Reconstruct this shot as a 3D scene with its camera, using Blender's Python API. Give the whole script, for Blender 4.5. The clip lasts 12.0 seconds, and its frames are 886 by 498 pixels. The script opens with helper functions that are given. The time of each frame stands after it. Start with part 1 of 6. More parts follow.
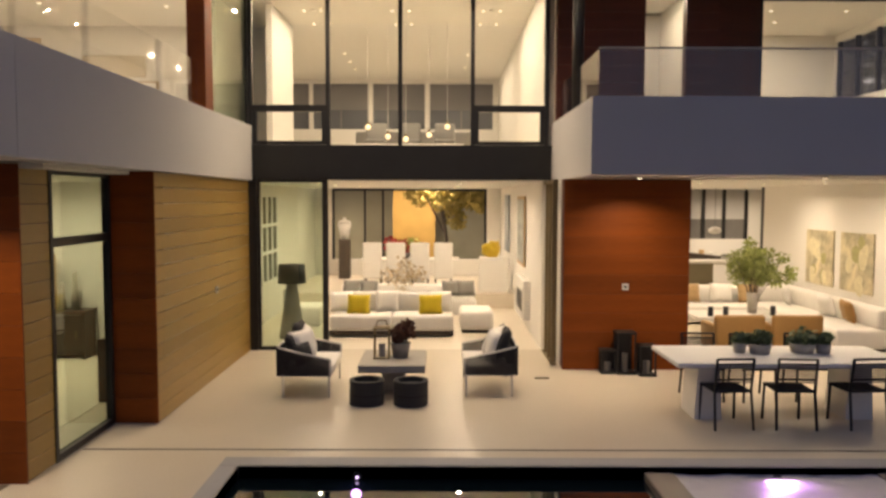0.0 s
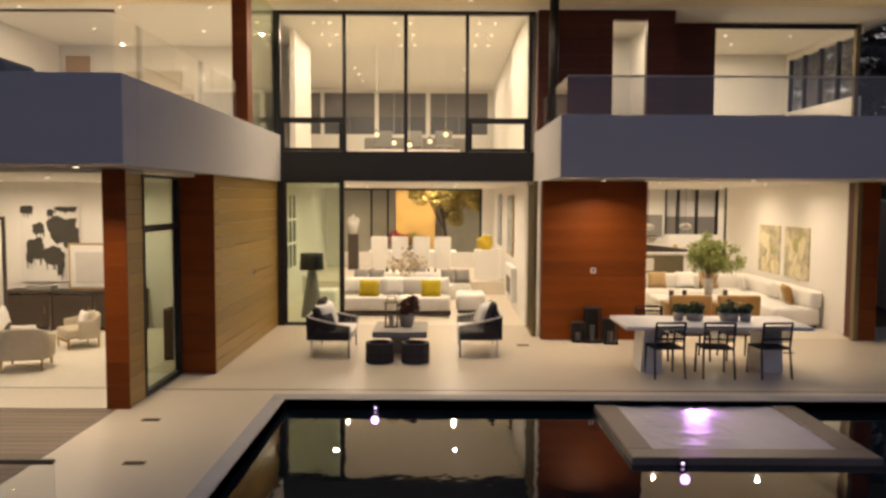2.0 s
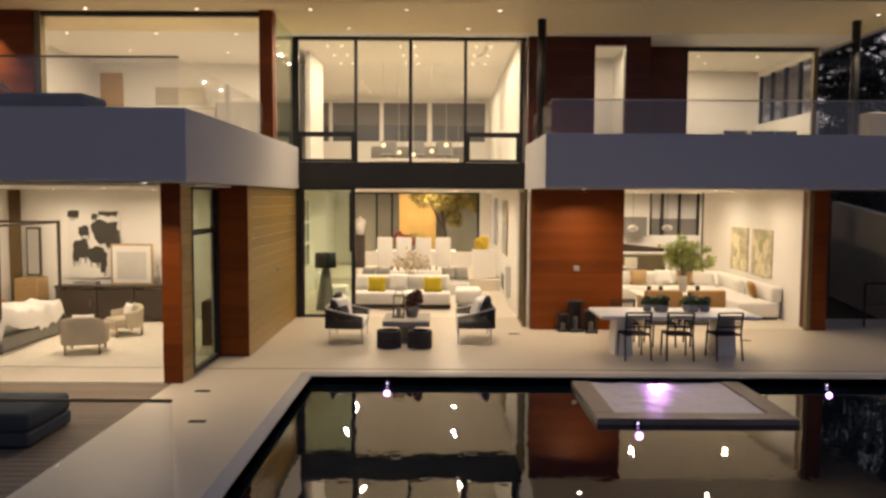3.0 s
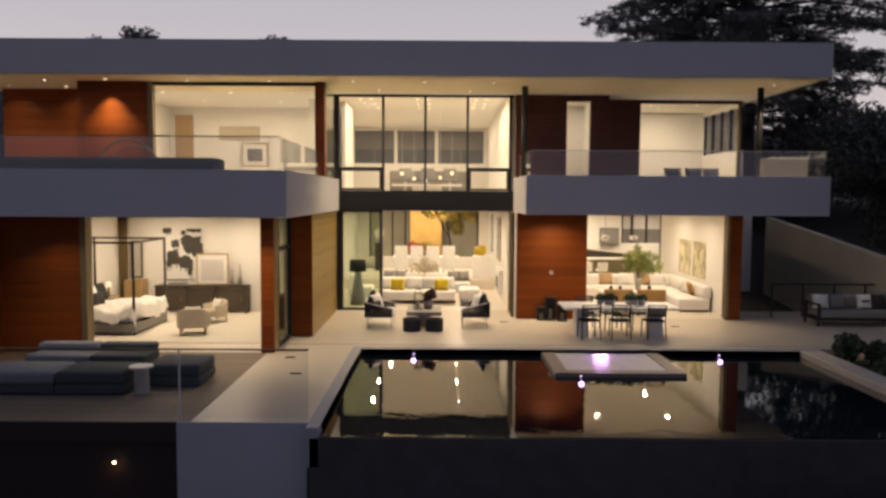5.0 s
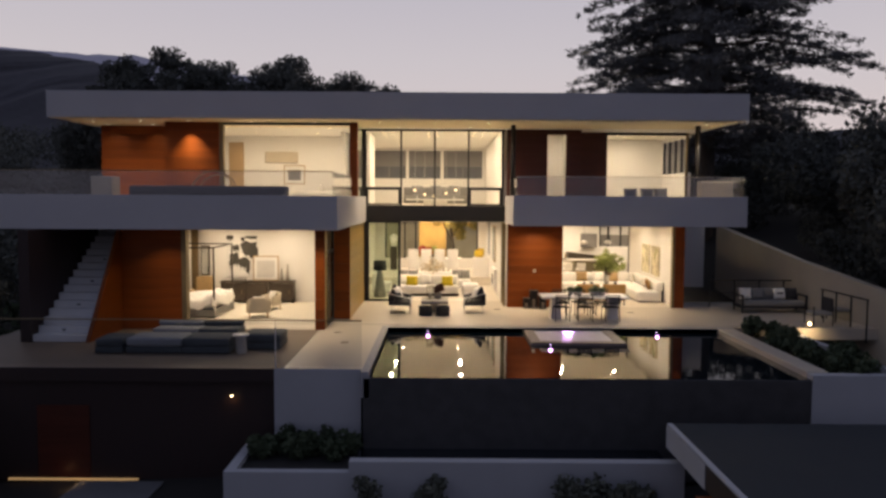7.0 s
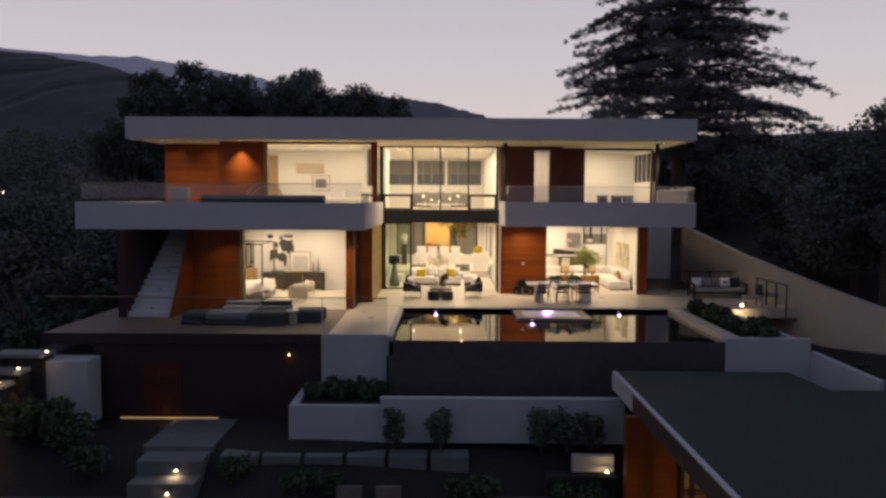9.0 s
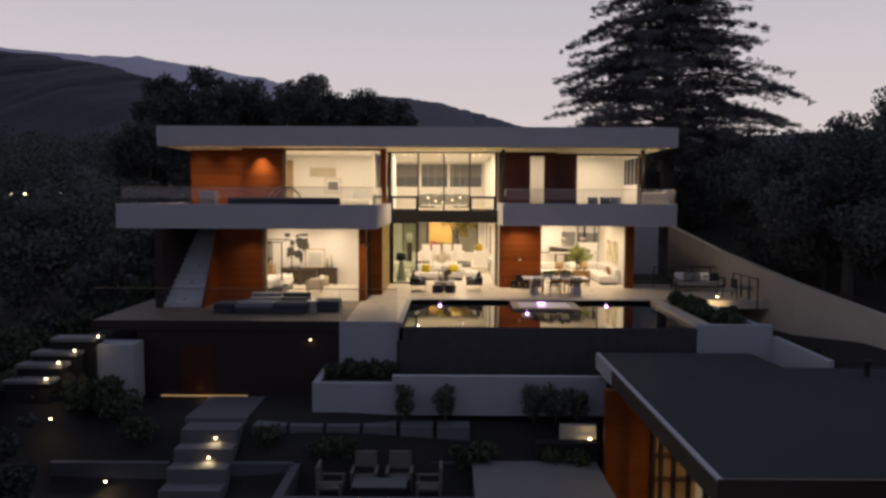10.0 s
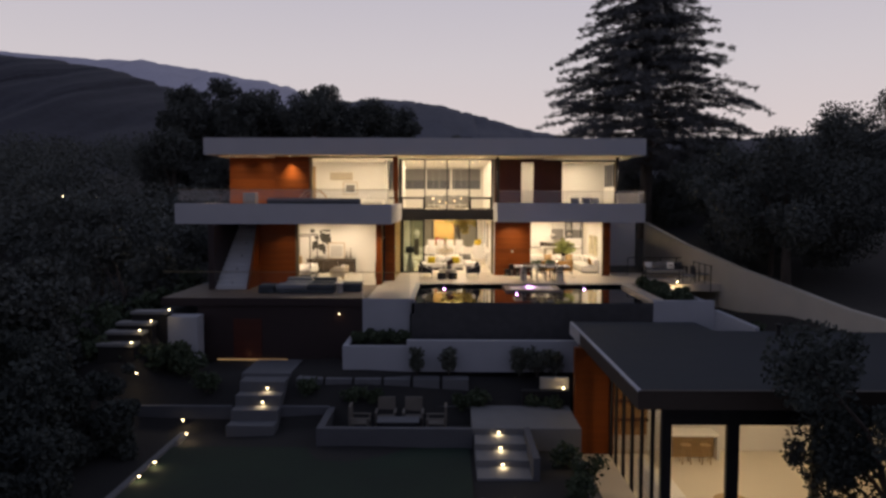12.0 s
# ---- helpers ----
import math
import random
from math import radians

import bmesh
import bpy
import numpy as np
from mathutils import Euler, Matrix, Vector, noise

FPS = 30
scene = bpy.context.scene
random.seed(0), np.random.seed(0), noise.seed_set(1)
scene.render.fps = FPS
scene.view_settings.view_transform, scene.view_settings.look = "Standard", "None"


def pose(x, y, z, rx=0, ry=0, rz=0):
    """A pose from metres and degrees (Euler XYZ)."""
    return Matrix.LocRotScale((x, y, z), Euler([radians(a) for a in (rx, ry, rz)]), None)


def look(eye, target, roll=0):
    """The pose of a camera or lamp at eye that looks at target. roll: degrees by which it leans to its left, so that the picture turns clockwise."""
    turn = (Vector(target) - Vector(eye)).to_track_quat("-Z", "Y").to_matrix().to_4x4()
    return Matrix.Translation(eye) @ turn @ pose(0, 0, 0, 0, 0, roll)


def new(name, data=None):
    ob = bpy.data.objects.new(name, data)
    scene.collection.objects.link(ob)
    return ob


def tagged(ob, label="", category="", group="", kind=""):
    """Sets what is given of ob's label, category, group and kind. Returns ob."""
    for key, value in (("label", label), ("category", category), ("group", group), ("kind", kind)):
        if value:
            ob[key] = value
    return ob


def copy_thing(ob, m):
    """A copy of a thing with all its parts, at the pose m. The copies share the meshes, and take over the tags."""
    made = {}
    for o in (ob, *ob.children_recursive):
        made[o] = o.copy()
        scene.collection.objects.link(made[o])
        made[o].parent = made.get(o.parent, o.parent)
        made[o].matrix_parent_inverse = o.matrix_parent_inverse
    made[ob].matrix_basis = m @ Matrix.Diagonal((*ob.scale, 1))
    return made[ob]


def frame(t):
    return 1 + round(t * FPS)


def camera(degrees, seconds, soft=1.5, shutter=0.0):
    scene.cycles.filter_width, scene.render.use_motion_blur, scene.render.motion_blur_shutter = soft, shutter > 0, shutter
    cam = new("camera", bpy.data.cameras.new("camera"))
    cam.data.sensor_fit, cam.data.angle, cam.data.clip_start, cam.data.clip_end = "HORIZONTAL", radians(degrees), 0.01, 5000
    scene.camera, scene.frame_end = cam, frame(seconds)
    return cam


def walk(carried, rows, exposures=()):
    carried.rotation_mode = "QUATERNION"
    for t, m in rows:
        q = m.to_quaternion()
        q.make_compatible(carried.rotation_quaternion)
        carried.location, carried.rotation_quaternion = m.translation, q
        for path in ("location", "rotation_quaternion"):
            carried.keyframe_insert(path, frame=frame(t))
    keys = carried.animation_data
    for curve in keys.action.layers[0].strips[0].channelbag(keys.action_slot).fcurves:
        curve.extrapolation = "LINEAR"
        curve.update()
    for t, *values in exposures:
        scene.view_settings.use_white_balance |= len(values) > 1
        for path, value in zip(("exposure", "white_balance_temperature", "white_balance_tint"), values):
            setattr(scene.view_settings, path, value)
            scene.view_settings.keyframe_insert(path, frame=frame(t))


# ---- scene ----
cam = camera(60.0, 12.0, soft=2.8)
# seconds, eye, side and height slope of the view, roll
PATH = [
    (0, (0.845, -11.983, 2.685), (0.0012, -0.0651), 0.17),
    (0.5, (0.813, -12.489, 2.646), (0.0011, -0.0654), 0.20),
    (1, (0.825, -13.019, 2.627), (0.0012, -0.0650), 0.22),
    (1.5, (0.849, -13.681, 2.638), (0.0013, -0.0659), 0.25),
    (2, (0.865, -14.418, 2.653), (0.0015, -0.0653), 0.27),
    (2.5, (0.863, -15.339, 2.718), (0.0016, -0.0662), 0.28),
    (3, (0.841, -16.327, 2.807), (0.0018, -0.0668), 0.30),
    (5, (0.619, -21.596, 3.449), (0.0016, -0.0685), 0.33),
    (5.5, (0.561, -23.169, 3.587), (0.0013, -0.0676), 0.33),
    (6, (0.511, -24.576, 3.729), (0.0009, -0.0677), 0.33),
    (6.5, (0.472, -26.040, 3.836), (0.0004, -0.0672), 0.33),
    (7, (0.443, -27.418, 3.919), (-0.0003, -0.0669), 0.33),
    (9, (0.362, -33.184, 4.150), (-0.0036, -0.0667), 0.28),
    (9.5, (0.328, -34.743, 4.208), (-0.0046, -0.0668), 0.27),
    (10, (0.286, -36.166, 4.254), (-0.0055, -0.0674), 0.25),
    (10.5, (0.239, -37.791, 4.265), (-0.0064, -0.0672), 0.23),
    (11, (0.200, -39.183, 4.218), (-0.0071, -0.0659), 0.20),
    (11.5, (0.191, -40.827, 4.146), (-0.0078, -0.0640), 0.18),
    (12, (0.246, -42.224, 4.159), (-0.0082, -0.0642), 0.15),
]
EXPOSURES = [(0, -0.08), (3, -0.02), (5, 0.05), (7, 0.08), (9, 0.11), (12, 0.14)]
walk(cam, [(t, look(e, (e[0] + 10 * d[0], e[1] + 10, e[2] + 10 * d[1]), r)) for t, e, d, r in PATH], EXPOSURES)

# ---- dusk sky: glow behind the house, dim blue overhead and behind the camera ----
world = bpy.data.worlds.new("dusk")
scene.world = world
world.use_nodes = True
wn, wl = world.node_tree.nodes, world.node_tree.links
bg = wn["Background"]
tc = wn.new("ShaderNodeTexCoord")
sep = wn.new("ShaderNodeSeparateXYZ")
wl.new(tc.outputs["Generated"], sep.inputs[0])
up = wn.new("ShaderNodeValToRGB")
el = up.color_ramp.elements
el[0].position, el[0].color = 0.0, (0.64, 0.50, 0.46, 1)
el[1].position, el[1].color = 1.0, (0.14, 0.16, 0.24, 1)
for p, c in ((0.06, (0.61, 0.52, 0.51, 1)), (0.17, (0.53, 0.485, 0.51, 1)), (0.35, (0.38, 0.37, 0.45, 1))):
    e = el.new(p)
    e.color = c
wl.new(sep.outputs["Z"], up.inputs[0])
ahead = wn.new("ShaderNodeMapRange")
ahead.inputs["From Min"].default_value, ahead.inputs["From Max"].default_value = -0.6, 0.8
ahead.inputs["To Min"].default_value, ahead.inputs["To Max"].default_value = 0.26, 1.0
wl.new(sep.outputs["Y"], ahead.inputs[0])
dim = wn.new("ShaderNodeMixRGB")
dim.inputs[1].default_value = (0.046, 0.062, 0.135, 1)
wl.new(ahead.outputs[0], dim.inputs[0])
wl.new(up.outputs[0], dim.inputs[2])
wl.new(dim.outputs[0], bg.inputs[0])
bg.inputs[1].default_value = 1.07


# ---- materials ----
def mat(name, color, rough=0.6, metal=0.0, var=0.15, scale=3.0, bump=0.0, bscale=60.0, stretch=(1, 1, 1), spec=0.5, fine=0.5, island=0.0, emit=None, power=0.0, coat=0.0):
    """Paint, stone, cloth: base colour varied at two scales, with fine relief."""
    m = bpy.data.materials.new(name)
    m.use_nodes = True
    n, l = m.node_tree.nodes, m.node_tree.links
    b = n["Principled BSDF"]
    b.inputs["Roughness"].default_value, b.inputs["Metallic"].default_value = rough, metal
    b.inputs["Specular IOR Level"].default_value, b.inputs["Coat Weight"].default_value = spec, coat
    t = n.new("ShaderNodeTexCoord")
    mp = n.new("ShaderNodeMapping")
    mp.inputs["Scale"].default_value = stretch
    l.new(t.outputs["Object"], mp.inputs[0])
    big, small = n.new("ShaderNodeTexNoise"), n.new("ShaderNodeTexNoise")
    big.inputs["Scale"].default_value, big.inputs["Detail"].default_value = scale, 6
    small.inputs["Scale"].default_value, small.inputs["Detail"].default_value = bscale, 4
    l.new(mp.outputs[0], big.inputs[0])
    l.new(mp.outputs[0], small.inputs[0])
    add = n.new("ShaderNodeMixRGB")
    add.inputs[0].default_value = fine
    l.new(big.outputs["Fac"], add.inputs[1])
    l.new(small.outputs["Fac"], add.inputs[2])
    val = add.outputs[0]
    if island:
        oi, mx = n.new("ShaderNodeObjectInfo"), n.new("ShaderNodeMixRGB")
        mx.inputs[0].default_value = island
        l.new(val, mx.inputs[1])
        l.new(oi.outputs["Random"], mx.inputs[2])
        val = mx.outputs[0]
    r = n.new("ShaderNodeValToRGB")
    r.color_ramp.elements[0].position, r.color_ramp.elements[1].position = 0.3, 0.7
    lo, hi = max(0, 1 - var), 1 + var
    r.color_ramp.elements[0].color = (*[c * lo for c in color], 1)
    r.color_ramp.elements[1].color = (*[min(1, c * hi) for c in color], 1)
    l.new(val, r.inputs[0])
    l.new(r.outputs[0], b.inputs["Base Color"])
    rr = n.new("ShaderNodeMapRange")
    rr.inputs["To Min"].default_value, rr.inputs["To Max"].default_value = max(0.02, rough - 0.08), min(1, rough + 0.08)
    l.new(big.outputs["Fac"], rr.inputs[0])
    l.new(rr.outputs[0], b.inputs["Roughness"])
    if bump:
        bp = n.new("ShaderNodeBump")
        bp.inputs["Strength"].default_value, bp.inputs["Distance"].default_value = bump, 0.01
        l.new(small.outputs["Fac"], bp.inputs["Height"])
        l.new(bp.outputs[0], b.inputs["Normal"])
    if emit:
        b.inputs["Emission Color"].default_value, b.inputs["Emission Strength"].default_value = (*emit, 1), power
    return m


def glass(name, tint, base=0.04, gloss=1.0):
    """A thin pane: clear or tinted, with a mirror skin that grows at grazing angles."""
    m = bpy.data.materials.new(name)
    m.use_nodes = True
    n, l = m.node_tree.nodes, m.node_tree.links
    n.remove(n["Principled BSDF"])
    tr, gl, mx, fr = n.new("ShaderNodeBsdfTransparent"), n.new("ShaderNodeBsdfGlossy"), n.new("ShaderNodeMixShader"), n.new("ShaderNodeLayerWeight")
    tr.inputs[0].default_value = (*tint, 1)
    gl.inputs["Roughness"].default_value = 0.01
    gl.inputs[0].default_value = (gloss, gloss, gloss, 1)
    fr.inputs["Blend"].default_value = 0.5
    pw, mr = n.new("ShaderNodeMath"), n.new("ShaderNodeMapRange")
    pw.operation, pw.inputs[1].default_value = "POWER", 4.5
    l.new(fr.outputs["Facing"], pw.inputs[0])
    l.new(pw.outputs[0], mr.inputs[0])
    mr.inputs["To Min"].default_value, mr.inputs["To Max"].default_value = base, 0.9
    l.new(mr.outputs[0], mx.inputs[0])
    l.new(tr.outputs[0], mx.inputs[1])
    l.new(gl.outputs[0], mx.inputs[2])
    l.new(mx.outputs[0], n["Material Output"].inputs[0])
    return m


def water(name, color, wave, strength, rough=0.02):
    m = bpy.data.materials.new(name)
    m.use_nodes = True
    n, l = m.node_tree.nodes, m.node_tree.links
    b = n["Principled BSDF"]
    b.inputs["Base Color"].default_value, b.inputs["Roughness"].default_value, b.inputs["IOR"].default_value = (*color, 1), rough, 1.9
    t, ns, bp = n.new("ShaderNodeTexCoord"), n.new("ShaderNodeTexNoise"), n.new("ShaderNodeBump")
    ns.inputs["Scale"].default_value, ns.inputs["Detail"].default_value = wave, 3
    l.new(t.outputs["Object"], ns.inputs[0])
    bp.inputs["Strength"].default_value, bp.inputs["Distance"].default_value = strength, 0.02
    l.new(ns.outputs["Fac"], bp.inputs["Height"])
    l.new(bp.outputs[0], b.inputs["Normal"])
    return m


def glow(name, color, power):
    m = bpy.data.materials.new(name)
    m.use_nodes = True
    b = m.node_tree.nodes["Principled BSDF"]
    b.inputs["Base Color"].default_value = (*color, 1)
    b.inputs["Emission Color"].default_value, b.inputs["Emission Strength"].default_value = (*color, 1), power
    return m


STUCCO = mat("grey_white_stucco", (0.50, 0.49, 0.49), 0.85, var=0.06, scale=0.7, bump=0.15, bscale=90)
WHITEWALL = mat("white_garden_wall", (0.42, 0.42, 0.43), 0.85, var=0.10, scale=0.8, bump=0.15, bscale=80)
SOFFIT = mat("cream_soffit", (0.84, 0.73, 0.50), 0.8, var=0.05, scale=0.6, bump=0.05)
PLASTER = mat("warm_white_plaster", (0.80, 0.775, 0.73), 0.8, var=0.03, scale=0.8, bump=0.05)
CEIL = mat("white_ceiling", (0.82, 0.80, 0.75), 0.85, var=0.02, scale=0.6)
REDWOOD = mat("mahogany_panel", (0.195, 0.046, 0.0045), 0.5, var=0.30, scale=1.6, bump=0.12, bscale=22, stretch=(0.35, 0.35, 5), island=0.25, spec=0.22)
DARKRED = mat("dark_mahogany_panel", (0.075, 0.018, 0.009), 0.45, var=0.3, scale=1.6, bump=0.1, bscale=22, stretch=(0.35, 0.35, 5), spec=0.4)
TANWOOD = mat("tan_cedar_siding", (0.34, 0.21, 0.050), 0.36, var=0.2, scale=1.8, bump=0.1, bscale=24, stretch=(0.4, 0.4, 6), island=0.25)
STONE = mat("pale_limestone_paving", (0.56, 0.49, 0.385), 0.36, var=0.08, scale=0.9, bump=0.06, bscale=40, spec=0.4)
COPING = mat("grey_stone_coping", (0.34, 0.33, 0.33), 0.6, var=0.12, scale=2, bump=0.1)
DECKWOOD = mat("brown_deck_board", (0.18, 0.132, 0.088), 0.6, var=0.18, scale=2, bump=0.1, bscale=30, stretch=(0.5, 5, 1), island=0.3)
FLOORIN = mat("pale_stone_floor", (0.70, 0.63, 0.52), 0.35, var=0.05, scale=1.2, bump=0.02)
BLACK = mat("black_metal", (0.022, 0.021, 0.021), 0.42, metal=0.3, var=0.2, scale=4)
BRONZE = mat("bronze_frame", (0.22, 0.17, 0.09), 0.45, metal=0.5, var=0.15, scale=4)
TILE = mat("dark_pool_tile", (0.062, 0.060, 0.060), 0.35, var=0.3, scale=3, bump=0.06, bscale=30)
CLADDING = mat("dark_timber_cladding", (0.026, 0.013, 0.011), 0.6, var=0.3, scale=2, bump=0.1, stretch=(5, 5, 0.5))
ROOFTOP = mat("grey_roof_membrane", (0.016, 0.022, 0.028), 0.9, var=0.15, scale=1.2, bump=0.15, bscale=30)
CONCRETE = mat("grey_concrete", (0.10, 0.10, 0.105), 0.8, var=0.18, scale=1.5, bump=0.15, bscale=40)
GLASS = glass("clear_glass", (0.97, 0.98, 0.97), 0.03)
GREENGLASS = glass("greenish_glass", (0.80, 0.87, 0.78), 0.05)
RAILGLASS = glass("railing_glass", (0.95, 0.955, 0.96), 0.05)
POOLWATER = water("dark_pool_water", (0.004, 0.008, 0.012), 2.2, 0.13)
SPAWATER = water("foaming_spa_water", (0.50, 0.47, 0.53), 5.0, 0.5, 0.45)
LAMPGLOW = glow("lamp_lens", (1.0, 0.82, 0.55), 4.5)
STEPGLOW = glow("step_lamp_lens", (1.0, 0.78, 0.45), 12)
LILAC = glow("pool_lamp_lens", (0.85, 0.6, 1.0), 2.2)


# ---- mesh helpers ----
def box(x0, x1, y0, y1, z0, z1, bev=0.0, bm=None, seg=1):
    own = bmesh.new()
    bmesh.ops.create_cube(own, size=1.0)
    for v in own.verts:
        v.co = Vector(((x0 + x1) / 2 + v.co.x * (x1 - x0), (y0 + y1) / 2 + v.co.y * (y1 - y0), (z0 + z1) / 2 + v.co.z * (z1 - z0)))
    if bev:
        bmesh.ops.bevel(own, geom=own.edges[:], offset=min(bev, 0.45 * min(x1 - x0, y1 - y0, z1 - z0)), segments=seg, affect="EDGES", profile=0.5)
    return merge(bm, own)


def merge(bm, own):
    if bm is None:
        return own
    tmp = bpy.data.meshes.new("tmp")
    own.to_mesh(tmp)
    own.free()
    bm.from_mesh(tmp)
    bpy.data.meshes.remove(tmp)
    return bm


def tube(a, b, r, r2=None, seg=10, bm=None, bev=0.0):
    own = bmesh.new()
    a, b = Vector(a), Vector(b)
    d = b - a
    bmesh.ops.create_cone(own, cap_ends=True, segments=seg, radius1=r, radius2=r if r2 is None else r2, depth=d.length)
    own.transform(Matrix.Translation((a + b) / 2) @ d.to_track_quat("Z", "Y").to_matrix().to_4x4())
    if bev:
        bmesh.ops.bevel(own, geom=[e for e in own.edges if e.calc_face_angle(0) > 0.9], offset=bev, segments=2, affect="EDGES")
    return merge(bm, own)


def ball(c, r, sx=1, sy=1, sz=1, sub=2, bm=None, rough=0.0, seed=0):
    own = bmesh.new()
    bmesh.ops.create_icosphere(own, subdivisions=sub, radius=1)
    for v in own.verts:
        k = 1 + rough * noise.noise(v.co * 1.7 + Vector((seed * 3.1, seed, 0)))
        v.co = Vector((c[0] + v.co.x * r * sx * k, c[1] + v.co.y * r * sy * k, c[2] + v.co.z * r * sz * k))
    return merge(bm, own)


def rod(points, r, seg=8, bm=None):
    for a, b in zip(points, points[1:]):
        bm = tube(a, b, r, seg=seg, bm=bm)
    return bm


def ease(a, b, v):
    k = max(0.0, min(1.0, (v - a) / (b - a)))
    return k * k * (3 - 2 * k)


def obj(name, bm, material, smooth=False):
    me = bpy.data.meshes.new(name)
    bmesh.ops.recalc_face_normals(bm, faces=bm.faces[:])
    bm.to_mesh(me)
    bm.free()
    me.materials.append(material)
    if smooth:
        me.polygons.foreach_set("use_smooth", [True] * len(me.polygons))
    return new(name, me)


def part(name, bm, material, parent, label="", smooth=False):
    o = obj(name, bm, material, smooth)
    o.parent = parent
    return tagged(o, label)


def thing(name, at, label, category, group="", kind=""):
    e = new(name)
    e.matrix_basis = at if isinstance(at, Matrix) else Matrix.Translation(at)
    e.empty_display_size = 0.1
    return tagged(e, label, category, group, kind)


def solid(name, bm, material, label, category="", smooth=False, group=""):
    return tagged(obj(name, bm, material, smooth), label, category, group)


def struct(name, bm, material, label, smooth=False):
    return tagged(obj(name, bm, material, smooth), label, name.split("_")[0], "", "structure")


def pane(name, bm, material, parent, label=""):
    o = part(name, bm, material, parent, label)
    o.visible_shadow = False
    return o


def lamp(x, y, z, watts, size=0.12, color=(1.0, 0.79, 0.56), spread=150, aim=(0, 0, -1)):
    d = bpy.data.lights.new("lamp_beam", "AREA")
    d.shape, d.size, d.energy, d.color, d.spread = "DISK", size, watts, color, radians(spread)
    o = new("lamp_beam", d)
    o.matrix_basis = Matrix.Translation((x, y, z)) @ Vector(aim).to_track_quat("-Z", "Y").to_matrix().to_4x4()
    return o


def downlight(x, y, z, watts, spread=165, size=0.075, color=(1.0, 0.79, 0.56), many=False):
    """A recessed ceiling lamp: trim ring and glowing lens, with its beam."""
    t = thing("ceiling_downlight", (x, y, z), "small round recessed ceiling lamp, switched on", "downlight", "recessed ceiling lamps")
    part("trim_ring", tube((0, 0, -0.012), (0, 0, 0.02), size * 0.75, seg=14), PLASTER, t)
    for u, v in (((-0.17, 0), (0.17, 0)) if many else ((0, 0),)):
        part("lens", tube((u, v, -0.016), (u, v, -0.002), size * (0.27 if many else 0.4), seg=12), LAMPGLOW, t, "glowing warm lens")
    lamp(x, y, z - 0.02, watts, size, color, spread)


# ---- large structure: house ----
def planks(parent, axis, a0, a1, fixed, z0, z1, pitch, depth, material, facing):
    """Horizontal boards on a wall; axis x or y along the wall, facing is the sign of the outer side."""
    n = max(1, round((z1 - z0) / pitch))
    h = (z1 - z0) / n
    f0, f1 = sorted((fixed, fixed + facing * depth))
    mesh = None
    gap = 0.004 if pitch < 0.25 else 0.0012
    for i in range(n):
        if mesh is None:
            bm = box(a0, a1, f0, f1, gap, h - gap, gap) if axis == "x" else box(f0, f1, a0, a1, gap, h - gap, gap)
            o = part("plank", bm, material, parent)
            mesh = o.data
        else:
            o = new("plank", mesh)
            o.parent = parent
        o.location = (0, 0, z0 + i * h)


WALLS = []
# floors
PX0, PX1, PY0, PY1 = -1.2, 8.75, -10.4, -4.42   # pool
floor_t = struct("pavement", box(-3.2, PX0 - 0.0, -10.1, 1.62, -0.35, 0.0), STONE, "pale limestone terrace paving beside the pool")
bm = box(PX0, 14.2, PY1 + 0.25, 1.62, -0.35, 0.0)
bm = box(PX0 - 0.0, 9.15, PY1 + 0.0, PY1 + 0.25, -0.35, -0.001, bm=bm)
struct("pavement", bm, STONE, "pale limestone terrace paving between house and pool")
struct("trim", box(-3.0, 14.0, -3.93, -3.90, 0.0005, 0.003), BLACK, "thin dark slot drain line across the paving")
struct("floor", box(-3.0, 2.72, 1.62, 11.5, -0.35, 0.0), FLOORIN, "pale stone living room floor")
struct("floor", box(2.72, 9.0, 0.14, 11.5, -0.35, 0.003), FLOORIN, "pale stone kitchen and family room floor")
struct("floor", box(-9.0, -3.2, -4.9, 1.7, -0.35, 0.003), FLOORIN, "pale bedroom floor")
deck = struct("floor", box(-11.9, -3.2, -10.1, -4.93, -0.35, -0.035), CLADDING, "brown timber deck with narrow boards")
plank_me = None
for i in range(36):
    bm = box(-11.88, -3.21, 0.004, 0.139, -0.033, 0.0, 0.003) if plank_me is None else None
    if plank_me is None:
        o = part("deck_board", bm, DECKWOOD, deck)
        plank_me = o.data
    else:
        o = new("deck_board", plank_me)
        o.parent = deck
    o.location = (0, -10.09 + i * 0.1433, 0)

# lower walls
w = struct("wall_red", box(2.76, 4.70, 0.02, 0.30, 0, 3.0), DARKRED, "mahogany panelled wall between the living room and the family room")
planks(w, "x", 2.75, 4.72, 0.02, 0.0, 3.0, 0.30, 0.02, REDWOOD, -1)
w = struct("wall_pier", box(8.76, 9.08, 0.02, 0.5, 0, 3.0), DARKRED, "mahogany end pier of the house")
planks(w, "x", 8.755, 9.10, 0.02, 0.0, 3.0, 0.30, 0.02, REDWOOD, -1)
struct("trim", box(8.66, 8.75, -0.02, 0.10, 0, 3.0), BRONZE, "tall bronze slider frame beside the pier")
w = struct("wall_red", box(-9.0, -7.25, -4.91, -4.65, 0, 3.0), DARKRED, "mahogany panelled wall beside the bedroom opening")
planks(w, "x", -9.02, -7.25, -4.91, 0.0, 3.0, 0.30, 0.02, REDWOOD, -1)
struct("trim", box(-7.25, -7.12, -4.95, -4.65, 0, 3.0), BRONZE, "tall bronze frame of the bedroom opening")
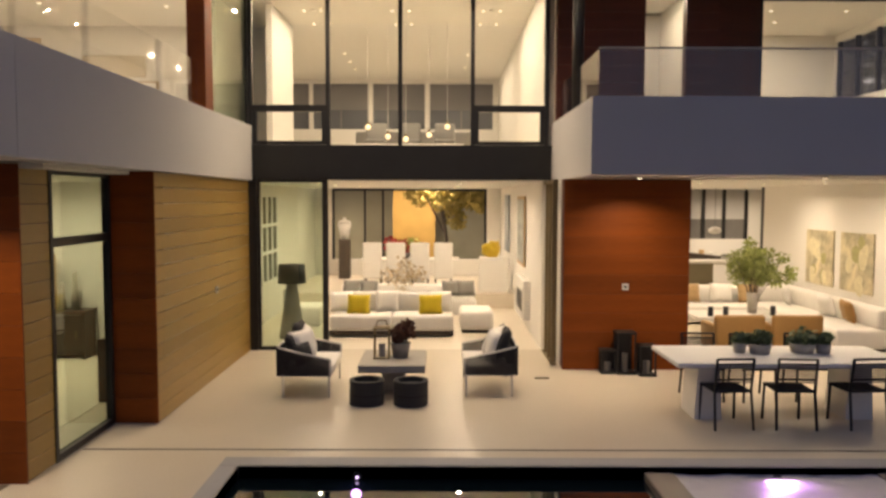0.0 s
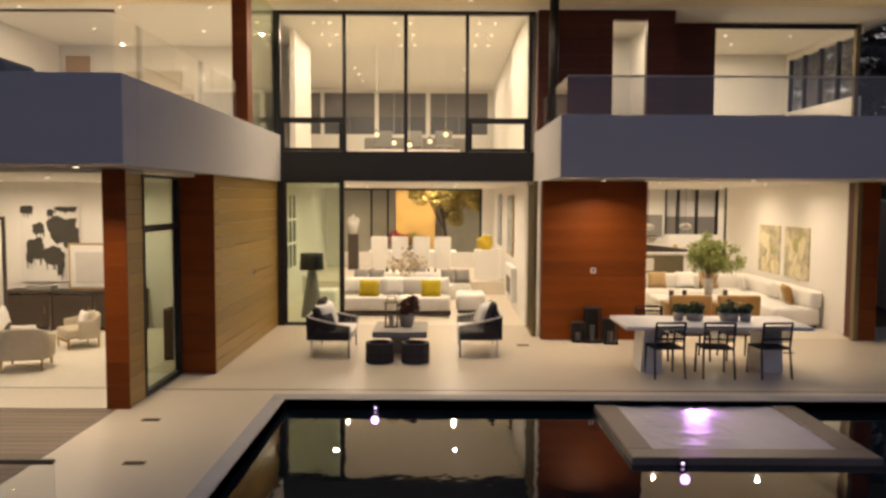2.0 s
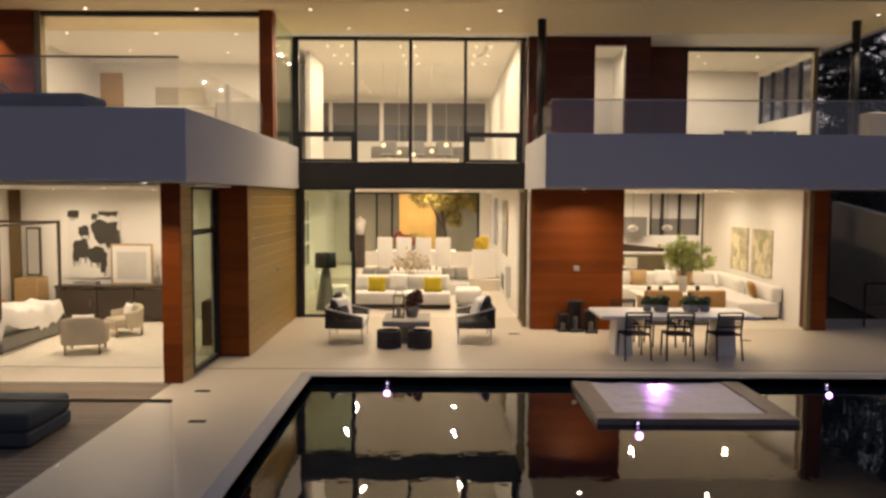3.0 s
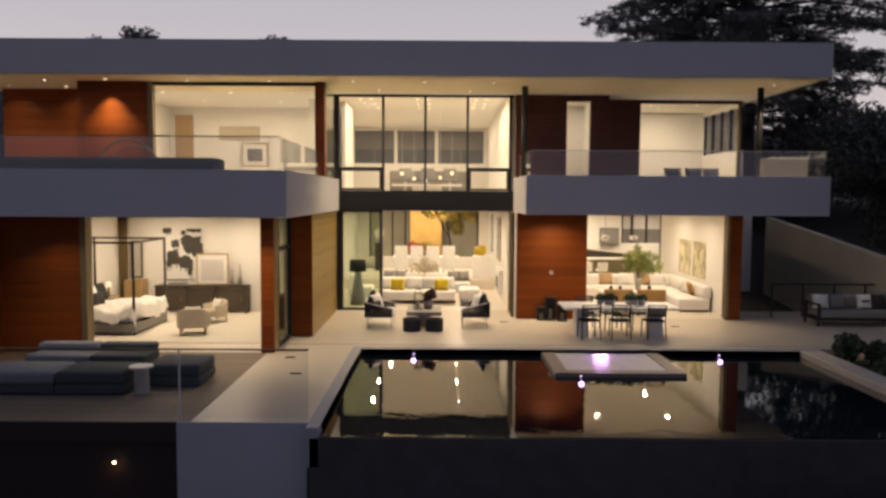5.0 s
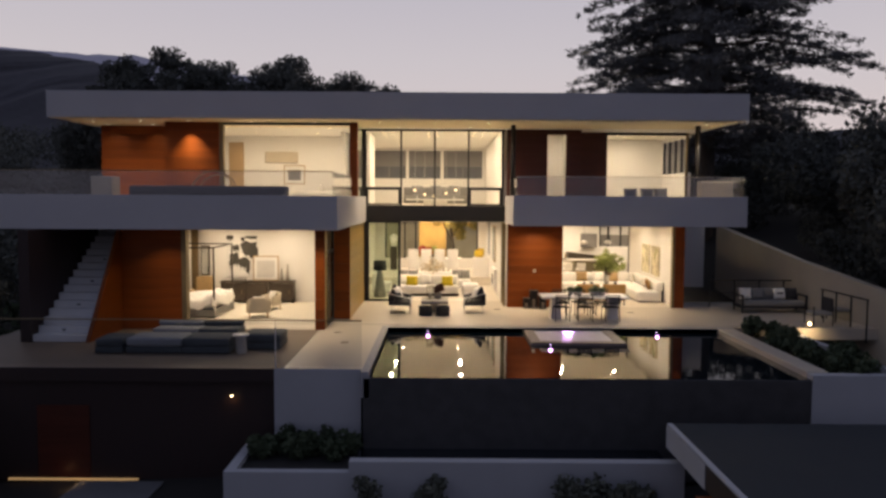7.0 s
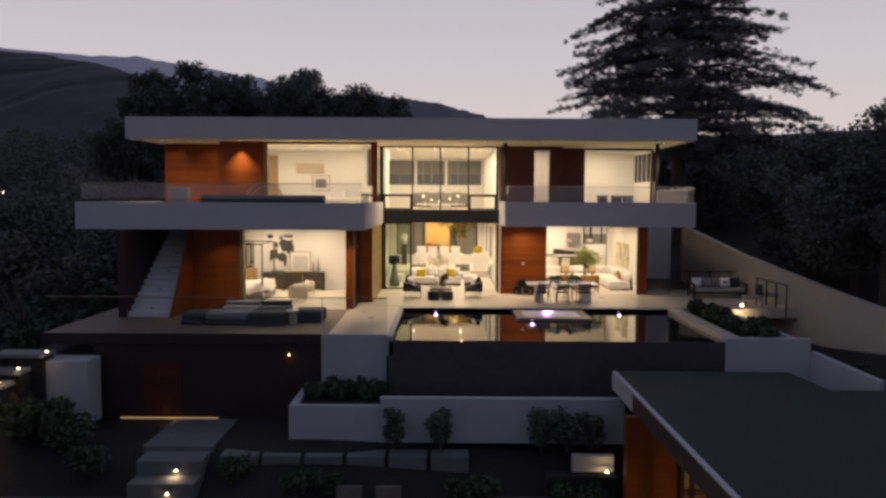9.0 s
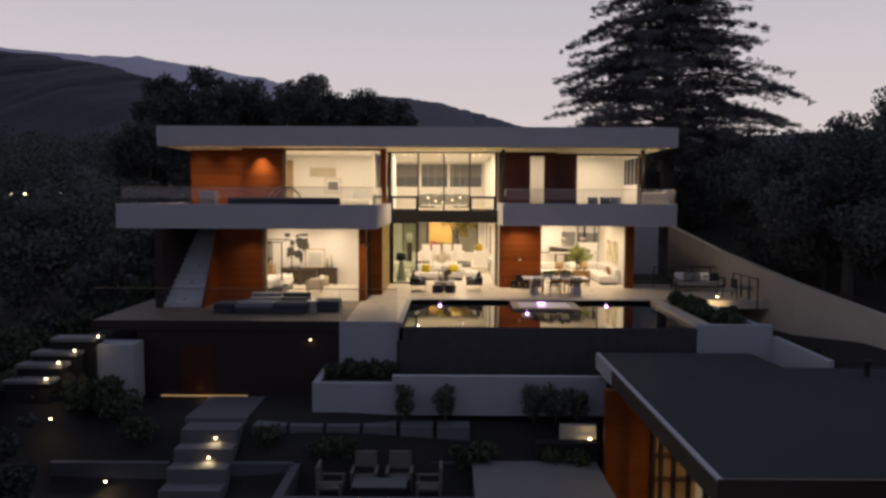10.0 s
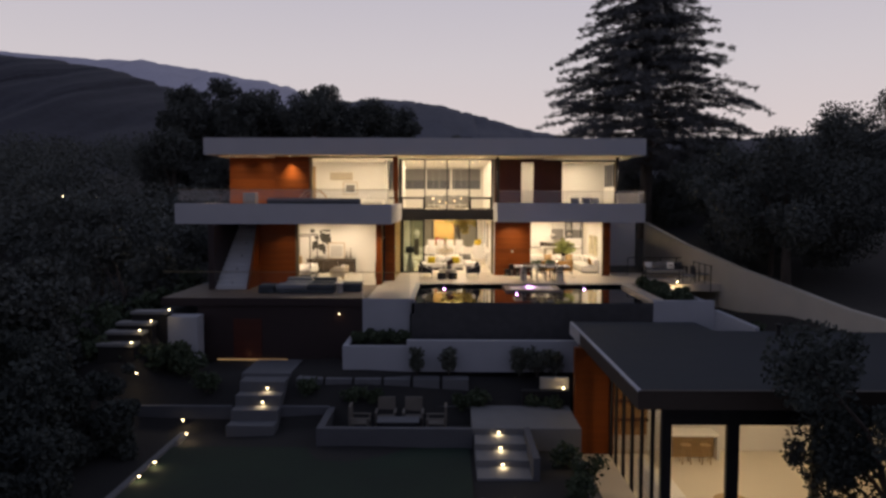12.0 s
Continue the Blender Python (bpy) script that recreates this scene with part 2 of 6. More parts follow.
w = struct("wall_pier", box(-3.31, -3.08, -4.91, -4.36, 0, 3.0), DARKRED, "narrow mahogany pier at the bedroom corner with cedar side")
planks(w, "x", -3.33, -3.04, -4.91, 0.0, 3.0, 0.30, 0.02, REDWOOD, -1)
planks(w, "y", -4.905, -4.36, -3.08, 0.0, 3.0, 0.19, 0.02, TANWOOD, 1)
w = struct("wall_pier", box(-3.10, -2.56, -2.94, -2.6, 0, 3.0), DARKRED, "mahogany pier where the wing steps back")
planks(w, "x", -3.10, -2.54, -2.94, 0.0, 3.0, 0.30, 0.02, REDWOOD, -1)
w = struct("wall_side", box(-3.2, -2.56, -2.6, 1.6, 0, 3.0), PLASTER, "cedar plank side wall of the bedroom wing")
planks(w, "y", -2.935, 1.58, -2.56, 0.0, 3.0, 0.19, 0.02, TANWOOD, 1)
# side window of the bedroom
w = thing("window_1", (0, 0, 0), "tall narrow corner window with black frame beside the pier", "window", kind="structure")
for b in (box(-3.13, -3.05, -4.36, -4.30, 0, 3.0), box(-3.13, -3.05, -3.02, -2.945, 0, 3.0), box(-3.13, -3.05, -4.30, -3.02, 0, 0.07), box(-3.13, -3.05, -4.30, -3.02, 2.92, 3.0), box(-3.13, -3.05, -4.30, -3.02, 2.19, 2.28)):
    part("window_frame", b, BLACK, w)
pane("pane", box(-3.10, -3.085, -4.30, -3.02, 0.07, 2.19), GREENGLASS, w)
pane("pane", box(-3.10, -3.085, -4.30, -3.02, 2.28, 2.92), GREENGLASS, w)

# slabs: balconies
w = thing("balcony_west", (0, 0, 0), "long grey stucco balcony with a solid upstand", "balcony", kind="structure")
part("front_upstand", box(-12.62, -2.47, -6.35, -5.95, 3.0, 3.95, 0.006), STUCCO, w)
part("side_upstand", box(-2.80, -2.47, -5.95, 1.55, 3.0, 3.95, 0.004), STUCCO, w)
part("slab", box(-12.62, -2.80, -5.95, 1.7, 3.02, 3.45), STUCCO, w)
part("side_upstand", box(-12.62, -12.4, -5.95, 1.7, 3.45, 3.95), STUCCO, w)
struct("floor", box(-12.40, -2.80, -5.95, -0.9, 3.45, 3.50), DECKWOOD, "brown balcony deck")
w = thing("balcony_east", (0, 0, 0), "grey stucco balcony with a solid upstand", "balcony", kind="structure")
part("front_upstand", box(2.75, 10.46, -2.12, -1.80, 3.0, 4.0, 0.006), STUCCO, w)
part("side_upstand", box(2.75, 2.95, -1.80, 1.45, 3.0, 4.0, 0.004), STUCCO, w)
part("side_upstand", box(10.26, 10.46, -1.80, 3.0, 3.0, 4.0, 0.004), STUCCO, w)
part("slab", box(2.95, 10.26, -1.80, 1.3, 3.02, 3.5), STUCCO, w)
struct("ceiling", box(-9.0, -2.82, -4.9, 1.9, 2.96, 3.015), CEIL, "white bedroom ceiling")
struct("ceiling", box(-3.2, 2.75, 1.62, 11.6, 3.0, 3.55), CEIL, "white living room ceiling")
struct("ceiling", box(2.76, 9.0, 0.02, 11.6, 3.005, 3.55), CEIL, "white family room ceiling")
struct("ceiling", box(9.0, 12.1, 6.8, 11.6, 3.005, 3.5), CEIL, "white kitchen ceiling")
# roof
bm = box(-12.63, 10.48, -1.95, 13.2, 6.50, 7.37)
struct("roof", bm, STUCCO, "broad flat roof with a deep grey stucco fascia")
bm = box(-12.3, 10.2, -1.6, 1.0, 6.47, 6.498)
struct("ceiling", bm, SOFFIT, "cream plaster soffit under the roof")
struct("ceiling", box(-12.3, 10.2, 1.0, 13.1, 6.465, 6.499), CEIL, "white upper floor ceiling")
struct("ceiling", box(-12.55, 10.4, -1.9, -1.6, 6.475, 6.499), SOFFIT, "cream soffit edge")

# bay: dark beam, lower opening, upper glazing
BY = 1.5
struct("trim_beam", box(-2.55, 2.75, BY - 0.05, BY + 0.3, 3.02, 3.62), BLACK, "deep black steel beam across the glazed bay")
struct("trim_post", box(-2.55, -2.40, BY - 0.04, BY + 0.2, 0, 3.02), BLACK, "black steel post at the side of the bay")
w = thing("window_2", (0, 0, 0), "tall fixed greenish glass panel in a black frame", "window", kind="structure")
for b in (box(-2.40, -2.36, BY, BY + 0.1, 0.0, 3.02), box(-1.26, -1.17, BY, BY + 0.12, 0, 3.02), box(-2.36, -1.26, BY, BY + 0.1, 0, 0.06), box(-2.36, -1.26, BY, BY + 0.1, 2.97, 3.02)):
    part("window_frame", b, BLACK, w)
pane("pane", box(-2.36, -1.26, BY + 0.05, BY + 0.062, 0.06, 2.97), GREENGLASS, w)
w = thing("window_3", (0, 0, 0), "stack of open sliding glass doors in bronze frames", "sliding doors", kind="structure")
for i in range(3):
    part("door_frame", box(2.62, 2.70, 0.35 + i * 0.42, 0.40 + i * 0.42, 0.0, 3.0), BRONZE, w)
part("door_frame", box(2.62, 2.70, 0.32, BY, 2.94, 3.0), BRONZE, w)
part("door_frame", box(2.62, 2.70, 0.32, BY, 0.0, 0.04), BRONZE, w)
pane("pane", box(2.655, 2.667, 0.40, BY, 0.04, 2.94), GLASS, w)
w = thing("window_4", (0, 0, 0), "tall upper bay glazing in slim black frames", "window", kind="structure")
xs = [-2.5, -1.15, 0.11, 1.37, 2.66]
for x in xs:
    part("mullion", box(x - 0.035, x + 0.035, BY - 0.02, BY + 0.1, 3.62, 6.47), BLACK, w)
for a, b in zip(xs, xs[1:]):
    if a in (-2.5, 1.37):
        part("transom", box(a + 0.035, b - 0.035, BY - 0.02, BY + 0.1, 4.20, 4.31), BLACK, w)
        part("sash", box(a + 0.035, b - 0.035, BY - 0.01, BY + 0.08, 3.63, 3.69), BLACK, w)
        part("sash", box(a + 0.035, a + 0.11, BY - 0.01, BY + 0.08, 3.69, 4.20), BLACK, w)
        part("sash", box(b - 0.11, b - 0.035, BY - 0.01, BY + 0.08, 3.69, 4.20), BLACK, w)
        pane("pane", box(a + 0.11, b - 0.11, BY + 0.03, BY + 0.042, 3.69, 4.20), GLASS, w)
        pane("pane", box(a + 0.035, b - 0.035, BY + 0.03, BY + 0.042, 4.31, 6.47), GLASS, w)
    else:
        pane("pane", box(a + 0.035, b - 0.035, BY + 0.03, BY + 0.042, 3.64, 6.47), GLASS, w)
struct("trim", box(-2.55, 2.75, BY - 0.03, BY + 0.12, 6.40, 6.464), BLACK, "black head rail of the upper glazing")

# living room walls
struct("wall_living_west", box(-3.2, -3.0, 1.6, 11.5, 0, 3.0), PLASTER, "white living room side wall with a tall window")
bm = box(2.62, 2.75, BY + 0.1, 11.5, 0, 3.0)
struct("wall_living_east", bm, PLASTER, "white living room wall with art and a fireplace")
struct("wall_living_north", box(-3.0, 2.62, 11.3, 11.5, 0, 0.85), PLASTER, "low white wall under the courtyard glazing")
struct("wall_living_north", box(-3.0, -2.5, 11.3, 11.5, 0.85, 3.0), PLASTER, "white end wall pier")
struct("wall_living_north", box(2.2, 2.62, 11.3, 11.5, 0.85, 3.0), PLASTER, "white end wall pier")
struct("floor_raised", box(-3.0, 2.62, 6.8, 11.3, 0.0, 0.36), FLOORIN, "raised pale stone floor at the back of the living room")
# courtyard beyond the back glazing
struct("floor_court", box(-8.0, 6.0, 11.5, 17.0, -0.3, 0.3), FLOORIN, "pale courtyard paving")
struct("wall_court", box(-8.0, 2.62, 17.0, 17.2, 0.3, 4.0), mat("grey_court_wall", (0.32, 0.30, 0.22), 0.8, var=0.25, scale=1), "grey courtyard wall")
struct("wall_court", box(-0.9, 0.6, 15.2, 15.3, 0.3, 3.4), mat("ochre_panel", (0.42, 0.26, 0.07), 0.6, var=0.15, scale=2), "ochre timber panel in the courtyard")

# bedroom walls
struct("wall_bedroom_north", box(-9.0, -3.2, 1.05, 1.25, 0, 2.96), PLASTER, "white bedroom back wall")
struct("wall_bedroom_west", box(-9.0, -8.9, -4.65, 1.05, 0, 2.96), PLASTER, "white bedroom side wall")
struct("wall_bedroom_east", box(-3.30, -3.14, -2.6, 1.05, 0, 2.96), PLASTER, "white bedroom wall")
# family room and kitchen walls
struct("wall_family_east", box(8.80, 9.0, 0.5, 7.0, 0, 3.0), PLASTER, "white family room wall hung with paintings")
struct("wall_family_west", box(2.75, 2.9, 0.3, 11.3, 0, 3.0), PLASTER, "white kitchen wall")
bm = box(2.9, 8.30, 11.2, 11.5, 0, 3.0)
bm = box(10.1, 12.0, 11.2, 11.5, 0, 3.0, bm=bm)
bm = box(8.30, 10.1, 11.2, 11.5, 0, 1.5, bm=bm)
struct("wall_family_north", bm, PLASTER, "white kitchen back wall with a window band")
struct("wall_kitchen_east", box(11.9, 12.1, 6.8, 11.5, 0, 3.0), PLASTER, "white kitchen side wall")
struct("wall_kitchen_return", box(9.0, 11.9, 6.8, 7.0, 0, 3.0), PLASTER, "white return wall")
# upper left room
w = struct("wall_upper_red", box(-9.1, -7.3, -0.88, -0.6, 3.45, 6.47), DARKRED, "mahogany panelled upper wall washed by a soffit lamp")
planks(w, "x", -9.12, -7.28, -0.88, 3.45, 6.47, 0.30, 0.02, REDWOOD, -1)
w = struct("wall_upper_red", box(-12.0, -9.1, 0.72, 1.0, 3.45, 6.47), DARKRED, "recessed mahogany panelled upper wall")
planks(w, "x", -12.02, -9.12, 0.72, 3.45, 6.47, 0.30, 0.02, REDWOOD, -1)
struct("wall_upper_return", box(-9.12, -9.0, -0.6, 0.72, 3.45, 6.47), DARKRED, "mahogany return wall")
struct("floor_upper", box(-9.0, -2.80, -0.6, 6.0, 3.45, 3.56), FLOORIN, "pale upper bedroom floor")
struct("wall_upper_north", box(-9.0, -2.6, 5.2, 5.4, 3.5, 6.46), PLASTER, "white upper bedroom back wall")
struct("wall_upper_west", box(-9.0, -8.8, 0.72, 5.2, 3.5, 6.46), PLASTER, "white upper bedroom side wall")
w = struct("trim_post", box(-2.78, -2.52, -0.95, -0.6, 3.95, 6.47), REDWOOD, "mahogany corner post of the upper bedroom")
struct("trim_post", box(-7.28, -7.14, -0.85, -0.65, 3.5, 6.47), BRONZE, "bronze frame post")
struct("trim", box(-7.14, -2.78, -0.82, -0.70, 6.38, 6.464), BLACK, "black head rail of the upper bedroom glass")
w = thing("window_5", (0, 0, 0), "wide sliding glass wall of the upper bedroom", "window", kind="structure")
pane("pane", box(-7.14, -2.78, -0.76, -0.748, 3.5, 6.38), GLASS, w)
w = thing("window_6", (0, 0, 0), "glass side wall of the upper bedroom facing the bay", "window", kind="structure")
pane("pane", box(-2.56, -2.548, -0.6, BY, 3.60, 6.46), GREENGLASS, w)
part("window_frame", box(-2.58, -2.53, BY - 0.06, BY - 0.02, 3.6, 6.46), BLACK, w)
# upper bay room
struct("floor_upper", box(-2.6, 2.75, BY + 0.3, 5.4, 3.552, 3.60), FLOORIN, "pale floor of the upper hall")
struct("floor_upper", box(-5.0, 2.75, 5.4, 13.1, 3.552, 3.60), FLOORIN, "pale floor at the back of the upper hall")
HY = 12.8
HALLWIN = [(-4.6, -3.42), (-3.30, -1.52), (-1.38, 0.28), (0.44, 2.46)]
bm = box(-5.0, 2.8, HY, HY + 0.2, 3.6, 4.91)
bm = box(-5.0, 2.8, HY, HY + 0.2, 6.36, 6.46, bm=bm)
for x0, x1 in ((-5.0, -4.6), (-3.42, -3.30), (-1.52, -1.38), (0.28, 0.44), (2.46, 2.8)):
    bm = box(x0, x1, HY, HY + 0.2, 4.91, 6.36, bm=bm)
struct("wall_hall_north", bm, PLASTER, "white back wall of the upper hall with a band of windows")
struct("wall_hall_east", box(2.62, 2.8, BY + 0.12, HY, 3.6, 6.46), PLASTER, "white upper hall side wall")
struct("wall_hall_west", box(-2.6, -2.48, 3.2, 5.3, 3.6, 6.46), PLASTER, "white upper hall side wall")
struct("wall_hall_far_west", box(-5.0, -4.88, 5.4, HY, 3.6, 6.46), PLASTER, "white far side wall of the upper hall")
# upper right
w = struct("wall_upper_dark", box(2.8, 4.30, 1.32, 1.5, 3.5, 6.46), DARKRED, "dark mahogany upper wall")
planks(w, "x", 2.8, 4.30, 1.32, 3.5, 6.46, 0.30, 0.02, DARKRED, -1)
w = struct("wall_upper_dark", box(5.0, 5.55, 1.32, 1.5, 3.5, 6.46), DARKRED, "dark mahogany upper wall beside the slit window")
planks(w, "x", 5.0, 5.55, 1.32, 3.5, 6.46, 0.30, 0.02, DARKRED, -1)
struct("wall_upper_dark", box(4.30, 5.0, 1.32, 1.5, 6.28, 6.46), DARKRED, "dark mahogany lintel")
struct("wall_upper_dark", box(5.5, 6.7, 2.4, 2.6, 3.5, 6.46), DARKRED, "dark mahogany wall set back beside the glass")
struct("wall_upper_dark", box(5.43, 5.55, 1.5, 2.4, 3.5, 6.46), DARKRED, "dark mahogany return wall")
w = thing("window_7", (0, 0, 0), "tall slit window in the dark upper wall", "window", kind="structure")
pane("pane", box(4.30, 5.0, 1.40, 1.412, 3.5, 6.28), GLASS, w)
w = thing("window_8", (0, 0, 0), "wide glass wall of the upper east room", "window", kind="structure")
part("window_frame", box(6.7, 6.76, 2.42, 2.5, 3.5, 6.46), BLACK, w)
part("window_frame", box(9.8, 9.9, 2.42, 2.5, 3.5, 6.46), BRONZE, w)
part("window_frame", box(6.76, 9.8, 2.42, 2.5, 6.36, 6.46), BLACK, w)
pane("pane", box(6.76, 9.8, 2.45, 2.462, 3.5, 6.36), GLASS, w)
struct("floor_upper", box(2.8, 10.2, 1.5, 8.2, 3.552, 3.60), FLOORIN, "pale floor of the upper east rooms")
struct("wall_upper_north", box(5.42, 9.9, 6.0, 6.2, 3.6, 6.46), PLASTER, "white back wall of the upper east room")
struct("wall_upper_slit", box(5.3, 5.42, 1.5, 6.2, 3.6, 6.46), PLASTER, "white partition wall")
struct("wall_upper_north", box(2.8, 5.3, 4.0, 4.1, 3.6, 6.46), PLASTER, "white wall behind the slit window")
bm = box(9.9, 10.06, 2.6, 6.2, 3.6, 4.95)
bm = box(9.9, 10.06, 2.6, 6.2, 6.3, 6.46, bm=bm)
bm = box(9.9, 10.06, 5.9, 6.2, 4.95, 6.3, bm=bm)
struct("wall_upper_east", bm, PLASTER, "white side wall with a band of black-framed windows")
w = thing("window_9", (0, 0, 0), "band of black-framed side windows", "window", kind="structure")
for y in (2.66, 3.46, 4.28, 5.10, 5.86):
    part("mullion", box(9.92, 10.02, y - 0.035, y + 0.035, 4.95, 6.3), BLACK, w)
pane("pane", box(9.96, 9.972, 2.70, 5.86, 4.95, 6.3), GLASS, w)
for x in (2.88, 9.35):
    solid("steel_column", tube((x, -0.3, 3.98), (x, -0.3, 6.47), 0.085, seg=20), BLACK, "round black steel column under the roof", "column", True)
# soffit and room lamps
for x in (-11.5, -9.9, -6.14, -3.97, -1.75, 0.13, 1.96):
    downlight(x, -1.05, 6.47, 22, 130)
for x in (-11.5, -9.9):
    downlight(x, 0.1, 6.47, 6, 130)
downlight(-8.2, -1.25, 6.47, 24, 80)
downlight(9.45, -0.9, 6.47, 26, 80)
for x, y in ((-7.3, -2.6), (-5.2, -2.6), (-7.3, -0.2), (-5.2, -0.2)):
    downlight(x, y, 2.96, 33)
for x, y in ((-1.6, 3.2), (1.2, 3.2), (-1.6, 5.6), (1.2, 5.6), (-1.4, 8.8), (1.2, 8.8)):
    downlight(x, y, 3.0, 45)
for x, y, w in ((5.4, 1.6, 34), (7.6, 1.6, 34), (5.4, 4.2, 38), (7.6, 4.2, 38), (4.4, 8.2, 64), (6.6, 9.6, 72), (9.4, 9.6, 68)):
    downlight(x, y, 3.0, w)
for x, y in ((-7.6, 1.2), (-5.6, 1.2), (-3.8, 1.2), (-7.0, 3.2), (-4.6, 3.4)):
    downlight(x, y, 6.46, 31, 178)
for x in (-1.77, 0.0, 1.83):
    for y in (2.5, 3.7, 4.9):
        downlight(x, y, 6.46, 24, 178, many=True)
for x, y in ((-1.7, 8.2), (-1.7, 9.4), (-1.7, 10.6), (1.5, 8.4), (1.5, 10.4)):
    downlight(x, y, 6.46, 34, 178)
for x, y in ((7.4, 3.6), (8.9, 3.6), (7.9, 4.6), (4.5, 2.6)):
    downlight(x, y, 6.46, 30, 178)
downlight(3.7, -0.85, 3.0, 32, 140)
downlight(-3.25, -5.75, 3.0, 22, 110)
downlight(-7.6, -5.75, 3.0, 8, 110)
downlight(-5.5, -5.75, 3.0, 20, 120)
downlight(6.3, -1.0, 3.0, 40, 140)
for x in (-1.2, 1.4):
    downlight(x, 0.6, 6.47, 42, 120)



# ---- furniture materials ----
WHITECLOTH = mat("white_linen", (0.80, 0.775, 0.73), 0.9, var=0.05, scale=4, bump=0.2, bscale=150)
CREAM = mat("cream_boucle", (0.55, 0.48, 0.36), 0.95, var=0.1, scale=5, bump=0.3, bscale=120)
YELLOW = mat("yellow_cotton", (0.55, 0.42, 0.015), 0.85, var=0.1, scale=6, bump=0.2, bscale=150)
GREYCLOTH = mat("grey_cloth", (0.25, 0.24, 0.22), 0.9, var=0.1, scale=5, bump=0.2, bscale=150)
DARKCLOTH = mat("charcoal_cloth", (0.035, 0.034, 0.036), 0.9, var=0.2, scale=5, bump=0.3, bscale=150)
TEALCLOTH = mat("slate_outdoor_cloth", (0.060, 0.070, 0.076), 0.9, var=0.15, scale=4, bump=0.2, bscale=120)
PALECLOTH = mat("pale_grey_outdoor_cloth", (0.22, 0.23, 0.24), 0.9, var=0.12, scale=4, bump=0.2, bscale=120)
ROPE = mat("black_rope", (0.020, 0.018, 0.020), 0.85, var=0.3, scale=6, bump=0.4, bscale=90)
WHITEMETAL = mat("white_powder_coated_metal", (0.62, 0.60, 0.57), 0.45, var=0.05)
GREYSTONE = mat("grey_cast_stone", (0.40, 0.37, 0.32), 0.7, var=0.12, scale=4, bump=0.15)
WHITESTONE = mat("white_stone_top", (0.76, 0.74, 0.70), 0.4, var=0.06, scale=3)
LEATHER = mat("tan_leather", (0.36, 0.20, 0.06), 0.5, var=0.12, scale=4, bump=0.1)
DARKWOOD = mat("dark_stained_wood", (0.055, 0.040, 0.028), 0.5, var=0.25, scale=3, stretch=(1, 1, 6))
OAK = mat("light_oak", (0.42, 0.28, 0.13), 0.5, var=0.15, scale=3, stretch=(1, 1, 5))
PAPER = mat("white_paper", (0.74, 0.72, 0.68), 0.8, var=0.03)
INK = mat("black_ink", (0.055, 0.050, 0.040), 0.7, var=0.2)
TERRACOTTA = mat("grey_clay", (0.22, 0.20, 0.18), 0.8, var=0.15)
LEAF = mat("green_leaf", (0.27, 0.33, 0.06), 0.6, var=0.35, scale=8, island=0.2)
LEAFDARK = mat("dark_green_leaf", (0.070, 0.088, 0.050), 0.85, var=0.3, scale=4, spec=0.15)
SUCCULENT = mat("grey_green_succulent", (0.16, 0.20, 0.09), 0.6, var=0.35, scale=8)
REDLEAF = mat("dark_red_leaf", (0.13, 0.055, 0.035), 0.7, var=0.3, scale=8)
FLOWER = mat("red_flower", (0.40, 0.05, 0.05), 0.7, var=0.3, scale=8)
BARK = mat("brown_bark", (0.10, 0.08, 0.065), 0.9, var=0.3, scale=4, bump=0.5, bscale=14, stretch=(1, 1, 0.3))
FLATGREY = mat("flat_grey", (0.19, 0.18, 0.17), 0.8, var=0.1)
DUSKPANE = mat("dusk_window_pane", (0.12, 0.125, 0.13), 0.25, var=0.2, scale=0.8)
PALEBRUSH = mat("pale_brushwork", (0.68, 0.62, 0.42), 0.8, var=0.25, scale=9)
OLIVEBRUSH = mat("olive_brushwork", (0.40, 0.37, 0.17), 0.8, var=0.3, scale=9)
GOLD = mat("yellow_glaze", (0.60, 0.42, 0.03), 0.3, var=0.1)
RUG = mat("ivory_wool_rug", (0.70, 0.65, 0.55), 0.95, var=0.06, scale=5, bump=0.3, bscale=90)
DRAPE = mat("gold_brown_drape", (0.30, 0.21, 0.10), 0.8, var=0.15, scale=3, stretch=(8, 8, 0.4))
BULB = glow("pendant_bulb", (1.0, 0.82, 0.55), 1.1)


def cushion(cx, cy, cz, w, h, d, turn=0, lean=0, bm=None):
    """A stuffed square pillow: thick in the middle, pinched corners."""
    own = bmesh.new()
    n = 8
    grid = {}
    for s in (1, -1):
        for i in range(n + 1):
            for j in range(n + 1):
                u, v = 2 * i / n - 1, 2 * j / n - 1
                k = (1 - u ** 4) * (1 - v ** 4)
                pinch = 1 - 0.06 * (1 - abs(u * v))
                if s == -1 and (i in (0, n) or j in (0, n)):
                    grid[s, i, j] = grid[1, i, j]
                else:
                    grid[s, i, j] = own.verts.new((u * w / 2 * pinch, s * d / 2 * k ** 0.5, v * h / 2 * pinch))
    for s in (1, -1):
        for i in range(n):
            for j in range(n):
                q = [grid[s, i, j], grid[s, i + 1, j], grid[s, i + 1, j + 1], grid[s, i, j + 1]]
                own.faces.new(q)
    own.transform(Matrix.Translation((cx, cy, cz)) @ pose(0, 0, 0, lean, 0, turn))
    return merge(bm, own)


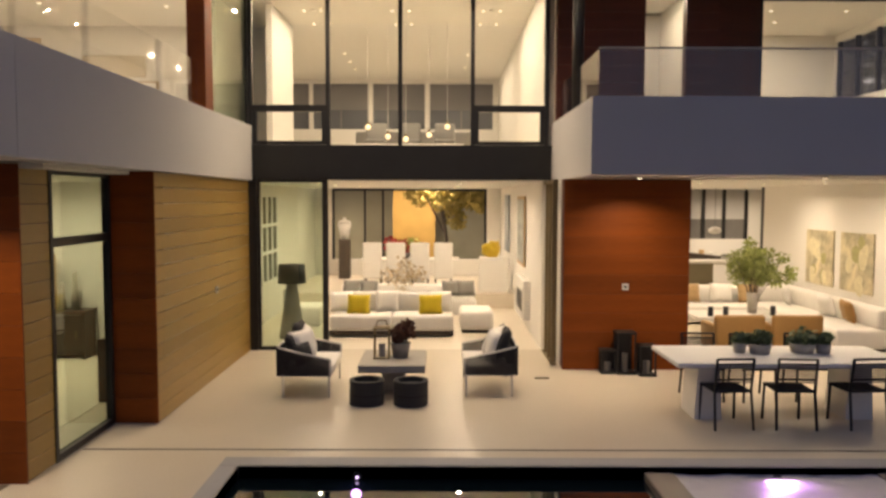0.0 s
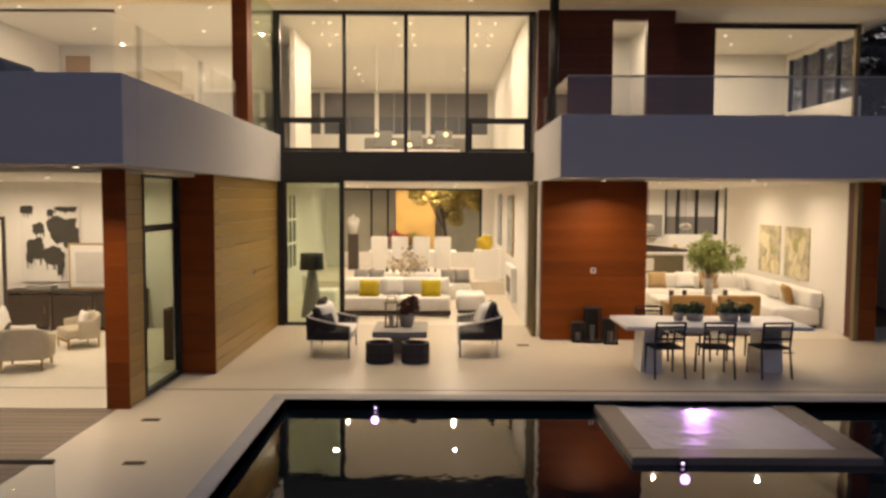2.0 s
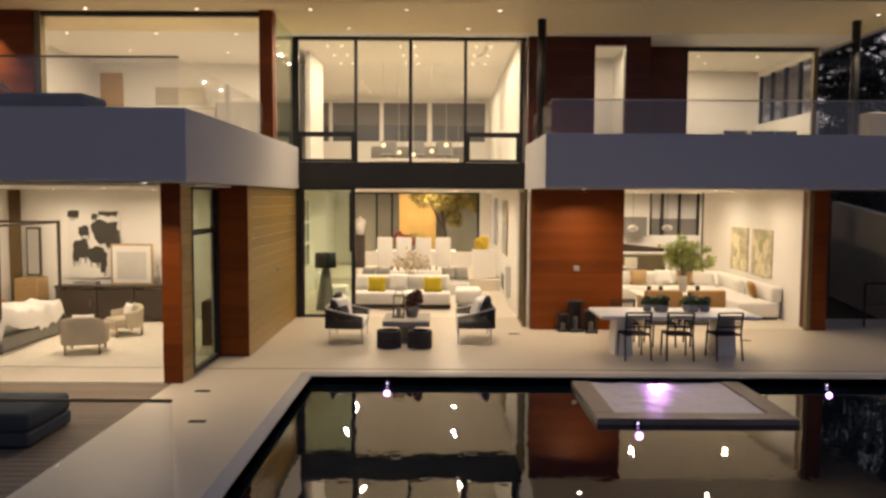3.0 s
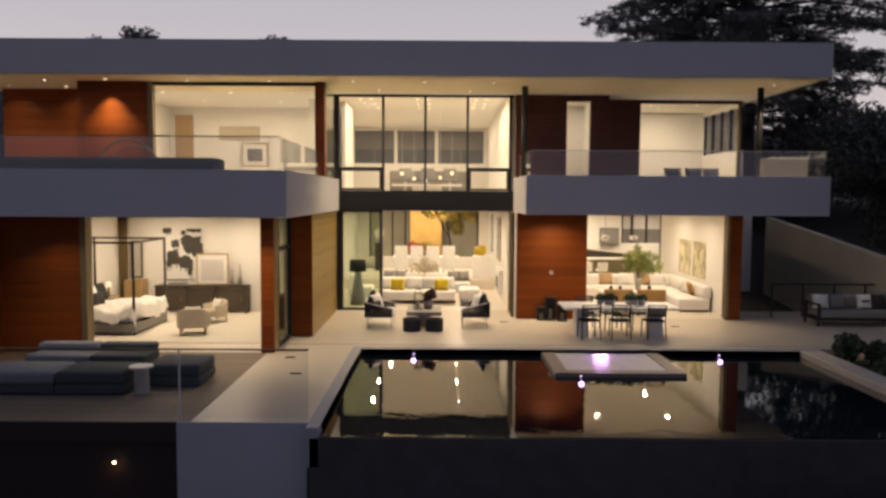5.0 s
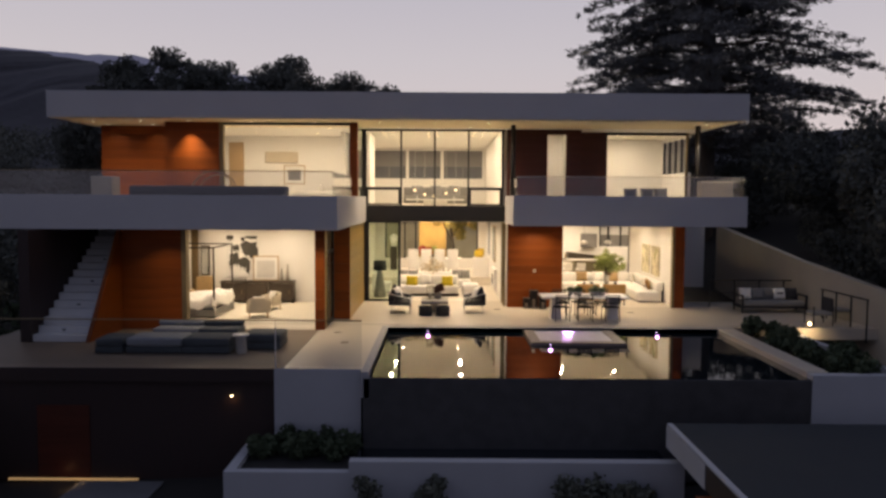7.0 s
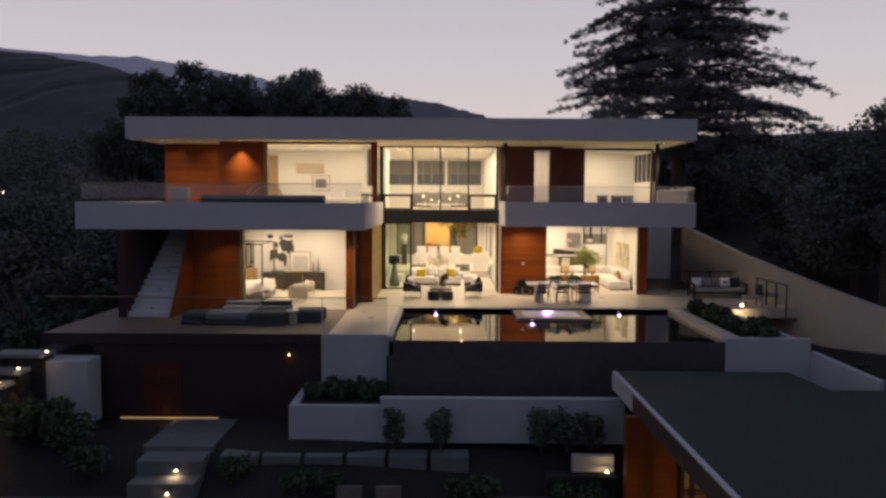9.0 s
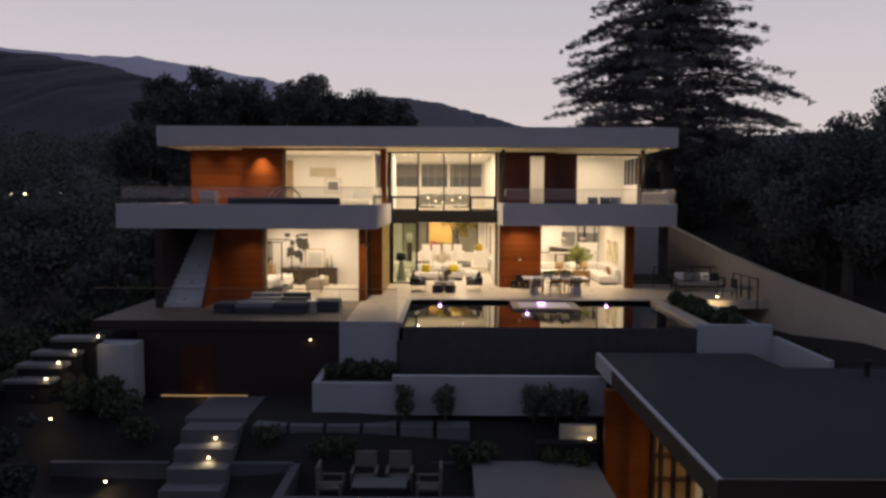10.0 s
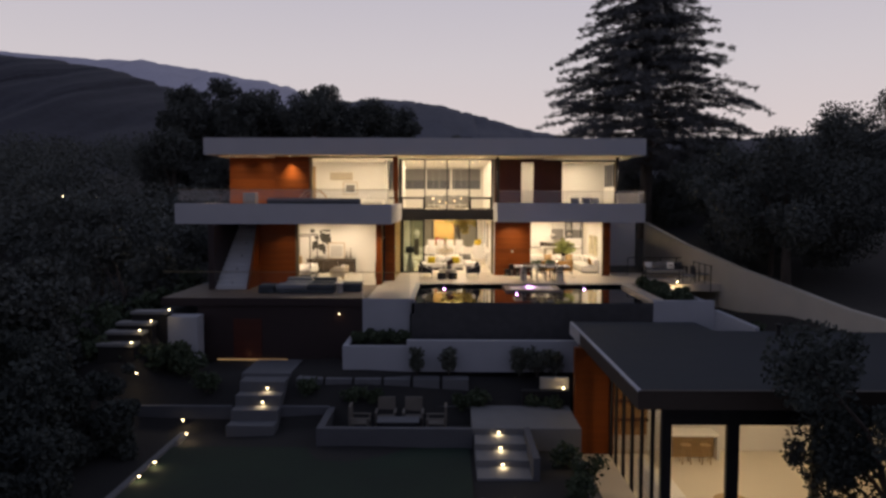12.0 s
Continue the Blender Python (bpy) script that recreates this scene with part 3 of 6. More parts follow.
def leaves(name, material, parent, count, spots, size, seed, label="", stretch=1.6, flat=0.0, squash=1.0):
    """Many small folded leaves round given centres (x, y, z, radius)."""
    rng = np.random.default_rng(seed)
    spots = np.array(spots, float)
    pick = rng.choice(len(spots), count, p=spots[:, 3] ** 2 / (spots[:, 3] ** 2).sum())
    d = rng.normal(size=(count, 3))
    d /= np.linalg.norm(d, axis=1)[:, None]
    c = spots[pick, :3] + d * (spots[pick, 3] * rng.random(count) ** 0.45)[:, None]
    c[:, 2] = spots[pick, 2] + (c[:, 2] - spots[pick, 2]) * squash
    a = rng.normal(size=(count, 3))
    a[:, 2] *= 1 - flat
    a /= np.linalg.norm(a, axis=1)[:, None]
    b = np.cross(a, rng.normal(size=(count, 3)))
    b /= np.linalg.norm(b, axis=1)[:, None]
    s = size * (0.6 + 0.8 * rng.random(count))[:, None]
    v = np.stack([c - a * s * stretch / 2, c + b * s / 2, c + a * s * stretch / 2, c - b * s / 2], 1).reshape(-1, 3)
    f = np.arange(count * 4).reshape(-1, 4)
    me = bpy.data.meshes.new(name)
    me.from_pydata(v.tolist(), [], f.tolist())
    me.materials.append(material)
    o = new(name, me)
    if parent:
        o.parent = parent
    return tagged(o, label)


# ---- terrace lounge ----
t = thing("coffee_table", (0.165, -1.23, 0), "square grey cast stone coffee table on a pedestal", "coffee table")
part("tabletop", box(-0.455, 0.455, -0.54, 0.54, 0.335, 0.445, 0.012), GREYSTONE, t)
part("pedestal", box(-0.16, 0.16, -0.16, 0.16, 0, 0.335, 0.01), GREYSTONE, t)


def pouf(x, y):
    t = thing("pouf", (x, y, 0), "round charcoal knitted outdoor pouf on the terrace", "pouf", "poufs by the coffee table")
    part("body", tube((0, 0, 0), (0, 0, 0.26), 0.228, seg=28, bev=0.06), DARKCLOTH, t)
    part("seam", tube((0, 0, 0.13), (0, 0, 0.15), 0.229, seg=28), ROPE, t)
    return t


p = pouf(-0.14, -2.03)
copy_thing(p, Matrix.Translation((0.44, -2.05, 0)))


def lounge(m):
    t = thing("lounge_chair", m, "white-framed outdoor loveseat with black rope sides and cushions", "outdoor armchair", "pair of terrace loveseats")
    # local: back along -x, seat faces +x, length along y
    for y in (-0.56, 0.56):
        for x in (-0.30, 0.32):
            part("leg", tube((x, y, 0), (x * 1.0, y, 0.32), 0.014, seg=8), WHITEMETAL, t)
        part("arm_frame", rod([(0.34, y, 0.30), (0.34, y, 0.52), (-0.05, y, 0.60), (-0.36, y, 0.68)], 0.016), WHITEMETAL, t)
        bm = None
        for i in range(22):
            x = -0.35 + 0.68 * i / 21
            top = 0.52 + 0.16 * (0.34 - x) / 0.7
            bm = box(x - 0.0135, x + 0.0135, y - 0.012, y + 0.012, 0.295, top, bm=bm)
        part("rope_side", bm, ROPE, t, "woven black rope panel")
    bm = None
    for i in range(36):
        y = -0.55 + 1.1 * i / 35
        bm = box(-0.385, -0.36, y - 0.0135, y + 0.0135, 0.295, 0.69, bm=bm)
    part("rope_back", bm, ROPE, t, "woven black rope backrest")
    part("top_rail", rod([(-0.37, -0.56, 0.69), (-0.37, 0.56, 0.69)], 0.018), WHITEMETAL, t)
    part("seat_frame", box(-0.36, 0.34, -0.55, 0.55, 0.275, 0.295, 0.008), WHITEMETAL, t)
    part("seat_cushion", box(-0.33, 0.36, -0.53, 0.53, 0.29, 0.42, 0.04, seg=3), WHITECLOTH, t, smooth=True)
    part("back_cushion", box(-0.34, -0.24, -0.50, 0.50, 0.42, 0.64, 0.04, seg=3), DARKCLOTH, t, "dark back cushion")
    part("pillow", cushion(-0.10, -0.16, 0.64, 0.46, 0.44, 0.18, 62, -22), WHITECLOTH, t, smooth=True)
    part("pillow", cushion(-0.08, 0.24, 0.64, 0.46, 0.44, 0.18, 100, -16), WHITECLOTH, t, smooth=True)
    part("pillow", cushion(-0.06, -0.36, 0.56, 0.34, 0.30, 0.14, 60, -18), DARKCLOTH, t, "dark pillow", True)
    part("pillow", cushion(-0.20, 0.34, 0.70, 0.46, 0.42, 0.16, 84, -20), DARKCLOTH, t, "dark pillow", True)
    part("pillow", cushion(-0.22, -0.30, 0.66, 0.42, 0.38, 0.14, 96, -20), DARKCLOTH, t, "dark pillow", True)
    return t


a = lounge(pose(-1.0, -1.2, 0))
copy_thing(a, pose(1.50, -1.1, 0, 0, 0, 180))

t = thing("lantern", (0.0, -1.25, 0.445), "tall candle lantern with a dark metal frame on the table", "lantern")
for x in (-0.10, 0.10):
    for y in (-0.10, 0.10):
        part("post", box(x - 0.008, x + 0.008, y - 0.008, y + 0.008, 0, 0.42), BRONZE, t)
part("base", box(-0.12, 0.12, -0.12, 0.12, 0, 0.02, 0.004), BRONZE, t)
part("top", box(-0.12, 0.12, -0.12, 0.12, 0.42, 0.44, 0.004), BRONZE, t)
part("handle", rod([(-0.08, 0, 0.44), (-0.06, 0, 0.53), (0.06, 0, 0.53), (0.08, 0, 0.44)], 0.008), BRONZE, t)
part("candle", tube((0, 0, 0.02), (0, 0, 0.20), 0.05, seg=14), GREYSTONE, t)
t = thing("potted_plant", (0.26, -1.2, 0.445), "dark red leafy plant in a clay pot on the table", "potted plant")
part("pot", tube((0, 0, 0), (0, 0, 0.20), 0.10, 0.15, seg=18, bev=0.01), TERRACOTTA, t, smooth=True)
leaves("foliage", REDLEAF, t, 260, [(0, 0, 0.36, 0.13), (0.1, 0.02, 0.44, 0.10), (-0.02, 0, 0.28, 0.1), (0.15, 0, 0.32, 0.07)], 0.06, 3)

# ---- terrace dining ----
t = thing("dining_table", (5.04, -2.47, 0), "long white stone dining table on two tapered slab bases", "dining table")
part("tabletop", box(-1.41, 1.41, -0.575, 0.575, 0.70, 0.755, 0.01), WHITESTONE, t)
for x in (-0.93, 0.93):
    bm = box(-0.17, 0.17, -0.26, 0.26, 0, 0.70)
    for v in bm.verts:
        if v.co.z > 0.3:
            v.co.x *= 0.75
        v.co.x += x
    part("base", bm, WHITESTONE, t)


def dining_chair(m):
    t = thing("dining_chair", m, "black metal dining chair with a woven cord back", "chair", "chairs round the terrace table")
    for x in (-0.22, 0.22):
        part("front_leg", tube((x, 0.22, 0), (x * 0.95, 0.20, 0.45), 0.016, seg=8), BLACK, t)
        part("back_leg", rod([(x * 1.05, -0.28, 0), (x, -0.21, 0.45), (x, -0.27, 0.84)], 0.016), BLACK, t)
    part("seat", box(-0.23, 0.23, -0.22, 0.22, 0.43, 0.46, 0.012), ROPE, t)
    part("top_rail", rod([(-0.22, -0.27, 0.84), (0.22, -0.27, 0.84)], 0.013), BLACK, t)
    part("mid_rail", rod([(-0.22, -0.235, 0.60), (0.22, -0.235, 0.60)], 0.010), BLACK, t)
    back = part("backrest", rod([(-0.22, -0.262, 0.78), (0.22, -0.262, 0.78)], 0.012), BLACK, t)
    for i in range(9):
        z = 0.56 + 0.024 * i
        part("cord", rod([(-0.22, -0.238 - 0.004 * i, z), (0.22, -0.238 - 0.004 * i, z)], 0.007, 6), ROPE, back)
    return t


a = dining_chair(pose(4.24, -2.92, 0, 0, 0, 4))
for x, y, r in ((5.0, -2.92, -3), (5.83, -2.90, 5), (4.38, -1.72, 178), (5.05, -1.75, 183), (5.80, -1.72, 176)):
    copy_thing(a, pose(x, y, 0, 0, 0, r))
for x, r, s in ((4.62, 0.09, 5), (4.86, 0.15, 6), (5.42, 0.17, 7), (5.66, 0.10, 8)):
    t = thing("table_planter", (x, -2.40 + 0.05 * (s % 2), 0.755), "low stone bowl of green succulents on the dining table", "table planter", "bowls on the terrace table")
    part("bowl", tube((0, 0, 0), (0, 0, 0.12), r * 0.75, r, seg=18, bev=0.008), GREYSTONE, t, smooth=True)
    leaves("foliage", SUCCULENT, t, 260, [(0, 0, 0.17, r * 0.95), (r * 0.6, 0, 0.2, r * 0.6), (-r * 0.6, 0, 0.16, r * 0.6)], 0.05, s)


def lantern(x, y, w, h):
    t = thing("floor_lantern", (x, y, 0), "black metal floor lantern beside the mahogany wall", "lantern", "lanterns by the wall")
    for sx in (-1, 1):
        for sy in (-1, 1):
            part("post", box(sx * w - 0.012, sx * w + 0.012, sy * w - 0.012, sy * w + 0.012, 0.03, h), BLACK, t)
    part("base", box(-w - 0.02, w + 0.02, -w - 0.02, w + 0.02, 0, 0.03, 0.004), BLACK, t)
    part("top", box(-w - 0.02, w + 0.02, -w - 0.02, w + 0.02, h, h + 0.03, 0.004), BLACK, t)
    part("back_panel", box(-w, w, w - 0.006, w + 0.006, 0.03, h), BLACK, t)
    part("candle", tube((0, 0, 0.03), (0, 0, h * 0.5), 0.05, seg=14), TERRACOTTA, t)


lantern(3.42, -0.20, 0.10, 0.34)
lantern(3.68, -0.22, 0.13, 0.62)
lantern(3.98, -0.36, 0.11, 0.44)
for m in (pose(3.72, -0.003, 1.32), pose(-2.535, -0.55, 1.32, 0, 0, 90)):
    t = thing("wall_switch", m, "small square white keypad on the timber wall", "switch")
    part("plate", box(-0.05, 0.05, -0.02, 0.0, -0.05, 0.05, 0.004), WHITEMETAL, t)
    part("button", box(-0.02, 0.02, -0.026, -0.02, -0.02, 0.02, 0.002), BLACK, t)
for x, y in ((2.35, -0.6), (6.9, -1.2), (-2.6, -5.4), (-4.6, -5.6), (-2.2, -6.9)):
    t = thing("floor_vent", (x, y, 0.0), "small dark floor grille set in the paving", "floor grille", "floor grilles")
    part("frame", box(-0.11, 0.11, -0.05, 0.05, 0.001, 0.006), BRONZE, t)
    for i in range(4):
        part("slat", box(-0.10, 0.10, -0.04 + i * 0.022, -0.034 + i * 0.022, 0.006, 0.009), BLACK, t)

# ---- living room ----
t = thing("sofa", (-0.14, 3.25, 0), "long low white linen sofa facing the terrace", "sofa")
part("base", box(-1.21, 1.21, -0.42, 0.42, 0.03, 0.12, 0.01), DARKWOOD, t)
for x0, x1 in ((-1.21, 0.0), (0.0, 1.21)):
    part("seat_cushion", box(x0 + 0.005, x1 - 0.005, -0.45, 0.42, 0.12, 0.42, 0.06, seg=3), WHITECLOTH, t, smooth=True)
    part("back_cushion", box(x0 + 0.02, x1 - 0.02, 0.22, 0.46, 0.40, 0.80, 0.08, seg=3), WHITECLOTH, t, smooth=True)
for x in (-1.05, -0.12, 0.95):
    solid("throw_pillow", cushion(x - 0.14, 3.42, 0.62, 0.46, 0.42, 0.16, 4, -16), WHITECLOTH, "white linen pillow leaning on the sofa back", "pillow", True)
for x, r in ((-0.80, -6), (0.62, 3)):
    solid("throw_pillow", cushion(x, 3.10, 0.60, 0.46, 0.40, 0.15, r, -14), YELLOW, "bright yellow pillow on the white sofa", "pillow", True, "yellow pillows")
t = thing("ottoman", (1.55, 3.75, 0), "white upholstered ottoman beside the sofa", "ottoman")
part("cushion", box(-0.34, 0.34, -0.5, 0.5, 0.06, 0.44, 0.08, seg=3), WHITECLOTH, t, smooth=True)
part("plinth", box(-0.3, 0.3, -0.45, 0.45, 0, 0.06), DARKWOOD, t)
t = thing("coffee_table", (0.0, 4.75, 0), "low white lacquer coffee table in the living room", "coffee table")
part("tabletop", box(-0.9, 0.9, -0.4, 0.4, 0.30, 0.36, 0.01), WHITESTONE, t)
for x in (-0.75, 0.75):
    part("leg", box(x - 0.05, x + 0.05, -0.35, 0.35, 0, 0.30), WHITESTONE, t)
t = thing("flower_vase", (0.0, 4.75, 0.36), "glass vase of pale blossom branches", "vase")
part("vase", tube((0, 0, 0), (0, 0, 0.30), 0.10, 0.14, seg=16), GREYSTONE, t, smooth=True)
leaves("blossom", mat("pale_blossom", (0.55, 0.45, 0.30), 0.8, var=0.3, scale=8), t, 420, [(0, 0, 0.55, 0.28), (-0.3, 0, 0.66, 0.22), (0.3, 0, 0.7, 0.22), (0.0, 0, 0.85, 0.25)], 0.05, 11)
for x in (-1.25, -0.85, 1.05, 1.4):
    solid("throw_pillow", cushion(x, 5.75, 0.62, 0.42, 0.36, 0.15, 8 * x, -14), GREYCLOTH, "grey pillow on the rear sofa", "pillow", True, "grey pillows")
t = thing("sofa", (0.05, 6.05, -0.06), "white sofa at the back of the living room", "sofa")
part("seat", box(-1.6, 1.6, -0.4, 0.4, 0.06, 0.42, 0.06, seg=3), WHITECLOTH, t, smooth=True)
part("backrest", box(-1.6, 1.6, 0.2, 0.42, 0.40, 0.72, 0.06, seg=3), WHITECLOTH, t, smooth=True)


def tall_chair(x):
    t = thing("high_back_chair", (x, 7.45, 0.36), "white upholstered high-back dining chair", "chair", "white dining chairs")
    part("backrest", box(-0.24, 0.24, -0.05, 0.05, 0.30, 1.22, 0.035, seg=2), WHITECLOTH, t, smooth=True)
    part("seat", box(-0.24, 0.24, 0.0, 0.46, 0.34, 0.48, 0.03, seg=2), WHITECLOTH, t, smooth=True)
    for sx in (-0.2, 0.2):
        for y in (0.0, 0.42):
            part("leg", box(sx - 0.02, sx + 0.02, y - 0.02, y + 0.02, 0, 0.34), DARKWOOD, t)
    return t


a = tall_chair(-0.92)
for x in (-0.33, 0.28, 0.88):
    copy_thing(a, Matrix.Translation((x, 7.45, 0.36)))
t = thing("dining_table", (0.0, 8.4, 0.36), "white dining table at the back of the living room", "dining table")
part("tabletop", box(-1.3, 1.3, -0.5, 0.5, 0.70, 0.75, 0.01), WHITESTONE, t)
part("base", box(-0.4, 0.4, -0.3, 0.3, 0, 0.70), WHITESTONE, t)
t = thing("flower_arrangement", (-0.25, 8.4, 1.11), "low bowl of red and green flowers on the table", "flowers")
part("bowl", tube((0, 0, 0), (0, 0, 0.16), 0.2, 0.3, seg=16), TERRACOTTA, t, smooth=True)
leaves("blossom", FLOWER, t, 260, [(-0.25, 0, 0.36, 0.22), (0.1, 0, 0.32, 0.2)], 0.07, 21)
leaves("foliage", LEAF, t, 220, [(0.3, 0, 0.36, 0.22), (0, 0, 0.25, 0.25)], 0.07, 22)
t = thing("floor_lamp", (-2.05, 2.75, 0), "tall dark floor lamp with drum shade and tapered base", "floor lamp")
part("base", tube((0, 0, 0), (0, 0, 1.08), 0.25, 0.09, seg=20), GREYCLOTH, t, smooth=True)
part("shade", tube((0, 0, 1.06), (0, 0, 1.42), 0.27, 0.25, seg=24), DARKCLOTH, t, smooth=True)
t = thing("white_armchair", (-2.1, 4.4, 0), "white upholstered chair by the side window", "armchair")
part("seat", box(-0.4, 0.4, -0.4, 0.4, 0.0, 0.42, 0.06, seg=3), WHITECLOTH, t, smooth=True)
part("backrest", box(-0.4, -0.2, -0.4, 0.4, 0.38, 0.8, 0.06, seg=3), WHITECLOTH, t, smooth=True)
w = thing("window_10", (-2.985, 5.0, 0), "white window with muntins in the living room side wall", "window", kind="structure")
part("backing", box(-0.01, 0.0, -0.75, 0.75, 0.85, 2.75), mat("night_window", (0.10, 0.12, 0.12), 0.2, var=0.1), w)
for y in (-0.75, -0.25, 0.25, 0.75):
    part("muntin", box(0.0, 0.03, y - 0.035, y + 0.035, 0.85, 2.75), PLASTER, w)
for z in (0.85, 1.5, 2.1, 2.75):
    part("muntin", box(0.0, 0.028, -0.75, 0.75, z - 0.035, z + 0.035), PLASTER, w)
w = thing("window_11", (0, 0, 0), "wide dark-framed glazing to the courtyard", "window", kind="structure")
for x in (-2.46, -1.5, -0.95, 2.16):
    part("mullion", box(x - 0.035, x + 0.035, 11.34, 11.42, 0.85, 3.0), BLACK, w)
part("head", box(-2.42, 2.12, 11.34, 11.42, 2.93, 3.0), BLACK, w)
t = thing("plinth", (-2.0, 10.4, 0.36), "dark square display plinth", "plinth")
part("column", box(-0.16, 0.16, -0.16, 0.16, 0, 1.15, 0.01), DARKWOOD, t)
bm = tube((-2.0, 10.4, 1.51), (-2.0, 10.4, 1.95), 0.11, 0.20, seg=16)
bm = ball((-2.0, 10.4, 1.98), 0.2, 1, 0.6, 0.5, bm=bm)
bm = tube((-2.0, 10.4, 2.0), (-2.0, 10.4, 2.14), 0.06, 0.05, seg=12, bm=bm)
solid("torso_statue", bm, WHITEMETAL, "white torso form on a dark plinth", "statue", True)
t = thing("plinth", (2.15, 7.4, 0.36), "white box display plinth", "plinth")
part("column", box(-0.36, 0.36, -0.22, 0.22, 0, 0.86, 0.01), PLASTER, t)
solid("yellow_bowl", ball((2.12, 7.4, 1.42), 0.24, 1, 0.5, 0.85, sub=3, rough=0.5), GOLD, "yellow glazed sculptural bowl on the white plinth", "sculpture", True)
t = thing("courtyard_tree", (0.95, 13.6, 0.3), "small yellow-leaved tree in the lit courtyard", "tree")
part("trunk", rod([(0, 0, 0), (0.05, 0, 1.0), (-0.1, 0, 2.0)], 0.06), BARK, t)
part("limb", rod([(-0.05, 0, 1.5), (0.5, 0.1, 2.5), (0.9, 0, 2.9)], 0.03), BARK, t)
part("limb", rod([(-0.05, 0, 1.3), (-0.6, 0.1, 2.4), (-1.0, 0, 2.8)], 0.03), BARK, t)
leaves("crown", mat("yellow_green_leaf", (0.36, 0.29, 0.08), 0.7, var=0.35, scale=6), t, 1500, [(-0.9, 0, 2.6, 0.5), (0.8, 0, 2.6, 0.6), (0.1, 0, 2.4, 0.6), (1.2, 0, 2.3, 0.4), (0.4, 0, 1.7, 0.35)], 0.12, 31)
# two unseen lamps without fixtures, added to brighten the courtyard
lamp(0.3, 13.5, 3.9, 200, 0.3)
lamp(-2.2, 13.7, 3.9, 130, 0.3)
t = thing("wall_painting", (2.60, 4.9, 0), "framed landscape painting on the living room wall", "painting")
part("frame", box(-0.03, 0.0, -0.75, 0.75, 1.25, 2.75, 0.005), OAK, t)
part("canvas", box(-0.036, -0.03, -0.68, 0.68, 1.32, 2.68), mat("muted_painting", (0.30, 0.32, 0.30), 0.8, var=0.7, scale=2.5, bscale=8), t)
t = thing("fireplace", (2.615, 4.1, 0), "white fireplace surround with a dark opening", "fireplace")
part("surround", box(-0.14, 0.0, -0.8, 0.8, 0.25, 1.05, 0.01), PLASTER, t)
part("firebox", box(-0.145, -0.139, -0.5, 0.5, 0.4, 0.8), BLACK, t)
t = thing("wall_painting", (2.60, 8.6, 0), "tall grey painting on the living room wall", "painting")
part("canvas", box(-0.03, 0.0, -0.6, 0.6, 1.3, 2.8), mat("grey_painting", (0.32, 0.34, 0.36), 0.8, var=0.4, scale=2), t)

# ---- bedroom ----
struct("rug", box(-8.2, -3.6, -3.9, 1.0, 0.004, 0.016), RUG, "large ivory wool rug")
t = thing("four_poster_bed", (0, 0, 0), "dark four-poster bed with crumpled white bedding", "bed")
part("platform", box(-8.82, -6.86, -3.0, -0.8, 0.05, 0.30, 0.02), GREYCLOTH, t)
part("mattress", box(-8.78, -6.95, -2.92, -0.88, 0.30, 0.54, 0.08, seg=4), WHITECLOTH, t, smooth=True)
bm = bmesh.new()
bmesh.ops.create_grid(bm, x_segments=52, y_segments=60, size=0.5)
for v in bm.verts:
    x, y = v.co.x * 1.72, v.co.y * 2.34
    foot = ease(0.25, 0.6, x)
    fold = 0.11 * noise.noise(Vector((x * 1.5, y * 1.8, 0))) + 0.05 * noise.noise(Vector((x * 4.2, y * 4.2, 3))) + 0.02 * noise.noise(Vector((x * 9, y * 9, 6)))
    over = max(abs(v.co.y) - 0.455, 0) * 5.5 + max(v.co.x - 0.455, 0) * 7.0
    v.co = Vector((-7.68 + x + 0.05 * noise.noise(Vector((y * 2.5, x, 7))), -1.9 + y, 0.62 + fold * (1 + foot) + 0.10 * foot - over))
part("duvet", bm, WHITECLOTH, t, "crumpled white duvet", True)
for x in (-8.80, -6.90):
    for y in (-2.97, -0.83):
        part("post", box(x - 0.025, x + 0.025, y - 0.025, y + 0.025, 0, 2.31), DARKWOOD, t)
for y in (-2.97, -0.83):
    part("canopy_rail", box(-8.775, -6.925, y - 0.025, y + 0.025, 2.255, 2.305), DARKWOOD, t)
for x in (-8.80, -6.90):
    part("canopy_rail", box(x - 0.025, x + 0.025, -2.945, -0.855, 2.255, 2.305), DARKWOOD, t)
part("headboard", box(-8.89, -8.83, -2.9, -0.9, 0.05, 1.15, 0.02), GREYCLOTH, t)
for y, mm, w_ in ((-2.45, DARKCLOTH, "dark"), (-1.9, WHITECLOTH, "white"), (-1.3, DARKCLOTH, "dark")):
    solid("bed_pillow", cushion(-8.45 - 0.04 * (y + 2), y, 0.86, 0.60, 0.50, 0.2, 84, -20), mm, w_ + " pillow against the headboard", "pillow", True, "bed pillows")
solid("bed_pillow", cushion(-8.15, -2.2, 0.80, 0.50, 0.34, 0.18, 78, -28), DARKCLOTH, "small dark pillow on the crumpled duvet", "pillow", True, "bed pillows")
t = thing("console", (-6.39, 0.80, 0), "long dark wood console along the bedroom wall", "console")
part("top", box(-1.35, 1.35, -0.22, 0.22, 0.76, 0.82, 0.005), DARKWOOD, t)
for x in (-1.3, -0.45, 0.45, 1.3):
    part("side_panel", box(x - 0.03, x + 0.03, -0.2, 0.2, 0, 0.76), DARKWOOD, t)
for x in (-0.875, 0, 0.875):
    o = part("door", box(x - 0.40, x + 0.40, -0.205, -0.18, 0.08, 0.75, 0.004), DARKWOOD, t)
    part("handle", box(x + 0.30, x + 0.32, -0.22, -0.205, 0.36, 0.50, 0.003), BRONZE, o, "bronze handle")
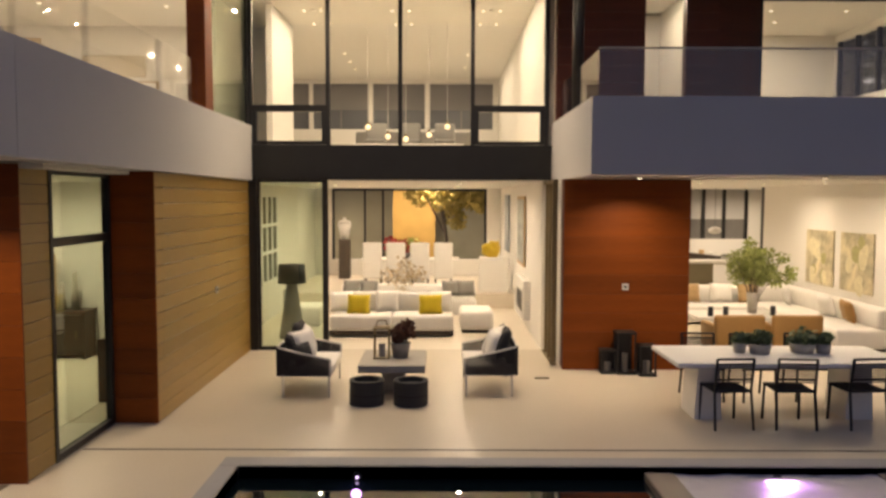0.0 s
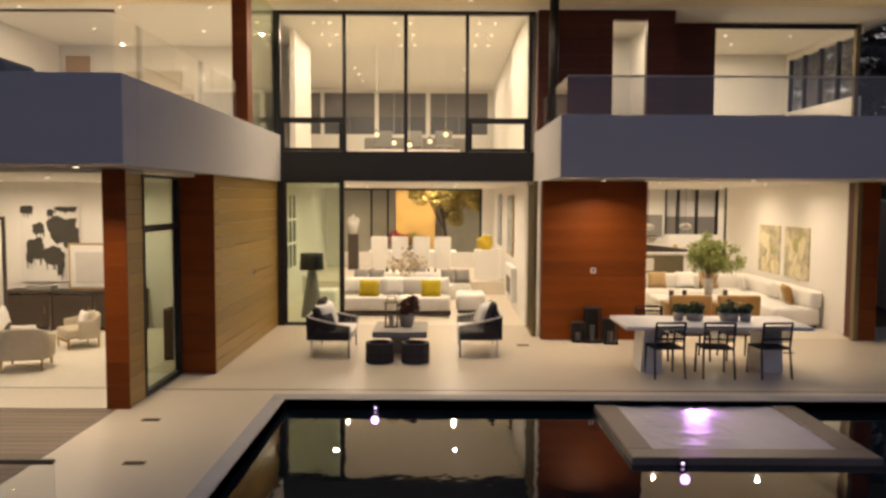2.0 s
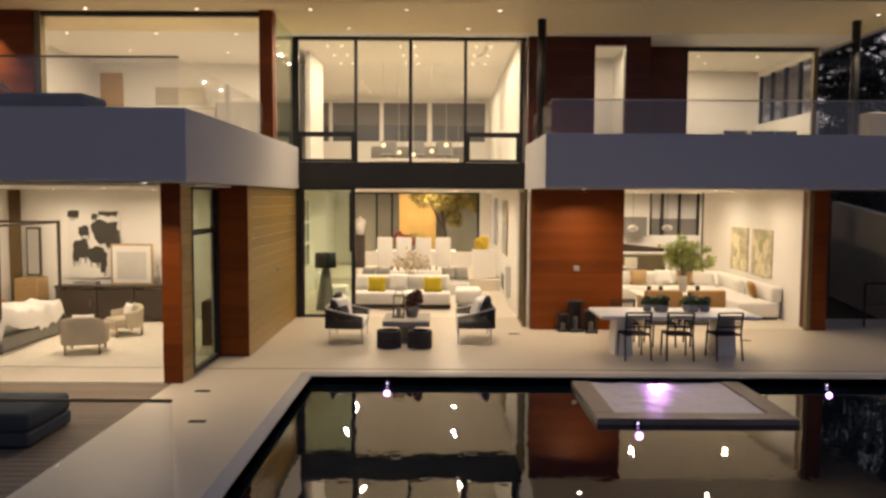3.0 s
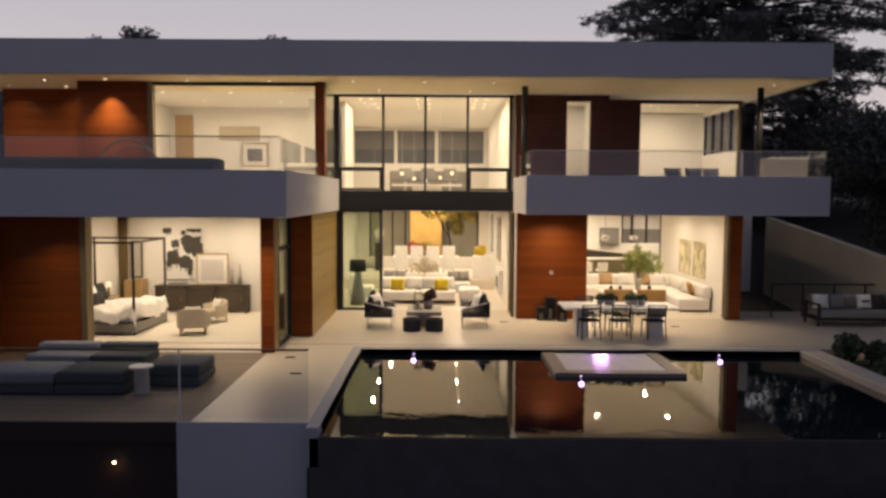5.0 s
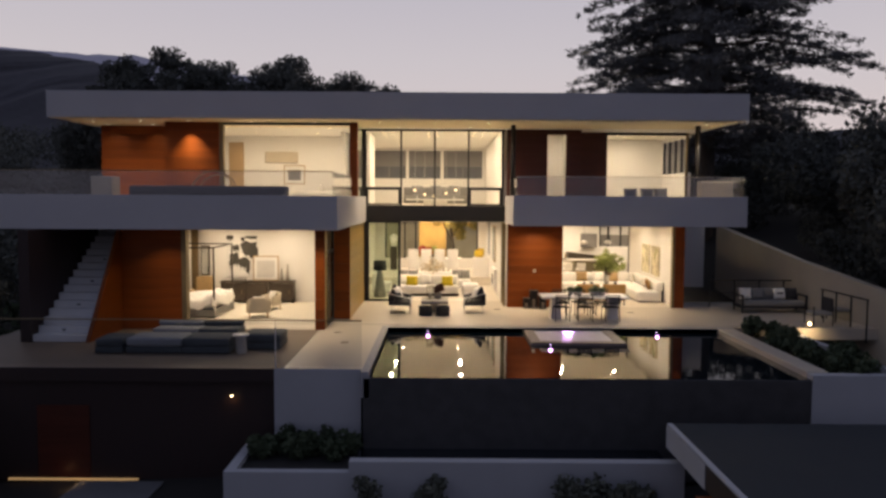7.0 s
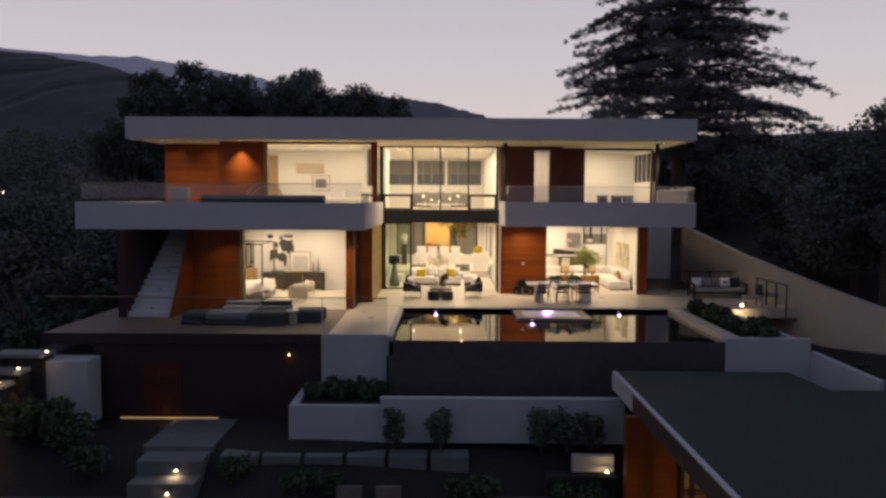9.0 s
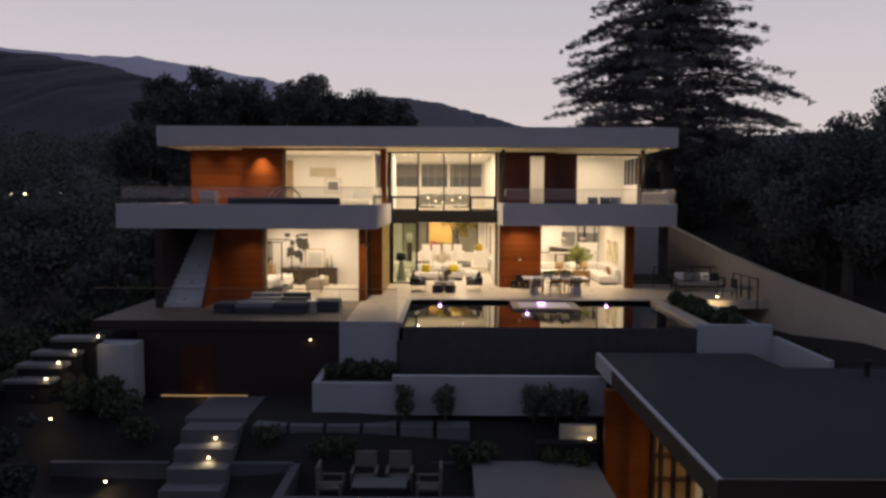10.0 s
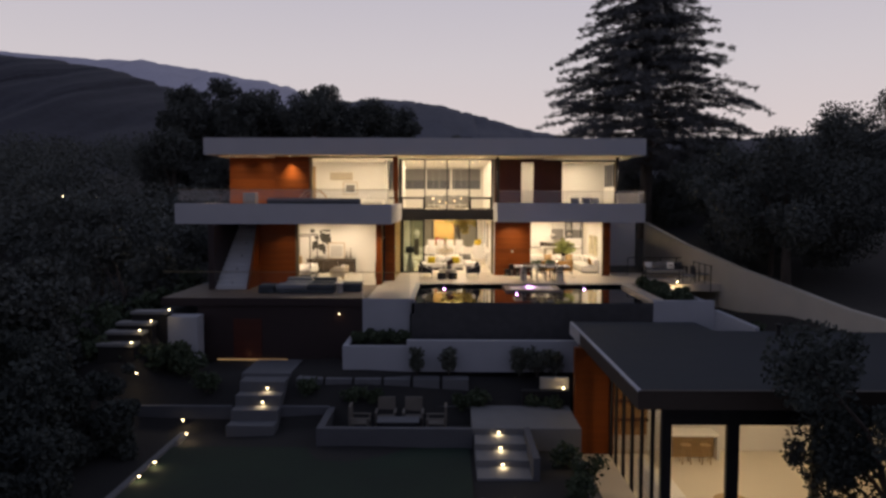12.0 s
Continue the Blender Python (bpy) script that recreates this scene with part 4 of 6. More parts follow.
t = thing("abstract_painting", (-7.02, 1.045, 1.72), "large white canvas with bold black abstract strokes", "painting")
part("canvas", box(-0.60, 0.60, -0.03, 0.0, -0.77, 0.77, 0.004), PAPER, t)


def brush(cx, cz, w, h, seed, drips=0, layer=0):
    """One ragged ink mark on the canvas, with drips below it."""
    rr = random.Random(seed)
    own = bmesh.new()
    n, y = 22, -0.0325 - 0.0005 * layer
    ring = []
    for i in range(n):
        a = 2 * math.pi * i / n
        u, v = math.cos(a), math.sin(a)
        k = (1 / max(abs(u), abs(v))) ** 0.6 * (0.86 + 0.3 * noise.noise(Vector((u * 1.8 + seed, v * 1.8, seed * 0.7))) + rr.uniform(-0.05, 0.05))
        ring.append(own.verts.new((max(-0.59, min(0.59, cx + u * w * k)), y, max(-0.76, min(0.76, cz + v * h * k)))))
    own.faces.new(ring)
    for i in range(drips):
        x, d, q = cx + rr.uniform(-0.8, 0.8) * w, h * rr.uniform(0.9, 1.7), w * rr.uniform(0.04, 0.11)
        own.faces.new([own.verts.new((x + e * q * f, y - 0.0002, max(-0.76, cz - g * d))) for e, f, g in ((-1, 1, 0.3), (1, 1, 0.3), (1, 0.5, 1), (-1, 0.5, 1))])
    part("brush_stroke", own, INK, t)


for i, (cx, cz, w, h, drips) in enumerate(((0.27, 0.27, 0.30, 0.22, 3), (0.44, 0.12, 0.15, 0.20, 2), (0.10, 0.40, 0.12, 0.13, 2), (-0.46, 0.68, 0.12, 0.08, 4), (0.02, 0.62, 0.07, 0.07, 2), (0.33, 0.69, 0.22, 0.045, 6), (-0.23, 0.30, 0.12, 0.10, 3), (-0.30, -0.10, 0.17, 0.19, 4), (0.05, -0.25, 0.20, 0.17, 3), (0.20, -0.42, 0.07, 0.20, 2), (-0.42, -0.28, 0.07, 0.12, 2))):
    brush(cx, cz, w * 1.22, h * 1.25, 60 + i, drips + 2, i)
t = thing("framed_picture", (-6.11, 0.86, 0.82), "white framed drawing leaning on the console", "framed picture")
part("frame", box(-0.47, 0.47, -0.02, 0.02, 0, 0.92, 0.005), OAK, t)
part("sheet", box(-0.43, 0.43, -0.026, -0.02, 0.04, 0.88), PAPER, t)
part("drawing", box(-0.33, 0.33, -0.030, -0.026, 0.12, 0.74), mat("pale_grey_print", (0.55, 0.53, 0.5), 0.8, var=0.1), t)
for x, h in ((-5.52, 0.46), (-5.30, 0.62)):
    solid("glass_bottle", tube((x, 0.8, 0.82), (x, 0.8, 0.82 + h), 0.07, 0.03, seg=14), GREYSTONE, "slender grey vase on the console", "vase", True, "vases on the console")
solid("book_stack", box(-7.35, -6.85, 0.66, 0.94, 0.82, 0.90, 0.006), GREYCLOTH, "stack of grey books on the console", "books")


def bedroom_chair(m):
    t = thing("armchair", m, "cream boucle tub armchair with oak legs on the rug", "armchair", "bedroom armchairs")
    part("seat", box(-0.34, 0.34, -0.36, 0.34, 0.22, 0.45, 0.06, seg=3), CREAM, t, smooth=True)
    own = bmesh.new()
    n = 26
    ring = []
    for i in range(n + 1):
        a = radians(-10 + 200 * i / n)
        h = 0.60 + 0.16 * math.sin(max(0, min(math.pi, a)))
        ring.append([own.verts.new((r * math.copysign(abs(math.cos(a)) ** 0.55, math.cos(a)), -0.02 - r * 0.92 * math.copysign(abs(math.sin(a)) ** 0.55, math.sin(a)), z)) for r, z in ((0.43, 0.20), (0.45, h - 0.03), (0.42, h), (0.37, h), (0.34, h - 0.04), (0.33, 0.20))])
    for p, q in zip(ring, ring[1:]):
        for j in range(5):
            own.faces.new((p[j], p[j + 1], q[j + 1], q[j]))
    own.faces.new(ring[0])
    own.faces.new(ring[-1][::-1])
    part("shell", own, CREAM, t, "curved cream backrest", True)
    for x in (-0.32, 0.32):
        for y in (-0.34, 0.3):
            part("leg", tube((x, y, 0), (x, y, 0.24), 0.02, 0.026, seg=8), OAK, t)
    part("apron", box(-0.34, 0.34, 0.30, 0.33, 0.17, 0.22), OAK, t)
    part("pillow", cushion(0, -0.14, 0.62, 0.42, 0.34, 0.14, 0, 16), WHITECLOTH, t, smooth=True)
    return t


a = bedroom_chair(pose(-5.55, -2.66, 0.016, 0, 0, 14) @ Matrix.Scale(0.88, 4))
copy_thing(a, pose(-5.58, -0.95, 0.016, 0, 0, 135) @ Matrix.Scale(0.9, 4))
t = thing("wall_mirror", (-8.38, 1.012, 0.10), "narrow dark-framed mirror hung on the bedroom wall", "mirror")
part("frame", box(-0.16, 0.16, -0.03, 0.03, 0.9, 2.0, 0.005), DARKWOOD, t)
part("glass", box(-0.13, 0.13, -0.036, -0.03, 0.94, 1.96), mat("mirror_silver", (0.5, 0.5, 0.48), 0.05, metal=1.0, var=0.03), t)
t = thing("oak_dresser", (-8.32, 0.74, 0), "light oak dresser under the mirror", "dresser")
part("body", box(-0.26, 0.26, -0.24, 0.24, 0.05, 0.98, 0.01), OAK, t)
for z in (0.12, 0.41, 0.70):
    o = part("drawer", box(-0.24, 0.24, -0.252, -0.24, z, z + 0.26), OAK, t)
    part("knob", ball((0, -0.26, z + 0.13), 0.018), BRONZE, o, "bronze knob")
t = thing("nightstand", (-8.62, -0.42, 0), "light oak nightstand beside the bed", "nightstand")
part("body", box(-0.24, 0.24, -0.22, 0.22, 0.05, 0.62, 0.01), OAK, t)
o = part("drawer", box(-0.21, 0.21, -0.232, -0.22, 0.36, 0.58), OAK, t)
part("knob", ball((0, -0.24, 0.47), 0.018), BRONZE, o, "bronze knob")
t = thing("table_lamp", (-8.62, -0.42, 0.62), "small table lamp with a lit white shade on the nightstand", "table lamp")
part("base", tube((0, 0, 0), (0, 0, 0.30), 0.05, 0.02, seg=14), BRONZE, t, smooth=True)
part("shade", tube((0, 0, 0.29), (0, 0, 0.41), 0.07, 0.05, seg=20), glow("lit_lamp_shade", (1.0, 0.86, 0.62), 0.8), t, "glowing white shade", True)
bm = bmesh.new()
rows = [[bm.verts.new((-8.88 + i * 0.009, 0.93 + s + 0.035 * math.sin(i * 1.25), z)) for s, z in ((0, 0.02), (0, 2.93), (0.02, 2.93), (0.02, 0.02))] for i in range(30)]
for p, q in zip(rows, rows[1:]):
    for j in range(4):
        bm.faces.new((p[j], p[(j + 1) % 4], q[(j + 1) % 4], q[j]))
solid("drape", bm, DRAPE, "gold brown full-height drape in the bedroom corner", "drape", True)
t = thing("side_cabinet", (-3.48, -1.6, 0), "dark low cabinet seen through the corner window", "cabinet")
part("body", box(-0.16, 0.16, -0.5, 0.5, 0.02, 0.85, 0.01), DARKWOOD, t)
o = part("door", box(-0.14, 0.14, -0.51, -0.50, 0.08, 0.8), DARKWOOD, t)
part("handle", box(0.08, 0.10, -0.53, -0.51, 0.4, 0.55), BRONZE, o, "bronze handle")

# ---- family room and kitchen ----
t = thing("sectional_sofa", (0, 0, 0), "large white sectional sofa along the painted wall", "sofa")
part("seat", box(7.75, 8.72, 1.35, 5.2, 0.06, 0.42, 0.07, seg=3), WHITECLOTH, t, smooth=True)
part("seat", box(5.2, 7.75, 4.35, 5.2, 0.06, 0.42, 0.07, seg=3), WHITECLOTH, t, smooth=True)
part("backrest", box(8.50, 8.76, 1.35, 5.3, 0.40, 0.78, 0.07, seg=3), WHITECLOTH, t, smooth=True)
part("backrest", box(5.2, 8.50, 5.0, 5.3, 0.40, 0.78, 0.07, seg=3), WHITECLOTH, t, smooth=True)
part("plinth", box(7.85, 8.7, 1.45, 5.1, 0.0, 0.06), DARKWOOD, t)
for x, y, r, mm, l in ((8.35, 2.1, 80, LEATHER, "rust brown"), (8.35, 2.9, 95, WHITECLOTH, "white"), (8.3, 4.5, 70, WHITECLOTH, "white"), (7.6, 4.85, 5, OAK, "ochre"), (7.0, 4.85, -4, WHITECLOTH, "white"), (6.3, 4.85, 3, OAK, "ochre")):
    solid("throw_pillow", cushion(x, y, 0.64, 0.48, 0.42, 0.17, r, -15), mm, l + " pillow on the white sectional sofa", "pillow", True)


def leather_chair(x):
    t = thing("leather_chair", (x, 0.95, 0), "tan leather armchair with its back to the terrace", "armchair", "tan leather armchairs")
    part("backrest", box(-0.42, 0.42, -0.38, -0.26, 0.18, 0.78, 0.04, seg=2), LEATHER, t, smooth=True)
    for sx in (-1, 1):
        part("arm", box(sx * 0.36 - 0.06, sx * 0.36 + 0.06, -0.26, 0.36, 0.18, 0.6, 0.03, seg=2), LEATHER, t, smooth=True)
        for y in (-0.32, 0.3):
            part("leg", box(sx * 0.37 - 0.02, sx * 0.37 + 0.02, y - 0.02, y + 0.02, 0, 0.18), DARKWOOD, t)
    part("seat", box(-0.30, 0.30, -0.26, 0.36, 0.2, 0.42, 0.04, seg=2), LEATHER, t, smooth=True)
    return t


a = leather_chair(5.78)
copy_thing(a, Matrix.Translation((6.74, 0.95, 0)))
t = thing("low_table", (6.55, 2.95, 0), "low white table in the family room", "table")
part("tabletop", box(-0.85, 0.85, -0.5, 0.5, 0.40, 0.46, 0.01), WHITESTONE, t)
part("base", box(-0.5, 0.5, -0.25, 0.25, 0, 0.40), WHITESTONE, t)
t = thing("branch_vase", (6.97, 3.05, 0.46), "glass vase with a wide spray of green branches", "vase")
part("vase", tube((0, 0, 0), (0, 0, 0.40), 0.08, 0.12, seg=16), GREYSTONE, t, smooth=True)
random.seed(9)
spots = []
for i in range(30):
    an, ln = i * 2.4 + random.uniform(-0.4, 0.4), random.uniform(0.12, 0.82)
    tip = (math.cos(an) * ln, math.sin(an) * ln * 0.8, 0.72 + random.uniform(0.0, 0.8) * (1.15 - ln))
    part("branch", rod([(0, 0, 0.1), (tip[0] * 0.35, tip[1] * 0.35, 0.55), tip], 0.006, 5), BARK, t)
    spots += [(*tip, 0.14), (tip[0] * 0.65, tip[1] * 0.65, tip[2] * 0.85, 0.13)]
leaves("foliage", mat("pale_green_leaf", (0.33, 0.37, 0.11), 0.6, var=0.4, scale=8), t, 4200, spots, 0.045, 41)
for x in (6.0, 6.3, 7.25):
    solid("glass_jar", tube((x, 2.62 + (x - 6) * 0.1, 0.46), (x, 2.62 + (x - 6) * 0.1, 0.64), 0.05, seg=14), DARKCLOTH, "small dark jar on the low table", "jar", True, "jars on the low table")
for y0, y1, s in ((2.06, 3.22, 3), (3.51, 4.65, 4)):
    t = thing("floral_painting", (8.795, (y0 + y1) / 2, 1.49), "pale painting of golden foliage on the white wall", "painting", "pair of foliage paintings")
    part("canvas", box(-0.035, 0, (y0 - y1) / 2, (y1 - y0) / 2, -0.57, 0.57, 0.004), mat("foliage_painting", (0.52, 0.46, 0.31), 0.8, var=0.55, scale=2.2 + s * 0.2, bscale=7, fine=0.35), t)
    rr = random.Random(s)
    for k in range(9):
        cy, cz, q = rr.uniform(-0.3, 0.3) * (y1 - y0), rr.uniform(-0.45, 0.38), rr.uniform(0.07, 0.17)
        own = bmesh.new()
        bmesh.ops.create_circle(own, cap_ends=True, segments=14, radius=1)
        for v in own.verts:
            g = q * (1 + 0.45 * noise.noise(Vector((v.co.x * 2, v.co.y * 2, s + k))))
            v.co = Vector((-0.0365 - 0.0004 * k, cy + v.co.x * g, cz + v.co.y * g * 1.3))
        part("brushwork", own, PALEBRUSH if k % 3 else OLIVEBRUSH, t)
t = thing("kitchen_island", (7.55, 8.9, 0), "olive brown kitchen island with a white top and dark raised bar", "kitchen island")
part("body", box(-0.95, 0.55, -0.45, 0.45, 0, 1.0, 0.01), mat("olive_brown_lacquer", (0.20, 0.17, 0.10), 0.5, var=0.15, scale=2), t)
part("countertop", box(-1.2, 1.35, -0.55, 0.55, 1.0, 1.07, 0.008), WHITESTONE, t)
bm = box(-1.2, 1.1, 0.0, 0.5, 1.07, 1.38, 0.01)
for v in bm.verts:
    if v.co.x > 0 and v.co.z > 1.2:
        v.co.z = 1.12
part("raised_bar", bm, DARKWOOD, t, "dark stained raised bar")
for x in (6.15, 6.75):
    t = thing("bar_stool", (x, 7.7, 0), "white counter stool at the kitchen island", "stool", "counter stools")
    part("seat", box(-0.2, 0.2, -0.2, 0.2, 0.62, 0.70, 0.03, seg=2), WHITECLOTH, t, smooth=True)
    part("backrest", box(-0.2, 0.2, -0.2, -0.15, 0.70, 0.98, 0.02), WHITECLOTH, t)
    for sx in (-0.16, 0.16):
        for sy in (-0.16, 0.16):
            part("leg", tube((sx, sy, 0), (sx * 0.9, sy * 0.9, 0.63), 0.012, seg=6), BLACK, t)
solid("steel_bowl", ball((8.5, 8.7, 1.15), 0.14, 1, 1, 0.55), mat("polished_steel", (0.55, 0.55, 0.55), 0.15, metal=1.0), "polished steel bowl on the island", "bowl", True)
t = thing("kitchen_cabinets", (7.0, 11.0, 0), "pale kitchen wall cabinets with a dark worktop", "kitchen cabinet")
for i in range(5):
    u = part("base_unit", box(-1.6 + i * 0.8, -0.81 + i * 0.8, -0.3, 0.15, 0, 0.88), PLASTER, t)
    part("handle", box(-1.45 + i * 0.8, -0.95 + i * 0.8, -0.32, -0.3, 0.78, 0.80), BRONZE, u)
part("worktop", box(-1.6, 2.4, -0.33, 0.15, 0.88, 0.92), DARKWOOD, t)
# flat grey panel stands in for a niche in the kitchen wall
part("hood", box(0.35, 1.15, -0.05, 0.15, 1.47, 2.16, 0.01), FLATGREY, t, "grey panel in place of a wall niche")
for i, (x, h) in enumerate(((6.6, 0.25), (6.9, 0.34), (8.6, 0.28), (8.9, 0.2))):
    solid("kitchen_canister", tube((x, 10.9, 0.92), (x, 10.9, 0.92 + h), 0.08, seg=14), WHITEMETAL if i % 2 else OAK, "small canister on the kitchen worktop", "canister", True, "worktop canisters")
for x, z in ((7.08, 1.84), (8.2, 1.86)):
    t = thing("kitchen_pendant", (x, 8.7, z), "smooth white dome pendant over the kitchen island", "pendant lamp", "kitchen pendants")
    part("shade", ball((0, 0, 0), 0.17, 1, 1, 0.62, sub=3), WHITEMETAL, t, smooth=True)
    part("cable", tube((0, 0, 0.1), (0, 0, 3.0 - z), 0.006, seg=6), BLACK, t)
w = thing("window_12", (0, 0, 0), "black-framed kitchen windows", "window", kind="structure")
for x in (8.34, 8.77, 9.39, 10.06):
    part("mullion", box(x - 0.04, x + 0.04, 11.26, 11.36, 1.5, 3.0), BLACK, w)
# opaque pale panel stands in for dusk sky behind the kitchen glass
part("shade", box(8.30, 10.1, 11.36, 11.37, 2.1, 3.0), mat("dusk_sky_window_panel", (0.60, 0.59, 0.58), 0.8, var=0.08, scale=1), w, "pale grey panel coloured as the dusk sky outside")
part("lower_pane", box(8.30, 10.1, 11.37, 11.38, 1.5, 2.1), FLATGREY, w, "darker lower pane")
struct("trim_post", box(8.78, 9.0, 7.0, 7.12, 0, 3.0), BLACK, "black steel post at the wall end")

# ---- upper rooms ----
t = thing("wall_art", (-6.4, 5.19, 5.58), "beige wide textile panel on the upper bedroom wall", "wall art")
part("panel", box(-0.7, 0.7, -0.05, 0, -0.24, 0.24, 0.03), CREAM, t)
t = thing("framed_picture", (-5.85, 5.1, 4.1), "framed print leaning on a shelf in the upper bedroom", "framed picture")
part("frame", box(-0.45, 0.45, -0.02, 0.02, 0.34, 1.15, 0.005), OAK, t)
part("sheet", box(-0.41, 0.41, -0.026, -0.02, 0.38, 1.11), PAPER, t)
part("print", box(-0.26, 0.26, -0.030, -0.026, 0.52, 0.95), FLATGREY, t)
t = thing("low_cabinet", (-5.9, 4.85, 3.56), "low white cabinet in the upper bedroom", "cabinet")
part("body", box(-1.2, 1.2, -0.25, 0.25, 0, 0.86, 0.01), PLASTER, t)
struct("door_1", box(-8.62, -8.0, 5.15, 5.199, 3.56, 6.2), OAK, "brown timber door in the upper bedroom")
t = thing("upper_bed", (-4.4, 2.6, 3.56), "white upholstered bed in the upper bedroom", "bed")
part("base", box(-0.9, 0.9, -1.0, 1.0, 0.05, 0.3, 0.03), GREYCLOTH, t)
part("mattress", box(-0.88, 0.88, -0.98, 0.98, 0.3, 0.58, 0.07, seg=3), WHITECLOTH, t, smooth=True)
struct("wall_upper_partition", box(-3.55, -3.4, 2.6, 5.2, 3.56, 6.46), PLASTER, "white partition in the upper bedroom")
# rails
t = thing("glass_railing", (0, 0, 0), "frameless glass balcony railing with a slim dark rail", "railing")
xs = [-12.5, -10.5, -8.5, -6.5, -4.5, -2.62]
for a, b in zip(xs, xs[1:]):
    pane("pane", box(a + 0.006, b - 0.006, -6.16, -6.148, 3.95, 4.61), RAILGLASS, t)
part("top_rail", box(-12.5, -2.61, -6.17, -6.138, 4.61, 4.635, 0.004), BRONZE, t)
ys = [-6.14, -4.4, -2.7, -1.0]
for a, b in zip(ys, ys[1:]):
    pane("pane", box(-2.632, -2.62, a + 0.006, b - 0.006, 3.95, 4.61), RAILGLASS, t)
t = thing("glass_railing", (0, 0, 0), "frameless glass balcony railing with a slim dark rail", "railing")
xs = [2.86, 4.8, 6.7, 8.6, 10.4]
for a, b in zip(xs, xs[1:]):
    pane("pane", box(a + 0.006, b - 0.006, -1.98, -1.968, 4.0, 4.62), RAILGLASS, t)
part("top_rail", box(2.86, 10.4, -1.99, -1.958, 4.62, 4.645, 0.004), GREYSTONE, t)
for a, b in ((-1.96, -0.4), (-0.4, 1.2)):
    pane("pane", box(2.86, 2.872, a + 0.006, b - 0.006, 4.0, 4.62), RAILGLASS, t)
    pane("pane", box(10.39, 10.402, a + 0.006, b - 0.006, 4.0, 4.62), RAILGLASS, t)
t = thing("glass_railing", (0, 0, 0), "frameless glass railing along the deck edge with a dark top rail", "railing")
xs = [-11.85, -9.75, -7.65, -5.55, -3.4]
for a, b in zip(xs, xs[1:]):
    pane("pane", box(a + 0.006, b - 0.006, -9.98, -9.968, 0.0, 1.08), RAILGLASS, t)
pane("pane", box(-3.394, -1.42, -9.98, -9.968, 0.0, 1.08), RAILGLASS, t)
part("top_rail", box(-11.85, -1.42, -9.992, -9.956, 1.08, 1.105, 0.004), BRONZE, t)
part("post", box(-3.41, -3.39, -9.99, -9.96, 0.0, 1.08), WHITEMETAL, t)
# balcony furniture
t = thing("balcony_daybed", (-6.2, -5.35, 3.5), "long dark upholstered balcony bench", "bench")
part("base", box(-2.25, 2.15, -0.35, 0.35, 0.0, 0.42, 0.02), DARKWOOD, t)
part("cushion", box(-2.25, 2.15, -0.37, 0.37, 0.42, 0.72, 0.07, seg=3), TEALCLOTH, t, smooth=True)
t = thing("hoop_chair", (-6.5, -4.2, 3.5), "round wire-frame lounge chair with a white cushion", "lounge chair")
pts = [(math.cos(radians(a)) * 0.75, 0.1, 0.35 + math.sin(radians(a)) * 0.85) for a in range(-10, 191, 20)]
part("hoop", rod(pts, 0.028), OAK, t)
part("rear_hoop", rod([(x * 0.9, 0.5, z * 0.9) for x, y, z in pts], 0.02), OAK, t)
part("seat", box(-0.7, 0.7, -0.4, 0.45, 0.28, 0.5, 0.08, seg=3), WHITECLOTH, t, smooth=True)
for x in (-0.6, 0.6):
    part("leg", tube((x, 0.1, 0), (x, 0.1, 0.3), 0.02), BRONZE, t)
t = thing("balcony_planter", (-9.4, -5.0, 3.5), "small cream box planter on the balcony", "planter")
part("box", box(-0.3, 0.3, -0.3, 0.3, 0, 0.98, 0.02), CREAM, t)
t = thing("balcony_sofa", (7.7, 0.2, 3.5), "low grey balcony sofa with pillows", "outdoor sofa")
part("seat", box(-0.9, 0.9, -0.4, 0.4, 0.1, 0.42, 0.05, seg=2), PALECLOTH, t, smooth=True)
part("base", box(-0.88, 0.88, -0.38, 0.38, 0, 0.1), BLACK, t)
for x in (-0.5, 0.1, 0.6):
    part("pillow", cushion(x, 0.2, 0.6, 0.5, 0.42, 0.16, 6 * x, -16), PALECLOTH, t, smooth=True)
t = thing("balcony_planter", (9.75, -1.0, 3.5), "cream rendered box planter at the balcony end", "planter")
part("box", box(-0.55, 0.55, -0.2, 0.2, 0, 1.02, 0.015), CREAM, t)
# upper hall
for i, (x, y, z) in enumerate(((-0.75, 4.6, 4.22), (-0.35, 5.0, 4.05), (0.05, 4.8, 3.98), (0.55, 5.1, 4.1), (0.95, 4.7, 4.24))):
    t = thing("pendant_lamp", (x, y, z), "glass globe pendant on a thin cable, switched on", "pendant lamp", "hall pendants")
    part("cable", tube((0, 0, 0.1), (0, 0, 6.46 - z), 0.006, seg=6), WHITEMETAL, t)
    part("globe", ball((0, 0, 0), 0.06, sub=2), BULB, t, smooth=True)
    part("cap", tube((0, 0, 0.06), (0, 0, 0.12), 0.03, seg=10), BRONZE, t)
t = thing("hall_table", (0.1, 5.0, 3.6), "white table in the upper hall", "table")
part("tabletop", box(-1.2, 1.2, -0.5, 0.5, 0.2, 0.26, 0.01), WHITESTONE, t)
part("base", box(-0.5, 0.5, -0.3, 0.3, 0, 0.2), WHITESTONE, t)
